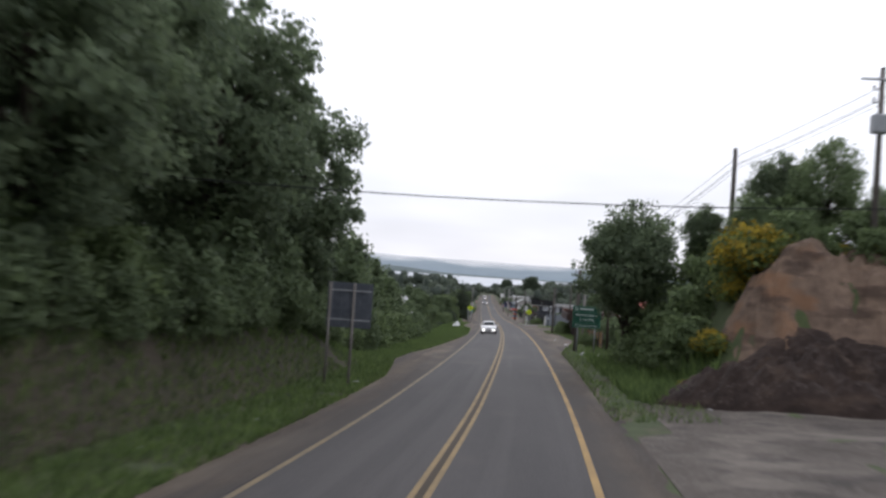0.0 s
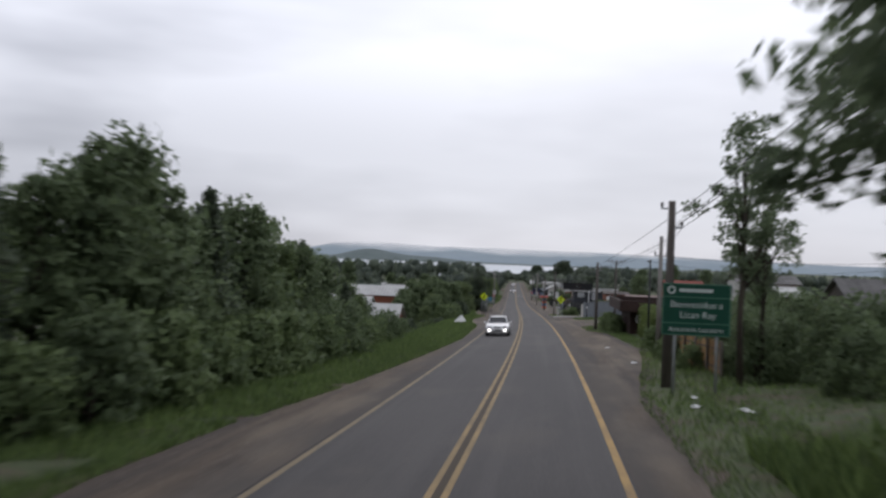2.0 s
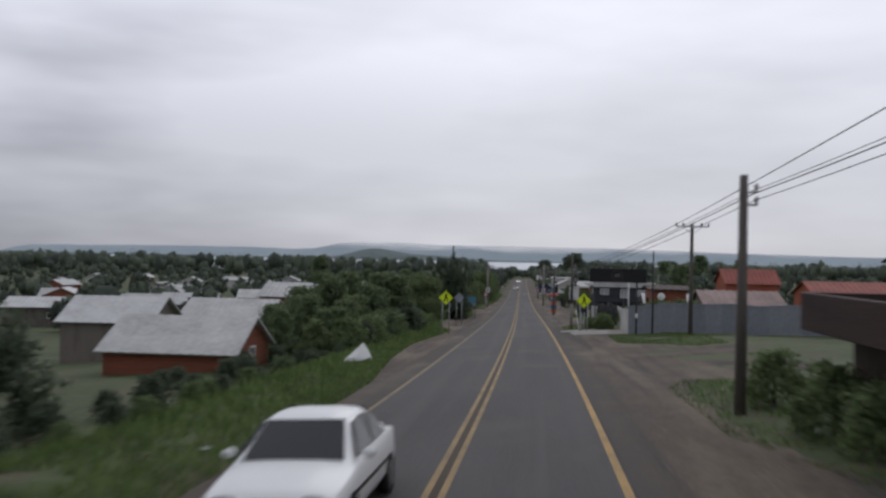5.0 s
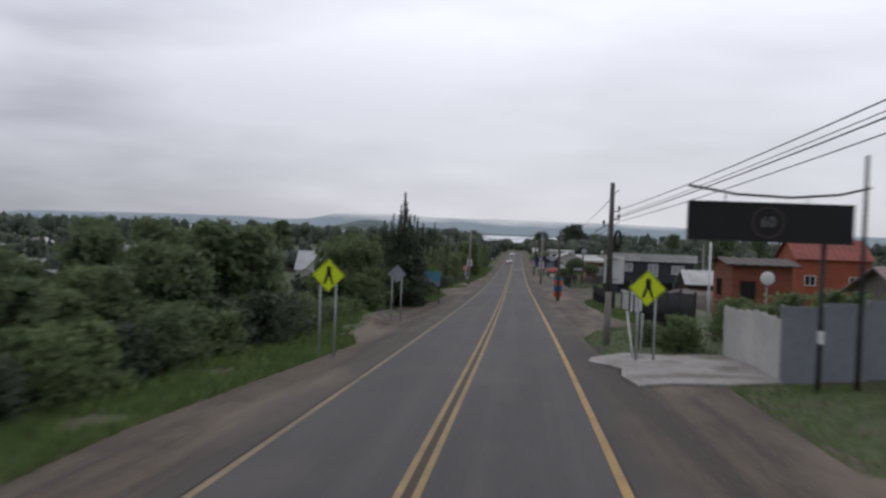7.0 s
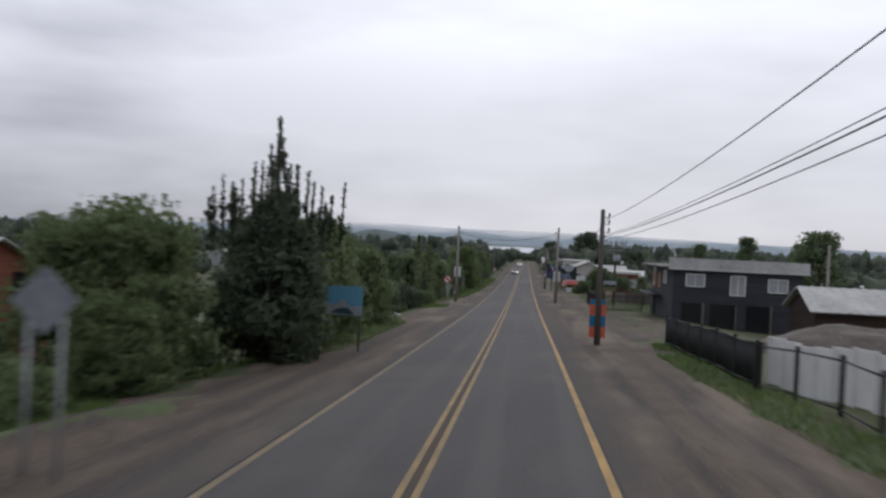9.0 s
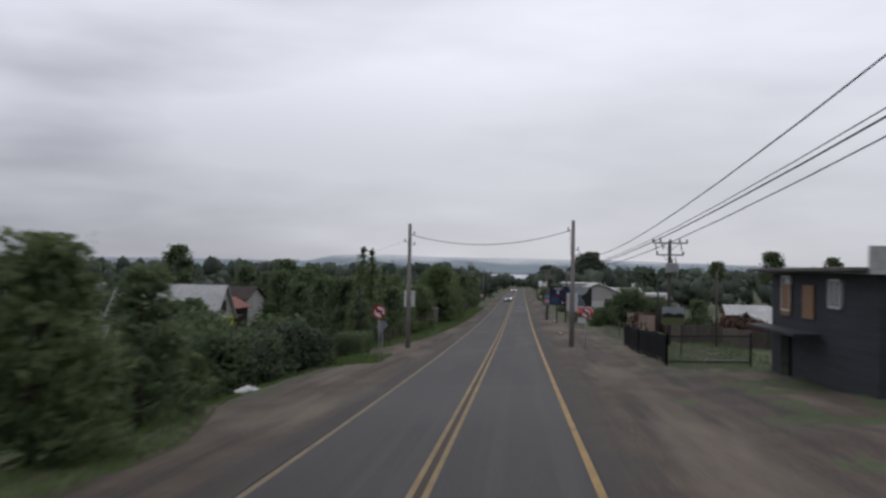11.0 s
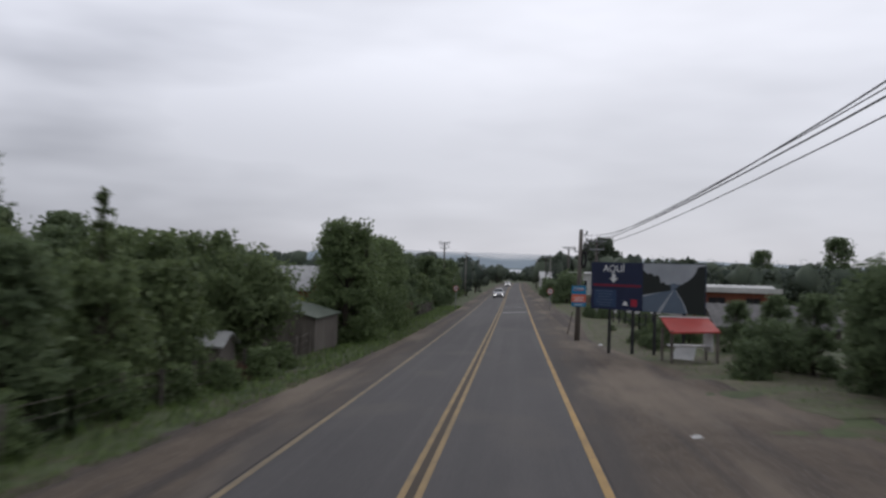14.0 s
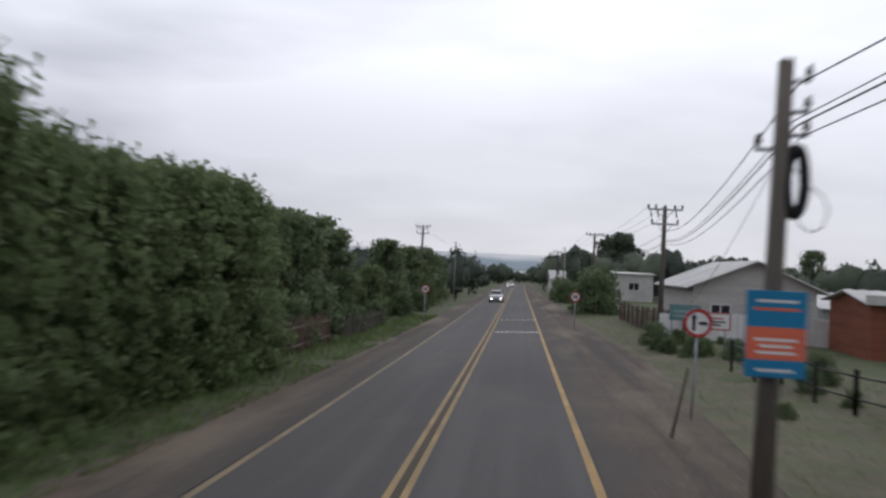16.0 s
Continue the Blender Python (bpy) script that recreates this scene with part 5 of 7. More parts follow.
def tee_pole(xr, y, top, span=1.05, second=True, box=False, label="utility pole with a steel cross-arm and insulators"):
    g = rise(xr, y)
    h = top - g
    root = thing("cross_arm_pole", label, "utility pole", stand(xr, y, heading(y)), "utility poles")
    part("shaft", Shape().rod((0, 0, -0.3), (0, 0, h), 0.15, 0.1, 12), pole_wood, root)
    for i, z in enumerate((h - 0.12, h - 0.85) if second else (h - 0.12,)):
        w = span if i == 0 else span * 0.78
        part("cross_arm", Shape().box((0, -0.12, z), (2 * w, 0.09, 0.09), 0, 0.01), galv, root)
        for s in (-1, 1):
            part("brace", Shape().rod((s * w * 0.55, -0.13, z - 0.03), (0, -0.12, z - 0.5), 0.018, 0.018, 5), galv, root)
        for x in (-w * 0.97, -w * 0.55, 0.0, w * 0.55, w * 0.97) if i == 0 else (-w * 0.95, w * 0.95):
            part("insulator", Shape().rod((x, -0.12, z + 0.04), (x, -0.12, z + 0.13), 0.045, 0.05, 8).rod((x, -0.12, z + 0.13), (x, -0.12, z + 0.24), 0.075, 0.04, 8), porcelain, root)
        if i == 0 and second:
            for x in (-w * 0.85, -w * 0.45, w * 0.6):
                part("fuse", Shape().rod((x, -0.2, z - 0.05), (x + 0.05, -0.2, z - 0.42), 0.035, 0.035, 7), porcelain, root)
    if box:
        b = Shape().box((0.1, -0.32, h - 1.65), (0.7, 0.5, 0.62), 0, 0.05)
        t = part("transformer", b, galv, root, "pale grey transformer box")
        for x in (-0.12, 0.1, 0.32):
            part("bushing", Shape().rod((x, -0.32, h - 1.33), (x, -0.32, h - 1.1), 0.04, 0.03, 7), porcelain, t)
    return root


BR = ((5.55, 1), (5.2, 1), (5.85, 1))
bank_pole = utility_pole(14.7, 26.0, 13.6, label="wooden utility pole with a transformer on top of the bank", brackets=((12.7, -1), (12.2, -1)))
part("cross_arm", Shape().box((0, -0.12, 13.1 - rise(14.7, 26.0)), (1.7, 0.09, 0.09), 0, 0.01), galv, bank_pole)
part("transformer", Shape().box((-0.1, -0.3, 11.3 - rise(14.7, 26.0)), (0.62, 0.45, 0.75), 0, 0.05), galv, bank_pole, "grey transformer box")
utility_pole(11.0, 34.0, 11.6, label="wooden utility pole among the trees on the bank")
utility_pole(5.34, 54.6, 6.14, 0.15, brackets=((5.3, 1), (5.9, -1)), label="thick dark wooden utility pole behind the welcome sign")
utility_pole(7.2, 70.9, 6.17, 0.12, pole_concrete, "pale concrete utility pole beside the fence", brackets=((5.2, -1), (5.2, 1)))
utility_pole(7.98, 81.0, 5.42, 0.07, black_steel, "slim dark pole with a lamp head", lamp=True)
utility_pole(6.22, 100.2, 5.9, 0.13, brackets=((5.2, 1), (5.5, 1)))
utility_pole(4.65, 149.6, 6.31, 0.115, base_mat=pole_concrete, brackets=((4.95, 1), (5.25, 1), (4.7, -1)), coil=4.2, ring=0.31, label="utility pole with a pale lower half and a cable coil")
utility_pole(4.75, 191.3, 6.2, 0.13, brackets=BR)
utility_pole(4.8, 243.2, 8.02, 0.15, pole_concrete, "tall grey-brown pole holding the cross-road cable", brackets=((6.2, 1), (5.5, 1), (5.8, 1), (7.4, -1)))
utility_pole(-5.7, 246.0, 7.9, 0.15, pole_concrete, "tall grey-brown pole across the road", brackets=((6.7, -1), (7.2, 1), (6.5, 1)))
utility_pole(4.75, 291.0, 6.06, 0.135, old_timber, brackets=((5.8, 1), (5.4, 1), (5.1, 1), (4.9, -1)), coil=4.5, label="wooden utility pole with a thick black cable coil", tilt=0.8)
utility_pole(9.3, 137.7, 5.95, 0.06, black_steel, "slim dark steel pole in front of the grey fence")
utility_pole(20.6, 210.0, 6.0, 0.1, pole_concrete, "grey pole in the field")
utility_pole(9.4, 239.5, 4.1, 0.07, black_steel, "thin dark post behind the mesh fence")
tee_pole(11.6, 136.9, 7.65, second=False)
tee_pole(10.7, 243.5, 6.85, 1.05, True, True, "cross-arm pole carrying a pale transformer box")
tee_pole(8.64, 324.1, 7.05, 0.85, True, False)
tee_pole(8.66, 365.7, 7.7, 0.8, False, False)
tee_pole(-9.1, 374.0, 8.2, 0.8, True, False)
tee_pole(7.5, 420.0, 7.4, 0.7, False)
tee_pole(7.0, 480.0, 7.4, 0.7, False)
for xr, y in ((-7.2, 398), (-6.6, 440), (7.6, 400), (6.6, 452)):
    utility_pole(xr, y, 7.4, 0.1, pole_concrete, "street lamp pole with a curved arm", lamp=True, group="street lamps")
utility_pole(14.2, 246.5, 5.2, 0.08, pole_wood, "short wooden pole beyond the field")
utility_pole(-9.3, 247.8, 3.6, 0.06, black_steel, "thin dark garden post")


def cable(p, q, sag=0.6, r=0.016, label="thin black overhead cable"):
    p, q = Vector(p), Vector(q)
    pts = []
    for i in range(13):
        u = i / 12
        c = p.lerp(q, u)
        c.z -= 4 * sag * u * (1 - u)
        pts.append(c)
    ob = part("overhead_cable", Shape().tube(pts, r * 0.8, 5), rubber)
    return tagged(ob, label, "cable", "overhead cables")


def wire(xr, y, z):
    p = at(xr, y)
    p.z = along(ROAD_Z, y) + z
    return p


# pole, heights of the top wire and the bundle, and their sags in the span that follows
LINE = [((14.7, 26.0), 13.0, 12.5, 0.05, 0.08), ((11.0, 34.0), 11.3, 10.9, 0.1, 0.15), ((5.34, 54.6), 5.83, 5.45, 0.06, 0.05), ((7.2, 70.9), 0.0, 5.98, 0.12, 0.2), ((6.22, 100.2), 5.75, 5.5, 0.35, 0.28), ((4.65, 149.6), 6.05, 5.05, 0.38, 0.3),
        ((4.75, 191.3), 5.8, 5.1, 0.76, 0.52), ((4.8, 243.2), 5.7, 5.3, 0.8, 0.36), ((4.75, 291.0), 5.75, 5.25, 0.5, 0.45), ((8.64, 324.1), 5.9, 5.4, 0.7, 0.7), ((8.66, 365.7), 6.2, 5.8, 0.9, 0.9), ((7.5, 420), 6.4, 6.0, 0, 0)]
for (a, ta, za, sag_t, sag_b), (b, tb, zb, _, _) in zip(LINE, LINE[1:]):
    for off, dz, r, more in ((0.24, -0.03, 0.016, 1.0), (0.3, -0.17, 0.012, 1.08), (0.2, 0.03, 0.010, 1.0)):
        cable(wire(a[0] + off, a[1], za + dz), wire(b[0] + off, b[1], zb + dz), sag_b * more, r)
TOPS = [row for row in LINE if row[1]]
for (a, ta, _, sag_t, _), (b, tb, _, _, _) in zip(TOPS, TOPS[1:]):
    cable(wire(a[0] + 0.24, a[1], ta), wire(b[0] + 0.24, b[1], 5.3 if b[1] == 149.6 else tb), sag_t, 0.014)
HIGH = [((8.64, 324.1), 7.15), ((8.66, 365.7), 7.8), ((7.5, 420), 7.5), ((7.0, 480), 7.5)]
for (a, za), (b, zb) in zip(HIGH, HIGH[1:]):
    for off in (-0.75, 0.0, 0.75):
        cable(wire(a[0] + off, a[1], za), wire(b[0] + off, b[1], zb), 0.7, 0.010)
cable(wire(7.35, 70.9, 5.2), wire(22.0, 62.0, 5.6), 0.5, 0.010)
cable(wire(8.1, 81.0, 5.3), wire(22.0, 75.0, 5.4), 0.6, 0.010)
cable(wire(-5.55, 246.0, 7.15), wire(4.65, 243.2, 7.4), 0.75, 0.026, "black cable sagging across the road")
cable(wire(5.0, 243.2, 6.2), wire(10.6, 243.3, 5.0), 0.4, 0.014)
cable(wire(4.62, 243.2, 7.35), wire(4.66, 243.2, 5.9), -0.02, 0.014)
cable(wire(-6.0, 246.0, 6.75), wire(-24, 262, 4.0), 0.5, 0.008)
cable(wire(-16.0, 12.0, 6.1), wire(13.0, 14.5, 6.6), 0.55, 0.02, "black cable crossing above the road")
cable(wire(-9.1, 374, 8.1), wire(-7.2, 440, 7.4), 0.8, 0.012)
LOOP = [wire(x, 290.9, z) for x, z in ((4.9, 4.72), (5.12, 4.46), (5.32, 4.32), (5.39, 4.14), (5.33, 3.94), (5.2, 3.86), (5.06, 3.93), (4.97, 4.1))]
tagged(part("overhead_cable", Shape().tube(LOOP, 0.009, 5), rubber), "thin slack loop of cable beside the pole", "cable", "overhead cables")
cable(wire(4.95, 291, 5.15), wire(7.0, 308.0, 2.6), 0.2, 0.007)


# ---- signs ----
def posts_for(root, xs, z0, z1, y=0.04, r=0.035, mat=None):
    for x in xs:
        part("post", Shape().rod((x, y, z0), (x, y, z1), r, r, 8), mat or galv, root)


def diamond_sign(xr, y, zc, half, back=False, group="", label=""):
    g = rise(xr, y)
    z = zc - g
    root = thing("warning_sign", label, "road sign", stand(xr, y, heading(y)), group)
    sq = [(0, z - half), (half, z), (0, z + half), (-half, z)]
    posts_for(root, (-0.26, 0.26), -0.3, z, 0.05)
    if back:
        part("panel", Shape().plate(sq, -0.01, 0.012), sign_back, root)
        part("bolt", Shape().rod((0, -0.03, z + half * 0.55), (0, 0, z + half * 0.55), 0.03, 0.03, 8), galv, root)
        part("bolt", Shape().rod((0, -0.03, z - half * 0.7), (0, 0, z - half * 0.7), 0.03, 0.03, 8), galv, root)
        return root
    part("panel", Shape().plate(sq, -0.008, 0.012), sign_lime, root, "fluorescent yellow-green panel")
    q = half * 0.93
    edge_shape = Shape()
    for i in range(4):
        a, b = sq[i], sq[(i + 1) % 4]
        f = lambda p, s: ((p[0]) * s, z + (p[1] - z) * s)
        edge_shape.plate([f(a, 0.95), f(b, 0.95), f(b, 0.91), f(a, 0.91)], -0.012, -0.0085)
    part("border", edge_shape, sign_black, root, "thin black border")
    part("symbol", Shape().plate([(-0.10, z - 0.3), (0.02, z - 0.02), (0.13, z - 0.3), (0.19, z - 0.28), (0.10, z + 0.02), (0.09, z + 0.3), (-0.05, z + 0.3), (-0.07, z + 0.02), (-0.17, z - 0.28)], -0.014, -0.0088), sign_black, root, "plain black symbol")
    return root


diamond_sign(-5.0, 145.0, 2.5, 0.56, group="crossing signs", label="fluorescent diamond crossing sign on two steel posts")
diamond_sign(5.22, 143.6, 2.53, 0.56, group="crossing signs", label="fluorescent diamond crossing sign on two posts by the drive")
diamond_sign(-5.4, 164.4, 2.38, 0.51, True, label="back of a bare metal diamond sign on two posts")


def round_sign(xr, y, zc, r, label, symbol, lean=0.0):
    g = rise(xr, y)
    z = zc - g
    root = thing("round_sign", label, "road sign", stand(xr, y, heading(y), 0, 1, (0, lean)), "round road signs")
    posts_for(root, (0,), -0.3, z + r * 0.5, 0.03, 0.03)
    n = 28
    part("disc", Shape().plate([(r * math.cos(2 * math.pi * i / n), z + r * math.sin(2 * math.pi * i / n)) for i in range(n)], -0.006, 0.008), sign_white, root)
    part("ring", Shape().ring((0, -0.008, z), r, r * 0.22, Matrix.Identity(4)), sign_red, root, "broad red ring")
    for sh, mat, nm in symbol(z, r):
        part(nm, sh, mat, root)
    return root


def no_pass(z, r):
    yield Shape().box((-0.02, -0.012, z + 0.02), (r * 1.05, 0.006, r * 0.26)).box((r * 0.25, -0.012, z + 0.0), (r * 0.35, 0.006, r * 0.4)), sign_black, "symbol"
    bar = Shape()
    d = r * 0.62
    w = r * 0.12
    bar.plate([(-d - w, z + d - w), (-d + w, z + d + w), (d + w, z - d + w), (d - w, z - d - w)], -0.02, -0.014)
    yield bar, sign_red, "slash"


def arrows(z, r):
    yield Shape().box((-r * 0.28, -0.012, z), (r * 0.2, 0.006, r * 1.1)).plate([(-r * 0.5, z + r * 0.3), (-r * 0.06, z + r * 0.3), (-r * 0.28, z + r * 0.66)], -0.016, -0.009), sign_black, "symbol"
    yield Shape().box((r * 0.3, -0.012, z), (r * 0.5, 0.006, r * 0.2)).plate([(r * 0.45, z - r * 0.2), (r * 0.45, z + r * 0.2), (r * 0.7, z)], -0.016, -0.009), sign_black, "symbol"


def digits(z, r):
    yield Shape().box((-r * 0.25, -0.012, z), (r * 0.3, 0.006, r * 0.75)).box((r * 0.25, -0.012, z), (r * 0.3, 0.006, r * 0.75)), sign_black, "symbol"


round_sign(-5.55, 233.0, 2.34, 0.34, "round red-ringed no-overtaking sign on a steel post", no_pass)
round_sign(5.49, 241.0, 2.37, 0.31, "round red-ringed no-overtaking sign on a thin post", no_pass)
round_sign(5.4, 298.9, 2.36, 0.31, "round red-ringed sign with black arrows", arrows, 1.5)
round_sign(4.95, 332.7, 2.18, 0.3, "round red-ringed speed sign by the lay-by", digits)
round_sign(-5.05, 341.3, 2.02, 0.3, "round red-ringed speed sign by the hedgerow", digits)
stick = part("leaning_stick", Shape().rod((0, 0, -0.2), (0.32, 0.1, 1.35), 0.03, 0.025, 7), bark)
stick.matrix_world = stand(4.55, 296.6)
tagged(stick, "dark leaning wooden stick in the verge", "stick")
back_panel = thing("sign_plate", "small blue-grey plate fixed below the round sign", "sign", stand(-5.45, 233.3, heading(233)))
part("panel", Shape().plate([(-0.05, 1.55), (0.32, 1.9), (0.05, 2.2), (-0.3, 1.85)], 0.05, 0.065), sign_back, back_panel)
posts_for(back_panel, (0.02,), -0.2, 1.9, 0.08, 0.02)


def welcome_sign():
    xr, y = 5.84, 52.5
    g = rise(xr, y)
    root = thing("welcome_sign", "dark green welcome road sign with white lettering", "road sign", stand(xr, y, heading(y)))
    z0, z1 = 2.0 - g, 3.52 - g
    w = 1.95
    part("panel", Shape().box((0, 0, (z0 + z1) / 2), (w, 0.03, z1 - z0), 0, 0.008), sign_green, root)
    posts_for(root, (-0.58, 0.62), -0.3, z1 - 0.1, 0.06, 0.045)
    fr = Shape()
    for z in (z0 + 0.02, z1 - 0.02, z0 + 0.36, z1 - 0.4):
        fr.box((0, -0.018, z), (w - 0.04, 0.006, 0.022))
    for s in (-1, 1):
        fr.box((s * (w / 2 - 0.02), -0.018, (z0 + z1) / 2), (0.022, 0.006, z1 - z0 - 0.04))
    part("border", fr, plain("pale_green_line", (0.10, 0.22, 0.15)), root, "thin pale border lines")
    ink = plain("sign_lettering_white", (0.50, 0.55, 0.52), 0.5)
    part("emblem", Shape().ring((-0.72, -0.018, z1 - 0.2), 0.12, 0.05, Matrix.Identity(4), 16), ink, root)
    part("line_bar", Shape().box((-0.02, -0.018, z1 - 0.2), (0.95, 0.006, 0.1)), ink, root, "unreadable white line")
    writing("Bienvenidos a", 0.27, ink, root, pose(0, -0.02, z1 - 0.62))
    writing("Lican Ray", 0.27, ink, root, pose(0.05, -0.02, z1 - 0.92))
    writing("Araucanía Lacustre", 0.2, ink, root, pose(0, -0.02, z0 + 0.18))


def big_back_sign():
    xr, y = -5.3, 23.6
    g = rise(xr, y)
    root = thing("road_sign_back", "back of a large grey ribbed road sign", "road sign", stand(xr, y, heading(y) + 4))
    z0, z1 = 1.9 - g, 3.6 - g
    part("panel", Shape().box((0, 0.03, (z0 + z1) / 2), (1.7, 0.02, z1 - z0), 0, 0.006), sign_shaded, root)
    for x in (-0.7, -0.35, 0.0, 0.35, 0.7):
        part("rib", Shape().box((x, 0.0, (z0 + z1) / 2), (0.06, 0.04, z1 - z0 - 0.06)), sign_shaded, root)
    posts_for(root, (-0.74, 0.16), -0.3, z1 - 0.02, -0.05, 0.055, pole_concrete)
    part("rail", Shape().box((0, -0.02, z1 - 0.3), (1.6, 0.03, 0.06)), galv, root)
    part("rail", Shape().box((0, -0.02, z0 + 0.3), (1.6, 0.03, 0.06)), galv, root)


welcome_sign()
big_back_sign()


def pole_board(xr, y, z0, z1, w, face, bands, label, front=True):
    """A board strapped to a pole; bands are (share of height, material)."""
    g = rise(xr, y)
    root = thing("pole_board", label, "board", stand(xr, y, heading(y)), "boards on poles")
    part("panel", Shape().box((0, 0, (z0 + z1) / 2 - g), (w, 0.025, z1 - z0), 0, 0.006), face, root)
    part("strap", Shape().box((0, 0.03 if front else -0.03, z1 - g - 0.15), (0.3, 0.04, 0.04)), galv, root)
    part("strap", Shape().box((0, 0.03 if front else -0.03, z0 - g + 0.15), (0.3, 0.04, 0.04)), galv, root)
    top = z1 - g - 0.01
    for share, mat in bands:
        hh = share * (z1 - z0 - 0.02)
        part("band", Shape().box((0, -0.0155, top - hh / 2), (w - 0.02, 0.005, hh)), mat, root)
        top -= hh
    return root


pole_board(4.85, 149.9, 2.55, 3.6, 0.74, sign_white, (), "plain white back of a board on the pole", False)
pole_board(4.82, 243.5, 2.42, 3.55, 0.68, sign_white, (), "plain white back of a board on the pole", False)
pole_board(-5.68, 246.3, 2.42, 3.48, 0.72, sign_white, (), "plain white back of a board on the pole", False)
b = pole_board(4.77, 290.75, 2.03, 3.11, 0.74, sign_blue, ((0.42, sign_blue), (0.38, sign_orange), (0.2, sign_blue)), "blue and orange poster board strapped to the pole")
g = rise(4.77, 290.75)
for z, w, mat in ((2.98, 0.5, sign_white), (2.88, 0.56, sign_orange), (2.50, 0.52, sign_white), (2.42, 0.4, sign_white), (2.34, 0.48, sign_white), (2.12, 0.46, sign_white)):
    part("print_bar", Shape().box((0, -0.019, z - g), (w, 0.004, 0.035)), mat, b, "unreadable printed line")
pole_board(4.75, 191.6, 0.55, 2.25, 0.72, sign_orange, ((0.14, sign_blue), (0.28, sign_orange), (0.3, sign_blue), (0.28, sign_orange)), "orange and blue poster board behind the pole")


def blue_board():
    xr, y = -5.75, 187.0
    g = rise(xr, y)
    root = thing("roadside_board", "low roadside board with a blue sky picture", "board", stand(xr, y, heading(y) - 6))
    part("panel", Shape().box((0, 0, 1.76 - g), (1.62, 0.03, 1.16), 0, 0.006), plain("board_sky_blue", (0.10, 0.27, 0.38)), root)
    part("print", Shape().plate([(-0.8, 1.2 - g), (0.8, 1.2 - g), (0.8, 1.6 - g), (0.3, 1.55 - g), (0.0, 1.85 - g), (-0.3, 1.6 - g), (-0.8, 1.7 - g)], -0.022, -0.0155), plain("board_pale_print", (0.24, 0.27, 0.29)), root)
    part("print", Shape().plate([(-0.5, 1.25 - g), (0.5, 1.22 - g), (0.2, 1.5 - g), (-0.2, 1.45 - g)], -0.027, -0.0225), plain("board_dark_print", (0.03, 0.05, 0.07)), root)
    posts_for(root, (-0.7, 0.7), -0.3, 2.3 - g, 0.05, 0.04, old_timber)
    y = 234.5
    g = rise(9.4, y)
    root = thing("poster_board", "small landscape poster board on thin posts", "board", stand(9.4, y, heading(y)))
    part("panel", Shape().box((0, 0, 2.45 - g), (1.15, 0.03, 0.95), 0, 0.006), plain("poster_grey_green", (0.10, 0.13, 0.10)), root)
    part("print", Shape().box((0, -0.02, 2.72 - g), (1.1, 0.006, 0.36)), poster_sky, root)
    part("print", Shape().plate([(-0.55, 2.36 - g), (0.55, 2.36 - g), (0.55, 2.52 - g), (0.3, 2.6 - g), (0.05, 2.5 - g), (-0.25, 2.62 - g), (-0.55, 2.5 - g)], -0.03, -0.0235), poster_dark, root)
    part("print", Shape().box((0, -0.02, 2.18 - g), (1.1, 0.006, 0.34)), plain("printed_olive_field", (0.11, 0.12, 0.05)), root)
    posts_for(root, (-0.45, 0.45), -0.2, 2.9 - g, 0.04, 0.03, black_steel)


blue_board()


def sixty_board():
    xr, y = 6.95, 137.0
    g = rise(xr, y)
    root = thing("billboard", "long black lit-frame billboard on a dark post", "billboard", stand(xr, y, heading(y)))
    z0, z1 = 3.82 - g, 4.72 - g
    part("panel", Shape().box((0, 0, (z0 + z1) / 2), (3.66, 0.16, z1 - z0), 0, 0.015), plain("billboard_black", (0.012, 0.012, 0.014), 0.4), root)
    fr = Shape()
    for z in (z0 + 0.02, z1 - 0.02):
        fr.box((0, -0.082, z), (3.66, 0.03, 0.04))
    for s in (-1, 1):
        fr.box((s * 1.81, -0.082, (z0 + z1) / 2), (0.04, 0.03, z1 - z0))
    part("frame", fr, black_steel, root)
    part("emblem", Shape().ring((-0.05, -0.082, (z0 + z1) / 2), 0.36, 0.035, Matrix.Identity(4)), plain("emblem_brown", (0.07, 0.045, 0.035)), root, "dull brown ring")
    writing("60", 0.34, plain("emblem_grey", (0.16, 0.16, 0.16)), root, pose(-0.05, -0.086, (z0 + z1) / 2))
    posts_for(root, (1.22,), -0.3, z0, 0.0, 0.06, black_steel)
    part("light_rail", Shape().tube([(-1.9, -0.3, z1 + 0.33), (-0.8, -0.25, z1 + 0.16), (0.4, -0.2, z1 + 0.12), (1.5, -0.1, z1 + 0.22), (2.3, 0.3, z1 + 0.42)], 0.03, 6), black_steel, root)
    for x in (-1.05, 0.75):
        part("hanger", Shape().rod((x, -0.2, z1), (x, -0.24, z1 + 0.17), 0.015, 0.015, 5), galv, root)
    part("notice", Shape().box((1.22, -0.08, 1.35), (0.14, 0.02, 0.3)), sign_white, root, "small white notice")


sixty_board()


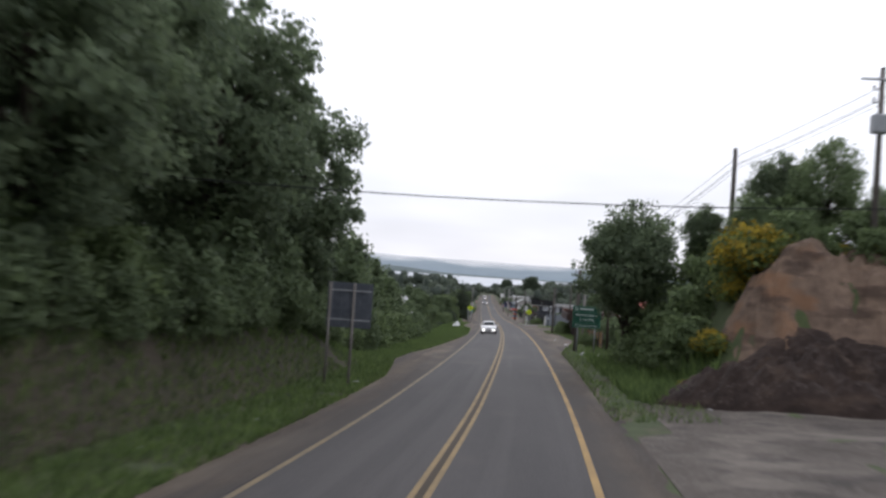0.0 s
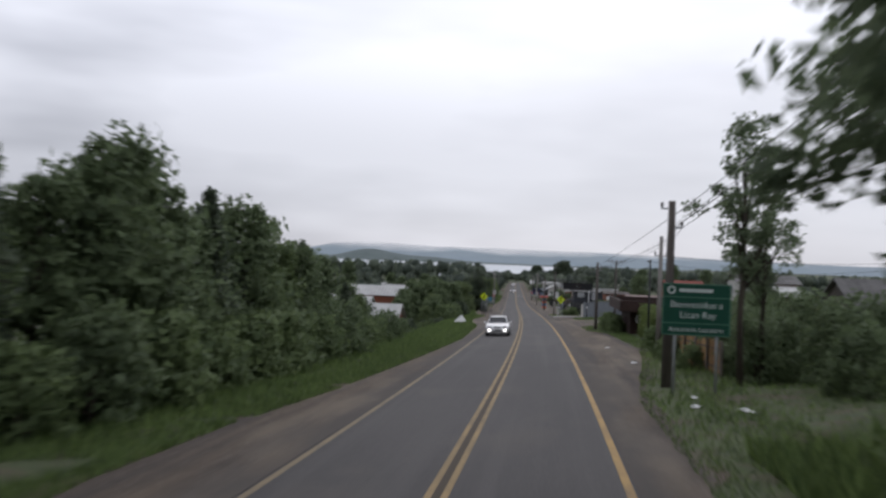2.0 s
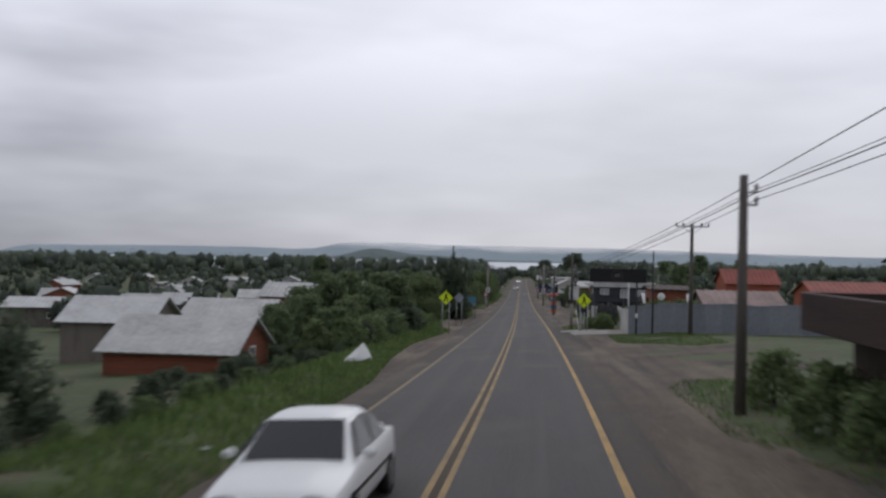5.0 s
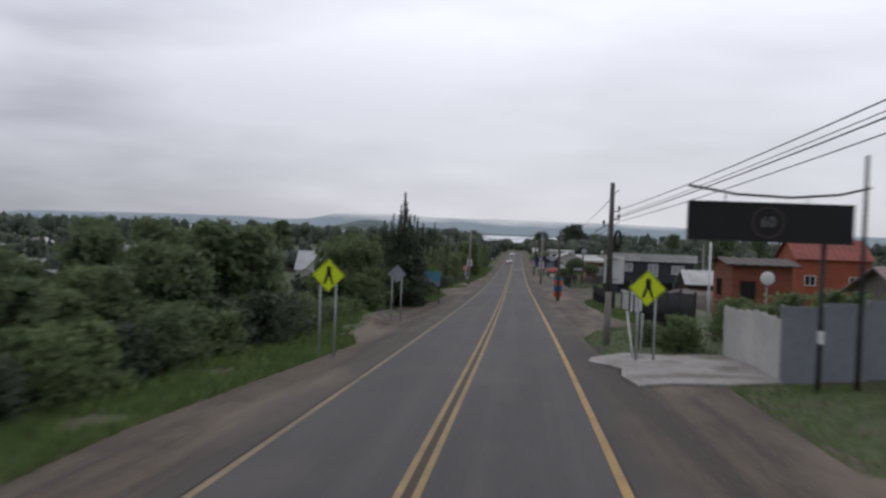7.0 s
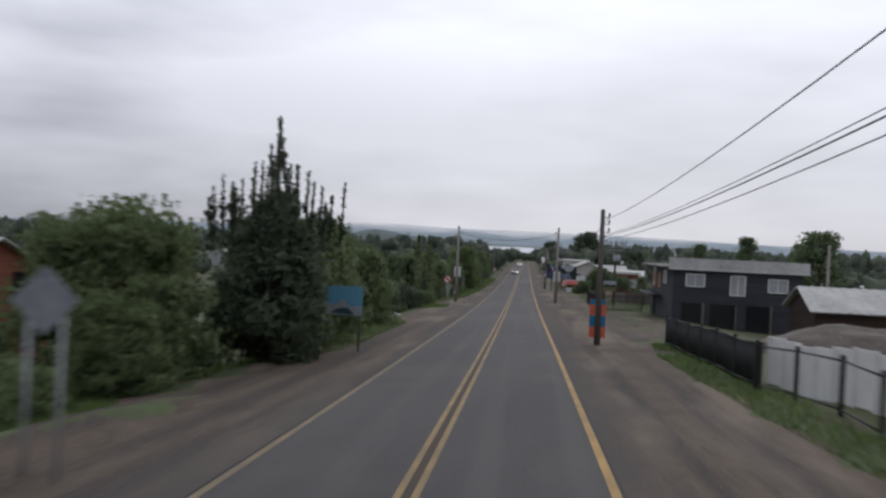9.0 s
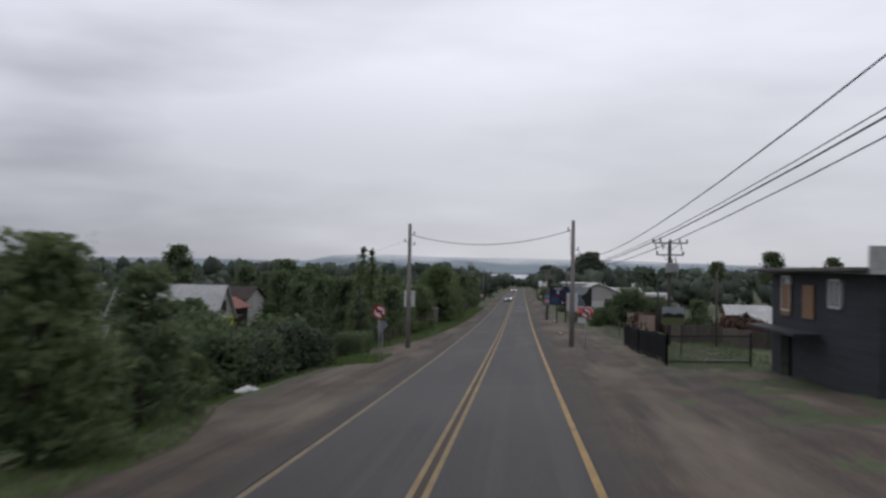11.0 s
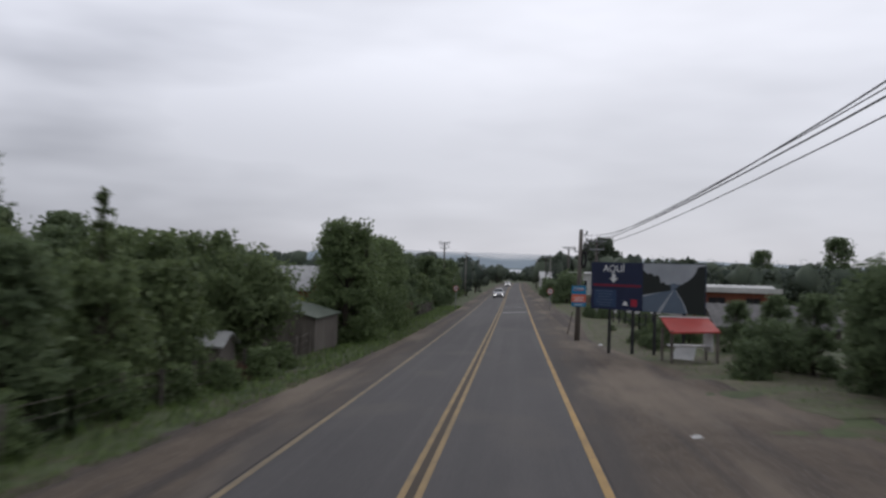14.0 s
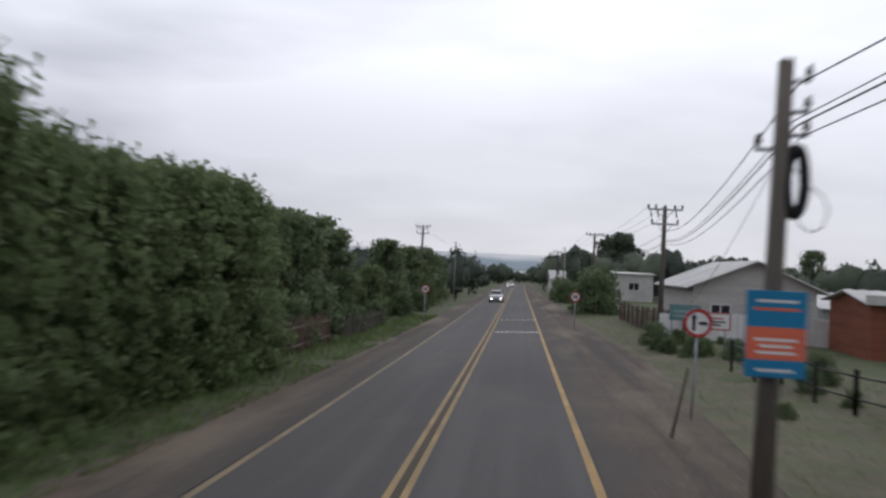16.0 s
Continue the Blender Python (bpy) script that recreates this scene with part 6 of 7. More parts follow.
def aqui_board():
    a, b = Vector((4.75, 283.3)), Vector((8.97, 280.1))
    mid = (a + b) / 2
    rz = math.degrees(math.atan2(b.y - a.y, b.x - a.x))
    L = (b - a).length
    g = rise(mid.x, mid.y)
    root = thing("billboard", "large billboard, navy text half and road photograph half", "billboard", stand(mid.x, mid.y, rz))
    z0, z1 = 2.14 - g, 4.16 - g
    part("panel", Shape().box((0, 0.02, (z0 + z1) / 2), (L, 0.06, z1 - z0), 0, 0.01), navy, root)
    cut = -L / 2 + L * 0.475
    photo = part("photo", Shape().box(((cut + L / 2) / 2, -0.014, (z0 + z1) / 2), (L / 2 - cut - 0.03, 0.006, z1 - z0 - 0.03)), poster_sky, root, "printed road and sky photograph")
    c0, c1 = cut + 0.015, L / 2 - 0.015
    W = c1 - c0
    f = lambda u, v: (c0 + W * u, z0 + 0.015 + (z1 - z0 - 0.03) * v)
    rng = random.Random(9)
    ragged = lambda u0, v0, u1, v1, n: [f(u0 + (u1 - u0) * i / n, v0 + (v1 - v0) * i / n + rng.uniform(-0.03, 0.04)) for i in range(n + 1)]
    part("printed_tree_line", Shape().plate([f(0, 0.34), f(0.46, 0.46)] + ragged(0.46, 0.56, 0.30, 0.62, 4) + ragged(0.27, 0.72, 0.0, 0.84, 7), -0.023, -0.0175), poster_dark, photo)
    part("printed_tree_line", Shape().plate([f(1, 0.0), f(1, 0.97)] + ragged(0.9, 0.95, 0.78, 0.72, 5) + ragged(0.76, 0.66, 0.53, 0.52, 6) + [f(0.56, 0.44), f(0.68, 0.2), f(0.74, 0.0)], -0.023, -0.0175), poster_dark, photo)
    part("printed_hill", Shape().plate([f(0.40, 0.46), f(0.62, 0.46), f(0.6, 0.58), f(0.5, 0.61), f(0.42, 0.57)], -0.0172, -0.0168), poster_road, photo)
    part("printed_road", Shape().plate([f(0, 0.0), f(0.72, 0.0), f(0.66, 0.2), f(0.53, 0.47), f(0.45, 0.47), f(0.0, 0.30)], -0.022, -0.0178), poster_road, photo)
    part("printed_line", Shape().plate([f(0.24, 0.0), f(0.31, 0.0), f(0.505, 0.46), f(0.495, 0.46)], -0.0265, -0.0225), poster_sky, photo)
    writing("AQUÍ", 0.43, sign_white, root, pose(-L / 2 + 1.12, -0.02, z1 - 0.28))
    x = -L / 2 + 1.12
    zt = z1 - 0.5
    part("arrow", Shape().plate([(x - 0.08, zt), (x - 0.08, zt - 0.16), (x - 0.2, zt - 0.16), (x, zt - 0.37), (x + 0.2, zt - 0.16), (x + 0.08, zt - 0.16), (x + 0.08, zt)], -0.02, -0.0125), sign_white, root, "white arrow pointing down")
    part("print_bar", Shape().box((-L / 2 + 1.27, -0.016, z1 - 0.98), (2.3, 0.006, 0.1)), plain("billboard_crimson", (0.16, 0.012, 0.03)), root, "crimson line of text")
    part("print_box", Shape().box((-L / 2 + 0.72, -0.0145, z0 + 0.48), (1.1, 0.004, 0.75)), navy_light, root)
    for i in range(6):
        part("print_bar", Shape().box((-L / 2 + 0.66 + (0.04 if i % 2 else 0), -0.019, z0 + 0.78 - 0.12 * i), (0.85 - 0.12 * (i % 3), 0.004, 0.035)), plain("dim_print", (0.08, 0.11, 0.16)) if i == 0 else MATS["dim_print"], root)
    part("emblem", Shape().plate([(-L / 2 + 1.58, z0 + 0.22), (-L / 2 + 1.82, z0 + 0.2), (-L / 2 + 1.8, z0 + 0.34), (-L / 2 + 1.66, z0 + 0.4)], -0.02, -0.0125), sign_white, root)
    part("emblem", Shape().box((-L / 2 + 2.12, -0.016, z0 + 0.33), (0.3, 0.006, 0.3)), plain("emblem_red", (0.32, 0.02, 0.04)), root)
    for x in (-1.75, -0.62, 0.4, 1.7):
        part("post", Shape().box((x, 0.1, z0 / 2 + 0.3), (0.1, 0.1, z0 + 1.6), 0, 0.01), black_steel, root)


aqui_board()

# ---- houses ----
def house(label, xr, y, w, d, eave, ridge, wall, roof, rz=0.0, along_x=True, windows=(), base=None, name="house", over=0.35, pipes=(), lower=None, trim=None, group="village houses", mono=False, pane=None):
    """A house w wide (x) and d deep (y); eave and ridge are heights over the road's middle beside it. windows: (face, across, height over the road, width, height); face is front, right or left."""
    g = min(rise(xr + sx * w / 2, y + sy * d / 2) for sx in (-1, 1) for sy in (-1, 1)) - 0.1 if base is None else base
    p = at(xr, y)
    p.z = along(ROAD_Z, y) + g
    root = thing(name, label, "house", pose(p.x, p.y, p.z, 0, 0, rz), group)
    e, r = eave - g, ridge - g
    hx, hy = w / 2, d / 2
    sh = Shape()
    if mono:
        vs = [(-hx, -hy, 0), (hx, -hy, 0), (hx, hy, 0), (-hx, hy, 0), (-hx, -hy, r), (hx, -hy, e), (hx, hy, e), (-hx, hy, r)]
        sh.add(vs, [(0, 1, 5, 4), (1, 2, 6, 5), (2, 3, 7, 6), (3, 0, 4, 7), (4, 5, 6, 7)])
    elif along_x:
        vs = [(-hx, -hy, 0), (hx, -hy, 0), (hx, hy, 0), (-hx, hy, 0), (-hx, -hy, e), (hx, -hy, e), (hx, hy, e), (-hx, hy, e), (-hx, 0, r), (hx, 0, r)]
        sh.add(vs, [(0, 1, 5, 4), (1, 2, 6, 9, 5), (2, 3, 7, 6), (3, 0, 4, 8, 7)])
    else:
        vs = [(-hx, -hy, 0), (hx, -hy, 0), (hx, hy, 0), (-hx, hy, 0), (-hx, -hy, e), (hx, -hy, e), (hx, hy, e), (-hx, hy, e), (0, -hy, r), (0, hy, r)]
        sh.add(vs, [(0, 1, 5, 8, 4), (1, 2, 6, 5), (2, 3, 7, 9, 6), (3, 0, 4, 7)])
    part("wall", sh, wall, root)
    if lower:
        zl, mat = lower
        hl = zl - g
        part("lower_wall", Shape().box((hx - 0.6, 0, hl / 2), (1.3, d + 0.06, hl)), mat, root, "bright yellow lower wall")
    o, t = over, 0.07

    def slab(a, b, c, q):
        a, b, c, q = map(Vector, (a, b, c, q))
        n = (b - a).cross(q - a).normalized()
        n = n if n.z > 0 else -n
        m = max(6, int((b - a).length / 0.3))
        s, vs = Shape(), []
        for i in range(m + 1):
            p0, p1, up = a.lerp(b, i / m), q.lerp(c, i / m), 0.045 if i % 2 else 0.0
            vs += [p0 + n * 0.01, p0 + n * (t + up), p1 + n * (t + up), p1 + n * 0.01]
        fs = [(0, 1, 2, 3), (4 * m + 3, 4 * m + 2, 4 * m + 1, 4 * m)]
        for i in range(m):
            k = 4 * i
            fs += [(k + j, k + 4 + j, k + 4 + (j + 1) % 4, k + (j + 1) % 4) for j in range(4)]
        s.add(vs, fs)
        part("roof", s, roof, root)

    if mono:
        k = (r - e) / w
        slab((-hx - o, -hy - o, r + k * o), (-hx - o, hy + o, r + k * o), (hx + o, hy + o, e - k * o), (hx + o, -hy - o, e - k * o))
    elif along_x:
        k = (r - e) / hy
        slab((-hx - o, -hy - o, e - k * o), (hx + o, -hy - o, e - k * o), (hx + o, 0, r), (-hx - o, 0, r))
        slab((-hx - o, hy + o, e - k * o), (hx + o, hy + o, e - k * o), (hx + o, 0, r), (-hx - o, 0, r))
    else:
        k = (r - e) / hx
        slab((-hx - o, -hy - o, e - k * o), (-hx - o, hy + o, e - k * o), (0, hy + o, r), (0, -hy - o, r))
        slab((hx + o, -hy - o, e - k * o), (hx + o, hy + o, e - k * o), (0, hy + o, r), (0, -hy - o, r))
    for face, u, zc, ww, hh in windows:
        m = {"front": pose(u, -hy, zc - g), "right": pose(hx, u, zc - g, 0, 0, 90), "left": pose(-hx, u, zc - g, 0, 0, -90)}[face]
        win = new("window")
        win.parent = root
        win.matrix_local = m
        fr = Shape()
        for s in (-1, 1):
            fr.box((s * ww / 2, -0.03, 0), (0.07, 0.12, hh + 0.07), 0, 0.008)
            fr.box((0, -0.03, s * hh / 2), (ww + 0.07, 0.12, 0.07), 0, 0.008)
        fr.box((0, -0.025, 0), (0.05, 0.09, hh))
        part("window_frame", fr, trim or sign_white, win)
        part("pane", Shape().box((0, -0.01, 0), (ww - 0.04, 0.03, hh - 0.04)), pane or window_dark, win)
    for x, yy, hh in pipes:
        part("flue", Shape().rod((x, yy, e), (x, yy, r + hh), 0.08, 0.08, 8).rod((x, yy, r + hh), (x, yy, r + hh + 0.1), 0.13, 0.1, 8), galv, root)
    return root


# right-hand side
house("low house with a dark grey roof behind the pines", 26.0, 88.0, 9.0, 7.0, 3.0, 4.9, old_timber, grey_roof, windows=(("front", -2, 2.0, 1.2, 1.0),))
house("two-storey whitewashed house with a grey sheet roof", 31.0, 143.0, 7.4, 6.0, 5.8, 6.75, white_wall, grey_roof, windows=(("front", -2, 4.6, 1.2, 1.0), ("front", 1.5, 4.6, 1.2, 1.0), ("left", 0, 4.6, 1.0, 1.0)))
house("dark outbuilding with a pale roof below the white house", 28.4, 130.0, 5.6, 5.0, 4.1, 5.0, dark_timber, white_roof)
house("red-brown timber house with a flat dark roof", 15.4, 171.2, 3.4, 5.0, 3.75, 4.05, red_timber, dark_timber, windows=(("front", -0.8, 2.3, 0.8, 1.0), ("left", 0.6, 2.3, 1.0, 1.0)), trim=dark_timber, over=0.4)
house("tall orange house with a red hipped roof", 34.7, 216.0, 7.6, 7.0, 5.2, 7.2, orange_wall, red_roof, windows=(("front", -2.4, 2.8, 1.1, 1.0), ("front", 2.2, 2.8, 1.1, 1.0)))
house("low orange house with a wide red roof", 35.6, 177.0, 9.0, 8.0, 3.5, 4.9, orange_wall, red_roof, windows=(("front", -2, 2.3, 1.1, 1.0),))
house("low house under a faded pinkish-grey roof", 17.6, 150.5, 5.6, 6.0, 2.5, 3.5, old_timber, faded_roof, windows=(("left", 0, 1.6, 1.0, 0.8),))
house("low house with a long dull red roof", 36.0, 140.0, 8.0, 7.0, 2.8, 4.2, old_timber, red_roof)
house("dark blue-grey two-storey house with white-framed windows", 16.3, 220.5, 8.8, 11.0, 4.25, 4.3, slate_clad, zinc, base=-0.4, windows=(("front", -2.9, 3.55, 1.25, 0.85), ("front", 0.0, 3.3, 1.0, 1.35), ("front", 2.7, 3.4, 1.3, 0.9), ("left", -2.0, 3.6, 1.1, 0.9), ("left", 3.4, 3.5, 1.1, 1.3)), pane=curtain)
band = thing("parapet", "pale sheet-metal parapet band along the flat roof", "parapet", stand(16.3, 220.5, 0))
g0 = rise(16.3, 220.5)
part("front_band", Shape().box((0, -5.65, 4.68 - g0), (9.5, 0.1, 0.8), 0, 0.01), zinc, band)
part("roof_slab", Shape().box((0.0, 0.35, 4.4 - g0), (10.4, 11.9, 0.12), 0, 0.02), grey_roof, band, "thin dark overhanging roof slab")
for y, w in ((3.4, 1.25), (0.7, 1.2)):
    part("board", Shape().box((-4.45, y, 3.25 - g0), (0.06, w, 1.2)), plywood, band, "bare plywood over an upper opening")
part("vent", Shape().box((-4.45, 3.1, 3.98 - g0), (0.07, 0.6, 0.16)), sign_white, band)
part("canopy", Shape().box((-5.0, 2.2, 2.15 - g0), (0.9, 6.2, 0.12), 0, 0.01), slate_clad, band, "dark ledge over the ground floor")
# dark slabs on the closed wall imitate the shade inside open bays
for x, w in ((-3.1, 1.3), (-1.0, 1.6), (1.4, 1.5)):
    part("opening", Shape().box((x, -5.52, 1.0 - g0), (w, 0.08, 1.9)), window_dark, band, "dark slab standing in for a shaded open bay")
    part("bay_post", Shape().box((x + w / 2 + 0.15, -5.6, 1.0 - g0), (0.12, 0.12, 2.0), 0, 0.01), old_timber, band)
# another dark slab, for the shade inside the doorway
part("doorway", Shape().box((-4.46, 3.3, 1.1 - g0), (0.1, 1.0, 2.0)), window_dark, band, "dark slab standing in for a shaded doorway")
house("low white-roofed shed beside the dark house", 21.4, 206.5, 6.8, 5.0, 2.1, 3.25, dark_timber, white_roof)
spoil = Shape()
sx, sy = np.arange(11.5, 27.1, 0.4), np.arange(186.5, 197.6, 0.4)
spoil.add([at(float(x), float(y), -0.15 + 1.7 * max(0.0, 1 - ((x - 19.2) / 7.8) ** 2 - ((y - 192) / 5.5) ** 2) ** 0.6 * (1 + 0.3 * noise.noise((x * 0.35, y * 0.35, 2)) + 0.1 * noise.noise((x * 1.7, y * 1.7, 6)))) for y in sy for x in sx],
          [(i * len(sx) + k, i * len(sx) + k + 1, (i + 1) * len(sx) + k + 1, (i + 1) * len(sx) + k) for i in range(len(sy) - 1) for k in range(len(sx) - 1)], True)
tagged(part("spoil_mound", spoil, gravel), "long low mound of grey-brown spoil behind the fence", "soil mound")
house("pale grey gabled house with a white roof", 13.7, 331.0, 6.2, 10.0, 3.3, 4.62, cream_wall, white_roof, along_x=False, over=0.5, pipes=((0.9, 2, 0.2), (1.5, 1.0, 0.1)), windows=(("front", -1.7, 1.9, 1.0, 0.9), ("front", 1.4, 1.9, 1.0, 0.9)))
house("white flat-roofed commercial block", 15.2, 402.0, 8.0, 10.0, 4.2, 4.4, white_wall, white_roof, windows=(("front", -2, 2.6, 1.4, 1.0), ("front", 1.5, 2.6, 1.4, 1.0)))
house("low house with a zinc roof beyond the gardens", 25.5, 341.0, 9.0, 7.0, 2.2, 3.1, grey_wall, zinc, windows=(("front", -2, 1.4, 1.1, 0.9),))
cabin = house("brown timber cabin with a deep pale fascia", 19.5, 320.5, 6.2, 5.0, 2.85, 3.3, red_timber, white_roof, windows=(("front", -1.6, 1.9, 1.3, 0.9), ("front", 1.3, 1.9, 1.1, 0.9)), trim=dark_timber)
part("fascia", Shape().box((0, -2.93, 3.0 - (min(rise(19.5 + sx * 3.1, 320.5 + sy * 2.5) for sx in (-1, 1) for sy in (-1, 1)) - 0.1)), (7.0, 0.06, 0.42), 0, 0.01), white_wall, cabin, "deep pale fascia board")
house("low cottage with a dark grey roof", 18.0, 304.0, 7.4, 6.0, 0.9, 2.1, old_timber, grey_roof, windows=(("front", -1.6, 0.4, 1.0, 0.8),))
for x, y, w, d, e, r, wm, rm, lb in ((28, 277, 8, 6, 1.1, 2.0, dark_timber, white_roof, "low dark shed with a pale roof"), (38, 292, 9, 6, 1.7, 2.7, white_wall, zinc, "whitewashed house with a zinc roof"), (31, 300, 8, 6, 1.2, 2.2, red_timber, white_roof, "brown house with a pale roof"),
                                      (52, 300, 10, 7, 1.8, 3.0, white_wall, white_roof, "long whitewashed house with a pale roof"), (46, 262, 9, 6, 1.2, 2.1, old_timber, zinc, "weathered shed with a zinc roof"), (22, 372, 8, 7, 2.4, 3.6, white_wall, zinc, "white house beside the cross street"),
                                      (10.5, 436, 7, 8, 3.0, 4.4, white_wall, white_roof, "white roadside shop building"), (12, 470, 8, 8, 3.2, 4.8, orange_wall, red_roof, "orange roadside shop building"), (30, 440, 10, 8, 2.8, 4.2, grey_wall, zinc, "grey house with a zinc roof"),
                                      (40, 236, 8, 6, 1.9, 3.2, orange_wall, red_roof, "orange house with a red roof"), (60, 230, 10, 7, 2.2, 3.6, white_wall, red_roof, "white house with a red roof")):
    house(lb, x, y, w, d, e, r, wm, rm, rz=float(RNG.uniform(-8, 8)), windows=(("front", -w * 0.25, (e + rise(x, y)) / 2 + 0.3, 1.0, 0.8), ("front", w * 0.2, (e + rise(x, y)) / 2 + 0.3, 1.0, 0.8)))

# left-hand side
house("two-storey red timber house with a pale zinc roof", -25.2, 185.7, 10.8, 8.2, 2.05, 3.55, red_timber, zinc, base=-1.9, windows=(("right", -2.1, 1.5, 1.45, 1.15), ("right", 1.9, 1.65, 1.15, 1.0), ("right", 0.6, -0.7, 1.0, 1.5), ("right", 2.6, -0.6, 0.9, 1.3)), trim=dark_timber)
house("brown house under a broad pale roof", -17.4, 126.0, 7.0, 6.0, -0.3, 1.25, red_timber, white_roof, windows=(("right", 0, -0.7, 0.9, 0.8),))
house("low house with a wide pale roof", -28.0, 165.0, 8.5, 7.0, 0.2, 1.7, white_wall, white_roof)
house("front wing of the white and yellow house under a zinc roof", -32.5, 266.3, 4.6, 7.4, 0.2, 2.75, white_wall, zinc, along_x=False, base=-1.9, windows=(("front", 0.1, 1.1, 1.1, 1.1), ("front", -0.7, -0.75, 1.1, 0.9), ("front", 1.2, -0.75, 1.2, 1.0)), trim=old_timber)
house("white house with a bright yellow ground floor", -32.6, 272.4, 10.6, 5.4, 0.55, 3.55, white_wall, zinc, base=-1.9, lower=(0.35, yellow_wall), windows=(("right", -0.3, 1.55, 1.5, 1.15), ("right", 1.1, -0.35, 0.8, 0.8), ("front", 3.2, -0.5, 2.6, 1.1)), trim=old_timber)
house("low brown-roofed bungalow behind the yellow house", -35.0, 292.0, 9.5, 7.0, 2.0, 3.3, white_wall, dark_timber, windows=(("front", -2, 1.2, 1.2, 0.9), ("front", 2.2, 1.2, 1.2, 0.9)))
house("open red-roofed carport with a white sheet gable", -31.2, 284.5, 3.4, 4.6, 1.2, 2.1, dark_timber, red_roof, along_x=False, name="carport")
house("olive-roofed garden shed with dull grey-brown walls", -9.7, 287.8, 3.7, 5.2, 1.25, 2.2, old_timber, green_sheet, mono=True, over=0.15, name="garden_shed")
house("red timber house with a zinc roof and a yellow end wall", -15.7, 308.0, 5.2, 5.4, 2.3, 3.8, red_timber, zinc, lower=(1.6, yellow_wall), windows=(("right", 0.2, 2.2, 0.8, 0.8),))
house("small raised hut with a pale roof", -10.4, 276.8, 2.3, 1.7, 0.55, 0.95, old_timber, white_roof, over=0.18, name="garden_hut")
house("small white cottage among the trees", -17.5, 356.0, 7.0, 6.0, 1.4, 2.5, white_wall, zinc, windows=(("right", 0, 0.8, 1.0, 0.8),))
house("small white roadside cottage building", -12.0, 395.0, 6.0, 6.0, 2.0, 3.2, white_wall, white_roof)
rv = np.random.default_rng(77)
kinds = ((white_wall, white_roof, "small white house with a pale roof"), (red_timber, zinc, "brown timber house with a zinc roof"), (old_timber, white_roof, "weathered house with a pale sheet roof"), (old_timber, zinc, "weathered timber house with a zinc roof"), (grey_wall, white_roof, "grey house with a pale roof"))
for x, y in ((-33.6, 192), (-28.5, 141), (-63.5, 192), (-73, 254), (-144, 345), (-163, 405), (-152, 420), (-128, 420), (-106, 398), (-77, 338), (-83, 390), (-52, 215), (-66, 228), (-84, 235), (-100, 262), (-95, 305), (-120, 300), (-44, 330), (-60, 352), (-30, 352), (-52, 372), (-34, 390), (-110, 365), (-58, 268), (-80, 280)):
    wm, rm, lb = kinds[int(rv.integers(0, 5))]
    w, d = float(rv.uniform(6, 9)), float(rv.uniform(5.5, 7.5))
    e = rise(x, y) + float(rv.uniform(2.2, 3.0))
    house(lb, x, y, w, d, e, e + float(rv.uniform(1.0, 1.7)), wm, rm, rz=float(rv.uniform(-20, 20)), along_x=bool(rv.uniform() < 0.65), windows=(("right", 0, e - 1.1, 0.9, 0.8), ("front", w * 0.2, e - 1.1, 0.9, 0.8)))
house("dark bungalow with a green roof", -46.0, 312.0, 10.0, 8.0, 0.9, 2.9, old_timber, plain("dark_green_roof", (0.03, 0.055, 0.035)))


# ---- gateway, fences, walls ----
def gateway():
    """A dark timber pavilion: closed towards the road, open in front, under a deep overhanging fascia."""
    root = thing("timber_pavilion", "dark-stained open-fronted timber pavilion with a deep fascia", "pavilion", stand(10.1, 94.3, heading(94)))
    g = rise(10.1, 94.3)
    for x, y, w, d in ((0, -4.25, 5.9, 0.16), (-2.9, 0.1, 0.16, 8.5), (0, 4.4, 5.9, 0.16), (2.9, 0.1, 0.16, 8.5)):
        part("fascia", Shape().box((x, y, 2.62 - g), (w, d, 0.8), 0, 0.02), dark_timber, root)
    part("roof_sheet", Shape().box((0, 0.05, 2.6 - g), (5.7, 8.5, 0.06), 0, 0.01), dark_timber, root)
    board = Shape().box((0, 0, 1.05), (0.05, 0.235, 2.3), 0, 0.006).mesh("board", dark_timber)
    for i in range(26):
        ob = new("board", board)
        ob.parent = root
        ob.location = (-1.98 + 0.01 * (i % 2), -2.1 + 0.24 * i, -0.2)
    front = Shape().box((0, 0, 1.05), (0.235, 0.05, 2.3), 0, 0.006).mesh("board", dark_timber)
    for i in range(5):
        ob = new("board", front)
        ob.parent = root
        ob.location = (-1.86 + 0.24 * i, -2.24 + 0.01 * (i % 2), -0.2)
    for x in (-0.75, 1.3, 2.85):
        for y in (-4.2, 4.3):
            part("post", Shape().box((x, y, 1.0), (0.2, 0.2, 2.5), 0, 0.02), dark_timber, root)
    part("wheel", Shape().ring((0, 0, 0), 0.34, 0.09, pose(-1.3, -2.36, 1.6 - g), 20, 0.05), sign_white, root, "white painted wheel ornament")
    for i in range(4):
        a = math.pi * i / 4
        part("spoke", Shape().rod((-1.3 - 0.3 * math.cos(a), -2.36, 1.6 - g - 0.3 * math.sin(a)), (-1.3 + 0.3 * math.cos(a), -2.36, 1.6 - g + 0.3 * math.sin(a)), 0.02, 0.02, 5), sign_white, root)


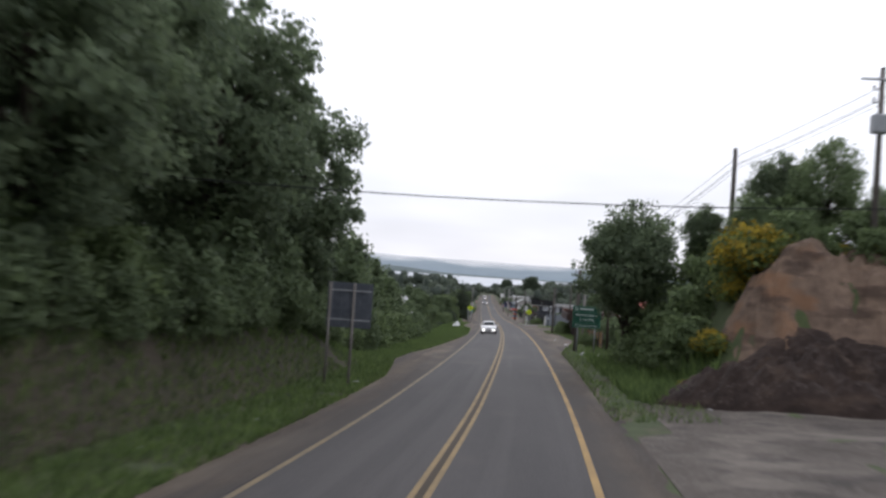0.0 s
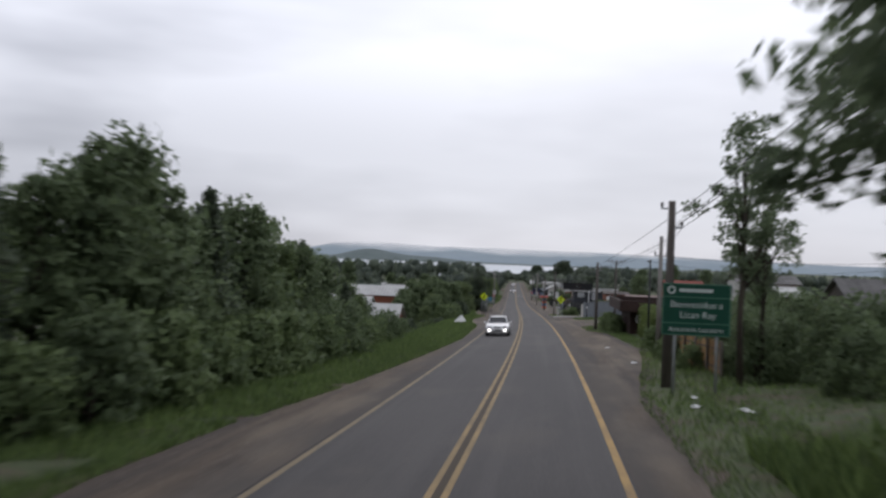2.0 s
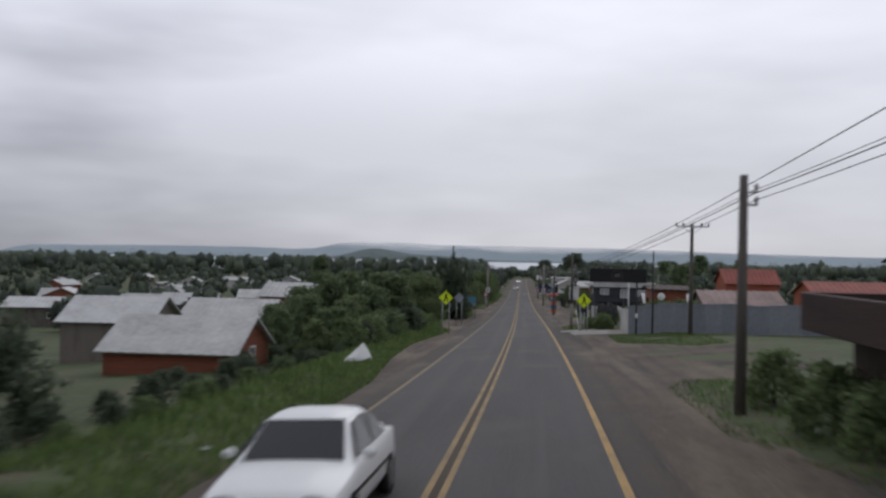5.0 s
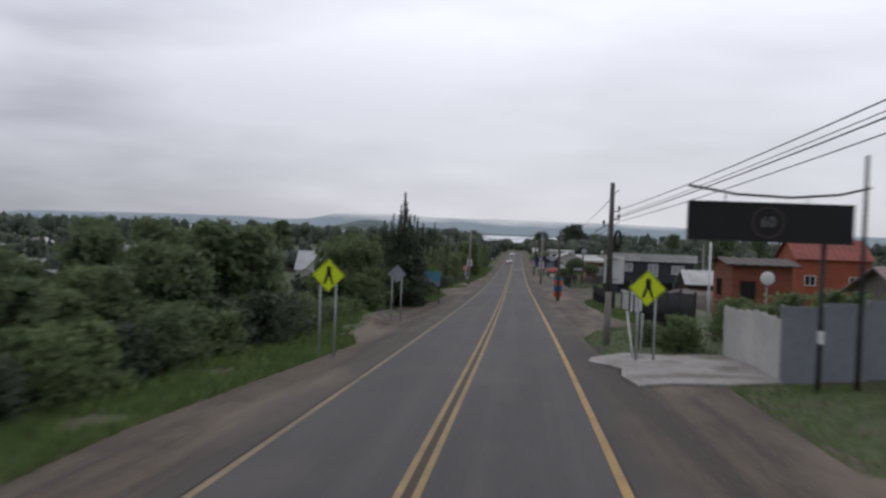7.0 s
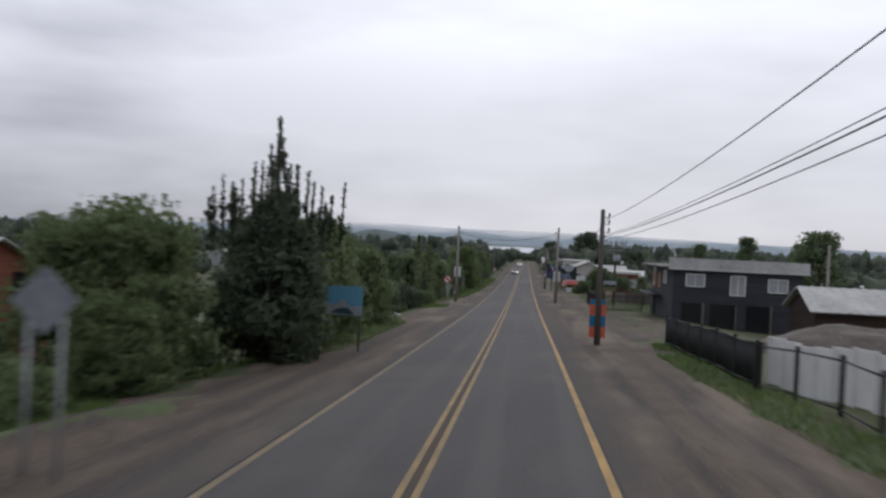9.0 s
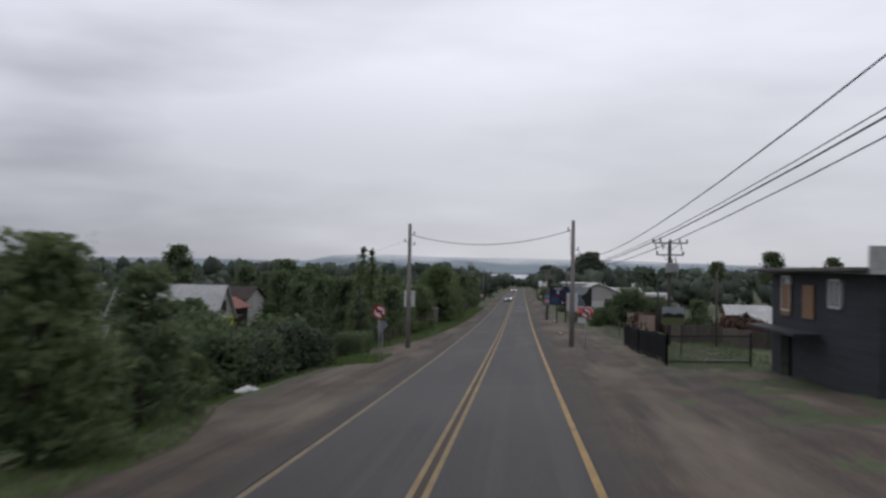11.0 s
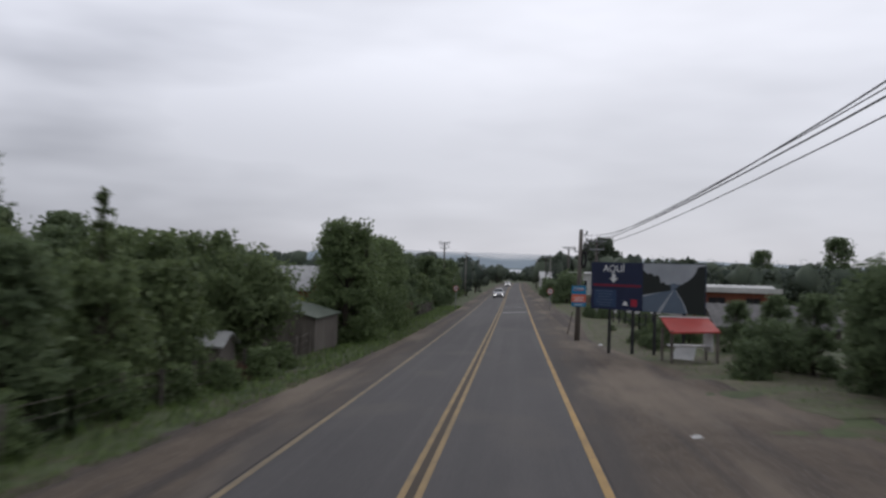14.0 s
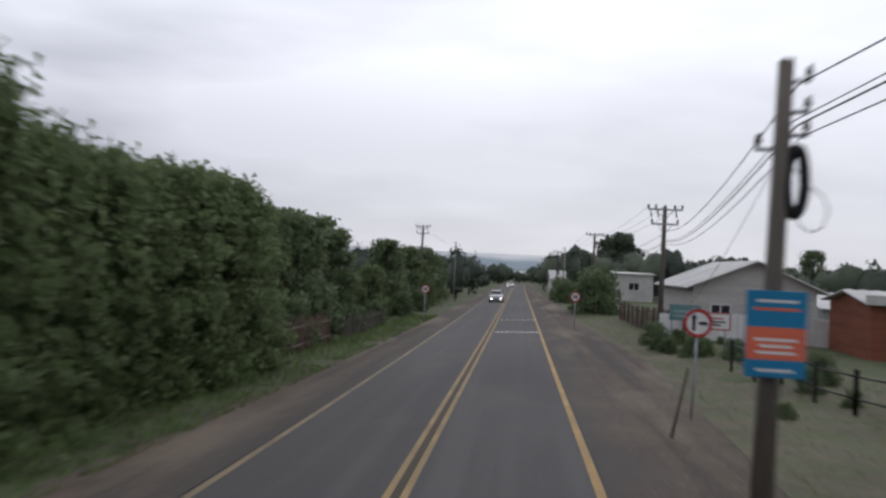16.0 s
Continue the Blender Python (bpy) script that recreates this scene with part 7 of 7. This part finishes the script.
gateway()
bench = thing("garden_bench", "white slatted garden bench under the pavilion roof", "bench", stand(12.2, 92.0, heading(92)))
for k in range(4):
    part("seat_slat", Shape().box((0, -0.18 + 0.12 * k, 0.46), (1.9, 0.09, 0.03), 0, 0.005), sign_white, bench)
for k in range(3):
    part("back_slat", Shape().box((0, 0.3, 0.6 + 0.14 * k), (1.9, 0.03, 0.09), 0, 0.005), sign_white, bench)
for x in (-0.85, 0.85):
    for y, h in ((-0.18, 0.46), (0.3, 0.95)):
        part("leg", Shape().box((x, y, h / 2 - 0.03), (0.06, 0.05, h + 0.06), 0, 0.006), sign_white, bench)


def plank_fence(label, pts, h, mat, gap=0.16, width=0.14, post_every=2.0, name="plank_fence", post_mat=None, jag=0.05):
    """Upright boards on two rails between the points (xr, y)."""
    root = thing(name, label, "fence", stand(*pts[0]))
    base = root.matrix_world.inverted()
    board = Shape().box((0, 0, h / 2), (width, 0.022, h), 0, 0.004).mesh("plank", mat)
    rng = random.Random(len(pts) * 31 + int(pts[0][1]))
    for (x0, y0), (x1, y1) in zip(pts, pts[1:]):
        length = math.hypot(x1 - x0, y1 - y0)
        rz = math.degrees(math.atan2(y1 - y0, x1 - x0))
        n = int(length / gap)
        for i in range(n):
            u = (i + 0.5) / n
            ob = new("plank", board)
            ob.parent = root
            ob.matrix_local = base @ stand(x0 + (x1 - x0) * u, y0 + (y1 - y0) * u, rz + rng.uniform(-1, 1), 0.03 + rng.uniform(-jag, jag), 1, (rng.uniform(-1.5, 1.5), rng.uniform(-1.2, 1.2)))
        m = int(length / post_every)
        for i in range(m + 1):
            u = i / max(m, 1)
            ps = Shape().box((0, 0.06, h / 2 + 0.04), (0.1, 0.1, h + 0.1), 0, 0.01)
            ob = part("post", ps, post_mat or old_timber, root)
            ob.matrix_local = base @ stand(x0 + (x1 - x0) * u, y0 + (y1 - y0) * u, rz)
        for z in (0.25, 0.8):
            a, b = base @ at(x0, y0, h * z), base @ at(x1, y1, h * z)
            part("rail", Shape().rod(a, b, 0.035, 0.035, 4), old_timber, root)
    return root


plank_fence("yellowish board fence behind the verge", [(7.55, 57.0), (7.45, 64.0), (7.6, 70.4)], 1.15, tan_timber, gap=0.15)
plank_fence("weathered reddish board fence by the hedgerow", [(-7.3, 309.0), (-7.3, 315.5), (-7.4, 321.0)], 1.35, faded_red, gap=0.3, width=0.13, jag=0.2)
plank_fence("weathered low paling fence by the gardens", [(-7.1, 322.5), (-7.2, 338.0)], 1.0, old_timber, gap=0.35, width=0.09, jag=0.15)
plank_fence("old red-brown paling fence", [(9.6, 318.0), (9.2, 332.0), (9.0, 344.0)], 1.3, faded_red, gap=0.28, width=0.1, jag=0.15)


def panel_fence(label, pts, h, mat, cap=None, ribs=4):
    root = thing("panel_fence", label, "fence", stand(*pts[0]))
    base = root.matrix_world.inverted()
    for (x0, y0), (x1, y1) in zip(pts, pts[1:]):
        length = math.hypot(x1 - x0, y1 - y0)
        rz = math.degrees(math.atan2(y1 - y0, x1 - x0))
        pitch = -math.degrees(math.atan2(at(x1, y1).z - at(x0, y0).z, length))
        n = max(1, round(length / 1.0))
        for i in range(n):
            u = (i + 0.5) / n
            s = Shape().box((0, 0, h / 2), (length / n - 0.012, 0.04, h), 0, 0.006)
            for k in range(ribs):
                s.box((-length / n / 2 + (k + 0.5) * length / n / ribs, -0.025, h / 2), (0.05, 0.015, h - 0.06))
            ob = part("panel", s, mat, root)
            ob.matrix_local = base @ stand(x0 + (x1 - x0) * u, y0 + (y1 - y0) * u, rz, 0.0, 1.0, (0.0, pitch))
        for i in range(n + 1):
            u = i / n
            ob = part("post", Shape().box((0, 0.05, h / 2), (0.07, 0.07, h + 0.08), 0, 0.008), cap or galv, root)
            ob.matrix_local = base @ stand(x0 + (x1 - x0) * u, y0 + (y1 - y0) * u, rz)
    return root


panel_fence("plain blue-grey sheet fence beside the drive", [(7.9, 138.9), (22.0, 138.2)], 1.95, fence_grey)
panel_fence("off-white sliding gate beside the concrete drive", [(8.15, 146.2), (7.95, 139.0)], 1.62, white_wall, white_wall, 0)
panel_fence("low white wall behind the railings", [(10.0, 163.0), (9.4, 171.5), (8.55, 178.2)], 1.32, sign_white, sign_white, 0)
panel_fence("pinkish rendered wall panel by the yard", [(10.9, 265.6), (12.1, 265.6)], 1.45, pink_wall, pink_wall, 0)
panel_fence("pinkish rendered wall panel at the yard corner", [(11.4, 262.0), (12.65, 262.2)], 1.35, pink_wall, pink_wall, 0)
panel_fence("low white boundary wall across the plots", [(8.4, 322.4), (12.2, 323.2), (18.0, 324.4)], 1.35, sign_white, sign_white, 0)


def rail_fence(label, pts, h, every=2.0, bars=0.0, thick=0.012, rails=(0.12, 0.95), mesh=False, name="rail_fence", gauge=0.026, mat=None):
    """Posts and rails, black steel unless told, with upright bars or a wire mesh between."""
    mat = mat or black_steel
    root = thing(name, label, "fence", stand(*pts[0]))
    base = root.matrix_world.inverted()
    bar = Shape().rod((0, 0, 0.05), (0, 0, h * 0.97), thick, thick, 4).mesh("bar", black_steel)
    wires = Shape()
    for (x0, y0), (x1, y1) in zip(pts, pts[1:]):
        length = math.hypot(x1 - x0, y1 - y0)
        m = max(1, round(length / every))
        for i in range(m + 1):
            u = i / m
            ob = part("post", Shape().box((0, 0, h / 2), (0.085, 0.085, h + 0.12), 0, 0.008), mat, root)
            ob.matrix_local = base @ stand(x0 + (x1 - x0) * u, y0 + (y1 - y0) * u)
        for z in rails:
            for i in range(m):
                u, v = i / m, (i + 1) / m
                part("rail", Shape().rod(base @ at(x0 + (x1 - x0) * u, y0 + (y1 - y0) * u, h * z), base @ at(x0 + (x1 - x0) * v, y0 + (y1 - y0) * v, h * z), gauge, gauge, 5), mat, root)
        if bars:
            n = int(length / bars)
            for i in range(n):
                u = (i + 0.5) / n
                ob = new("bar", bar)
                ob.parent = root
                ob.matrix_local = base @ stand(x0 + (x1 - x0) * u, y0 + (y1 - y0) * u)
        if mesh:
            n = int(length / 0.09)
            for i in range(n):
                u = i / n
                a, b = at(x0 + (x1 - x0) * u, y0 + (y1 - y0) * u, 0.05), at(x0 + (x1 - x0) * u, y0 + (y1 - y0) * u, h * 0.95)
                wires.rod(base @ a, base @ b, 0.011, 0.011, 3, False)
            for k in range(10):
                wires.rod(base @ at(x0, y0, h * (0.05 + 0.1 * k)), base @ at(x1, y1, h * (0.05 + 0.1 * k)), 0.008, 0.008, 3, False)
    if mesh:
        tagged(part("wire_mesh", wires, black_steel, root), "dark welded mesh", "", "", "stuff")
    return root


rail_fence("black steel post and rail fence above the verge", [(7.75, 162.4), (8.15, 165.0), (8.25, 171.7), (7.85, 176.6)], 1.25)
rail_fence("dense dark slatted fence along the plot", [(7.8, 176.8), (7.75, 191.5)], 1.3, bars=0.075, every=2.4)
rail_fence("dark slatted yard gate", [(8.6, 153.5), (7.8, 162.2)], 1.8, bars=0.062, thick=0.024, every=2.2, name="yard_gate")
gate_post = thing("gate_post", "dark stained timber gate post with two hinges", "post", stand(9.0, 82.1, heading(82)))
part("shaft", Shape().box((0, 0, 0.75), (0.26, 0.26, 1.7), 0, 0.015), dark_timber, gate_post)
for z in (0.5, 1.15):
    part("hinge", Shape().box((0.0, -0.14, z), (0.2, 0.03, 0.06), 0, 0.006), galv, gate_post)
kerb_edge = thing("garden_kerb", "low pale concrete kerb along the lawn", "kerb", stand(8.7, 79.4, heading(79) - 14))
part("block", Shape().box((0, 0, 0.04), (0.14, 3.6, 0.24), 0, 0.02), concrete, kerb_edge)
rail_fence("black welded-mesh fence around the field", [(8.05, 243.4), (7.9, 236.0), (8.1, 228.4), (11.4, 227.2)], 1.35, mesh=True, every=2.5)
panel_fence("olive-grey board wall closing the field", [(11.6, 249.8), (14.5, 250.2), (26.0, 251.0)], 1.15, old_timber, old_timber)
rail_fence("thin wire fence on grey posts along the garden verge", [(-7.9, 250.0), (-7.6, 262.0), (-7.6, 283.0)], 1.0, every=2.4, rails=(0.35, 0.65, 0.95), gauge=0.006, mat=old_timber, name="wire_fence")
rail_fence("old grey post and rail fence by the lay-by", [(9.2, 256.5), (9.7, 252.5), (9.95, 248.0)], 1.05, every=1.6, rails=(0.92,), gauge=0.022, mat=old_timber, name="timber_fence")
rail_fence("thin garden fence behind the billboard", [(9.5, 291.5), (9.2, 300.0), (8.6, 309.0)], 1.0, every=2.2, rails=(0.4, 0.9))


def notice_board():
    root = thing("notice_board", "white notice board with a red border by the old fence", "sign", stand(9.7, 317.4, heading(317.4)))
    z = 1.75 - rise(9.7, 317.4)
    posts_for(root, (-0.6, 0.6), -0.25, z, 0.05)
    part("panel", Shape().box((0, 0, z), (1.6, 0.03, 0.74), 0, 0.006), sign_white, root)
    for x, zz, w, h in ((0, z + 0.34, 1.6, 0.05), (0, z - 0.34, 1.6, 0.05), (-0.775, z, 0.05, 0.63), (0.775, z, 0.05, 0.63)):
        part("border", Shape().box((x, -0.02, zz), (w, 0.012, h)), sign_red, root, "red painted border")
    for k, w in ((0.12, 1.0), (-0.02, 1.2), (-0.15, 0.8)):
        part("bar", Shape().box((0, -0.02, z + k), (w, 0.01, 0.06)), sign_red if k > 0 else sign_black, root, "plain lettering bar")


notice_board()


def shelter():
    g = rise(8.1, 278.6)
    root = thing("stall", "open roadside stall with a red sheet roof", "stall", stand(8.1, 278.6, heading(278.6) + 6))
    part("awning", Shape().add([(-0.95, -0.75, 1.48 - g), (0.9, -0.75, 1.55 - g), (0.9, 0.7, 1.97 - g), (-0.95, 0.7, 1.95 - g), (-0.95, -0.75, 1.54 - g), (0.9, -0.75, 1.61 - g), (0.9, 0.7, 2.03 - g), (-0.95, 0.7, 2.01 - g)], [(3, 2, 1, 0), (4, 5, 6, 7), (0, 1, 5, 4), (1, 2, 6, 5), (2, 3, 7, 6), (3, 0, 4, 7)]), awning_red, root, "sloping red sheet roof")
    part("ridge_strip", Shape().box((-0.02, 0.7, 2.04 - g), (1.95, 0.1, 0.05)), sign_white, root)
    for x in (-0.88, 0.83):
        for y in (-0.68, 0.62):
            part("post", Shape().box((x, y, (1.5 - g) / 2), (0.09, 0.09, 1.7 - g), 0, 0.008), old_timber, root)
    part("counter", Shape().box((0.0, 0.2, 0.62), (1.5, 0.5, 0.06), 0, 0.01), sign_white, root, "white counter top")
    part("cloth", Shape().add([(-0.6, -0.2, 0.6), (0.2, -0.2, 0.62), (0.05, -0.32, 0.12), (-0.75, -0.36, 0.18), (-0.6, -0.17, 0.6), (0.2, -0.17, 0.62), (0.05, -0.29, 0.12), (-0.75, -0.33, 0.18)], [(0, 1, 2, 3), (7, 6, 5, 4), (0, 4, 5, 1), (1, 5, 6, 2), (2, 6, 7, 3), (3, 7, 4, 0)]), sign_white, root, "hanging white cloth")
    part("panel", Shape().box((0.74, 0.1, 0.8), (0.05, 1.0, 0.7)), sign_white, root)


shelter()


def street_name(xr, y, z):
    g = rise(xr, y)
    root = thing("street_name_board", "faded teal board with unreadable lettering", "sign", stand(xr, y, heading(y)))
    part("panel", Shape().box((0, 0, z - g), (1.35, 0.03, 0.7), 0, 0.006), plain("faded_teal", (0.10, 0.19, 0.19)), root)
    for k in (-0.15, 0.05):
        part("print_bar", Shape().box((0, -0.02, z - g + k), (1.0, 0.006, 0.09)), plain("faded_print", (0.22, 0.30, 0.29)) if k < 0 else MATS["faded_print"], root)
    posts_for(root, (-0.55, 0.55), -0.2, z - g + 0.3, 0.05, 0.035)


street_name(8.9, 319.0, 2.0)
board = thing("notice_board", "small white notice with a red stripe on the fence", "notice", stand(10.2, 323.0, 0))
part("panel", Shape().box((0, 0, 1.0), (0.7, 0.03, 0.6), 0, 0.006), sign_white, board)
part("print_bar", Shape().box((0, -0.02, 1.1), (0.6, 0.006, 0.12)), sign_red, board)
posts_for(board, (-0.25, 0.25), -0.2, 1.2, 0.04, 0.025, old_timber)
tilted = part("leaning_post", Shape().rod((0.25, 0, -0.3), (-0.05, 0, 1.55), 0.032, 0.032, 8), sign_white)
tilted.matrix_world = stand(4.75, 144.2)
tagged(tilted, "white-painted leaning marker post", "post")
for xr, y in ((5.1, 144.9), (5.35, 145.6)):
    mk = part("marker_post", Shape().rod((0, 0, -0.3), (0.03, 0, 1.4), 0.035, 0.035, 8), galv)
    mk.matrix_world = stand(xr, y)
    tagged(mk, "thin pale metal marker post", "post", "marker posts")
dish = thing("satellite_dish", "pale round satellite dish on a thin mast", "satellite dish", stand(13.2, 159.7, 0))
part("dish", Shape().blob((0, 0, 2.4), (0.34, 0.09, 0.34), 14, 8), sign_white, dish)
posts_for(dish, (0.0,), -0.2, 2.35, 0.1, 0.03)
white_mast = part("white_mast", Shape().rod((0, 0, -0.3), (0, 0, 4.1), 0.06, 0.05, 8), sign_white)
white_mast.matrix_world = stand(10.1, 158.0)
tagged(white_mast, "slim white pole beside the red house", "pole")
tarp = Shape()
rim = [(-0.75, 0.15, 0.02), (-0.3, -0.1, 0.05), (0.2, -0.2, 0.12), (0.62, -0.1, 0.3), (0.4, 0.2, 0.62), (0.14, 0.42, 0.86), (-0.2, 0.4, 0.55), (-0.5, 0.3, 0.25)]
n = len(rim)
tarp.add([(0.0, 0.02, 0.4)] + rim + [(x * 0.97, y + 0.05, z - 0.03) for x, y, z in rim] + [(0.02, 0.2, 0.3)], [(0, 1 + i, 1 + (i + 1) % n) for i in range(n)] + [(1 + i, 1 + n + i, 1 + n + (i + 1) % n, 1 + (i + 1) % n) for i in range(n)] + [(1 + 2 * n, 1 + n + (i + 1) % n, 1 + n + i) for i in range(n)])
tarp.rod((0.14, 0.45, -0.1), (0.14, 0.45, 0.85), 0.03, 0.03, 6).rod((0.6, -0.05, -0.1), (0.6, -0.05, 0.32), 0.03, 0.03, 6)
tent = part("white_tarp", tarp, white_litter)
tent.matrix_world = stand(-6.4, 118.0)
tagged(tent, "white tarpaulin stretched over sticks on the verge", "tarpaulin")
for xr, y, s in ((-5.3, 13.0, 0.12), (-6.1, 8.2, 0.1), (-5.0, 24.6, 0.2), (-5.0, 96, 0.14), (5.0, 74.5, 0.14), (5.7, 51.5, 0.15), (5.4, 49.5, 0.18), (6.5, 48.8, 0.25), (5.3, 64.0, 0.18), (-6.2, 121.5, 0.2), (-8.6, 221.0, 0.55), (7.2, 18.4, 0.12), (5.0, 262.0, 0.12), (5.6, 287.2, 0.16)):
    lit = part("litter", Shape().add([(-s, -s * 0.5, 0.01), (s, -s * 0.6, 0.03), (s * 0.8, s * 0.5, 0.05), (-s * 0.7, s * 0.6, 0.02), (0, 0, s * 0.45)], [(0, 1, 4), (1, 2, 4), (2, 3, 4), (3, 0, 4), (3, 2, 1, 0)]), white_litter)
    lit.matrix_world = stand(xr, y, xr * 77, 0.02)
    tagged(lit, "crumpled white scrap of litter on the verge", "litter", "litter")
meter = thing("meter_box", "small white meter box on a short post", "meter box", stand(-5.95, 247.6, 0))
part("box", Shape().box((0, 0, 1.0), (0.2, 0.15, 0.35), 0, 0.01), sign_white, meter)
posts_for(meter, (0,), -0.2, 0.9, 0.0, 0.05, old_timber)
copy_thing(meter, stand(-8.6, 246.4, 0))


# ---- cars ----
def car(label, paint, m, lit=True):
    """A rounded saloon of the nineties; local -y is forwards."""
    root = thing("car", label, "car", m, "cars")
    # along the car: half width, belt height, roof height, roof half width
    stations = ((-2.16, 0.66, 0.54, 0.60, 0.50), (-2.10, 0.77, 0.62, 0.68, 0.60), (-1.90, 0.815, 0.68, 0.755, 0.66), (-1.45, 0.84, 0.75, 0.82, 0.70), (-0.98, 0.85, 0.82, 0.89, 0.72), (-0.62, 0.85, 0.86, 1.13, 0.64),
                (-0.28, 0.85, 0.88, 1.335, 0.575), (0.1, 0.85, 0.89, 1.40, 0.565), (0.7, 0.85, 0.90, 1.385, 0.56), (1.0, 0.85, 0.905, 1.27, 0.575), (1.42, 0.84, 0.91, 0.99, 0.70), (1.9, 0.815, 0.87, 0.955, 0.66), (2.1, 0.77, 0.78, 0.88, 0.60), (2.17, 0.68, 0.6, 0.7, 0.52))
    rows = []
    for y, w, zb, zr, wr in stations:
        half = [(w * 0.9, 0.24), (w * 0.985, 0.36), (w, 0.56), (w * 0.985, zb), (w * 0.94, zb + 0.035), (wr, zr - 0.045), (wr * 0.86, zr - 0.008), (wr * 0.45, zr + 0.008)]
        half = [(x, max(z, 0.24)) for x, z in half]
        rows.append([(x, y, z) for x, z in half] + [(-x, y, z) for x, z in reversed(half)])
    n = len(rows[0])
    vs = [p for r in rows for p in r]
    fs = [(i * n + k, i * n + (k + 1) % n, (i + 1) * n + (k + 1) % n, (i + 1) * n + k) for i in range(len(rows) - 1) for k in range(n)]
    fs += [tuple(reversed(range(n))), tuple((len(rows) - 1) * n + k for k in range(n))]
    fs = [tuple(reversed(f)) for f in fs]
    part("body", Shape().add(vs, fs, True), paint, root)

    def glass(name, corners, out):
        """A thin pane standing a little proud of the body."""
        lift = Vector(out)
        a = [Vector(p) + lift for p in corners]
        k = len(a)
        part(name, Shape().add(a + [p - lift * 2 for p in a], [tuple(range(k)), tuple(reversed(range(k, 2 * k)))] + [(i, k + i, k + (i + 1) % k, (i + 1) % k) for i in range(k)]), window_dark, root)

    glass("windscreen", [(-0.66, -0.95, 0.915), (0.66, -0.95, 0.915), (0.53, -0.31, 1.325), (-0.53, -0.31, 1.325)], (0, -0.008, 0.012))
    glass("rear_window", [(0.64, 1.38, 1.01), (-0.64, 1.38, 1.01), (-0.53, 0.80, 1.365), (0.53, 0.80, 1.365)], (0, 0.008, 0.012))
    for s in (-1, 1):
        glass("side_window", [(s * 0.80, -0.80, 0.935), (s * 0.80, 0.22, 0.945), (s * 0.60, 0.22, 1.325), (s * 0.61, -0.26, 1.285)], (s * 0.014, 0, 0.004))
        glass("side_window", [(s * 0.80, 0.30, 0.945), (s * 0.795, 1.16, 0.955), (s * 0.615, 0.86, 1.27), (s * 0.60, 0.30, 1.325)], (s * 0.014, 0, 0.004))
        part("mirror", Shape().blob((s * 0.93, -0.70, 0.96), (0.10, 0.06, 0.07)), paint, root)
        part("door_handle", Shape().box((s * 0.85, 0.08, 0.80), (0.03, 0.16, 0.03), 0, 0.006), black_steel, root)
        part("side_strip", Shape().box((s * 0.848, 0.0, 0.56), (0.025, 2.3, 0.06), 0, 0.006), black_steel, root, "black rubbing strip")
        for y in (-1.32, 1.30):
            wheel = new("wheel")
            wheel.parent = root
            wheel.location = (s * 0.76, y, 0.3)
            part("tyre", Shape().rod((-0.1, 0, 0), (0.1, 0, 0), 0.3, 0.3, 20), tyre_black, wheel)
            part("rim", Shape().rod((-0.108, 0, 0), (0.108, 0, 0), 0.19, 0.19, 14), chrome, wheel)
        part("headlight", Shape().blob((s * 0.53, -2.08, 0.645), (0.20, 0.08, 0.07)), chrome, root)
        part("fog_lamp", Shape().blob((s * 0.56, -2.19, 0.43), (0.085, 0.05, 0.07)), headlamp if lit else chrome, root, "lit front lamp")
        part("tail_lamp", Shape().box((s * 0.6, 2.12, 0.74), (0.26, 0.08, 0.13), 0, 0.02), sign_red, root, "red tail lamp")
    part("bumper", Shape().box((0, -2.12, 0.44), (1.36, 0.14, 0.2), 0, 0.05), paint, root)
    part("rear_bumper", Shape().box((0, 2.13, 0.46), (1.36, 0.14, 0.2), 0, 0.05), paint, root)
    part("grille", Shape().box((0, -2.135, 0.63), (0.5, 0.06, 0.09), 0, 0.02), MATS["dark_grille"] if "dark_grille" in MATS else plain("dark_grille", (0.03, 0.03, 0.032)), root)
    part("air_intake", Shape().box((0, -2.17, 0.38), (0.7, 0.05, 0.09), 0, 0.02), black_steel, root)
    part("number_plate", Shape().box((0, -2.195, 0.47), (0.36, 0.015, 0.1)), MATS["plate_grey"] if "plate_grey" in MATS else plain("plate_grey", (0.4, 0.4, 0.39)), root)
    part("underside", Shape().box((0, 0, 0.26), (1.45, 3.9, 0.14)), tyre_black, root)
    return root


def road_pose(xr, y, rz=0.0):
    p = at(xr, y, 0.005)
    slope = math.degrees(math.atan2(along(ROAD_Z, y + 2) - along(ROAD_Z, y - 2), 4.0))
    return pose(p.x, p.y, p.z, slope, -math.degrees(math.atan(CROSS)), heading(y) + rz)


car("white saloon car with lit front lamps on the road", car_white, road_pose(-1.52, 91.0))
car("silver saloon car with lit front lamps on the road", car_silver, road_pose(-1.05, 386.0))
car("pale saloon car with lit front lamps far down the road", car_white, road_pose(-1.1, 520.0))
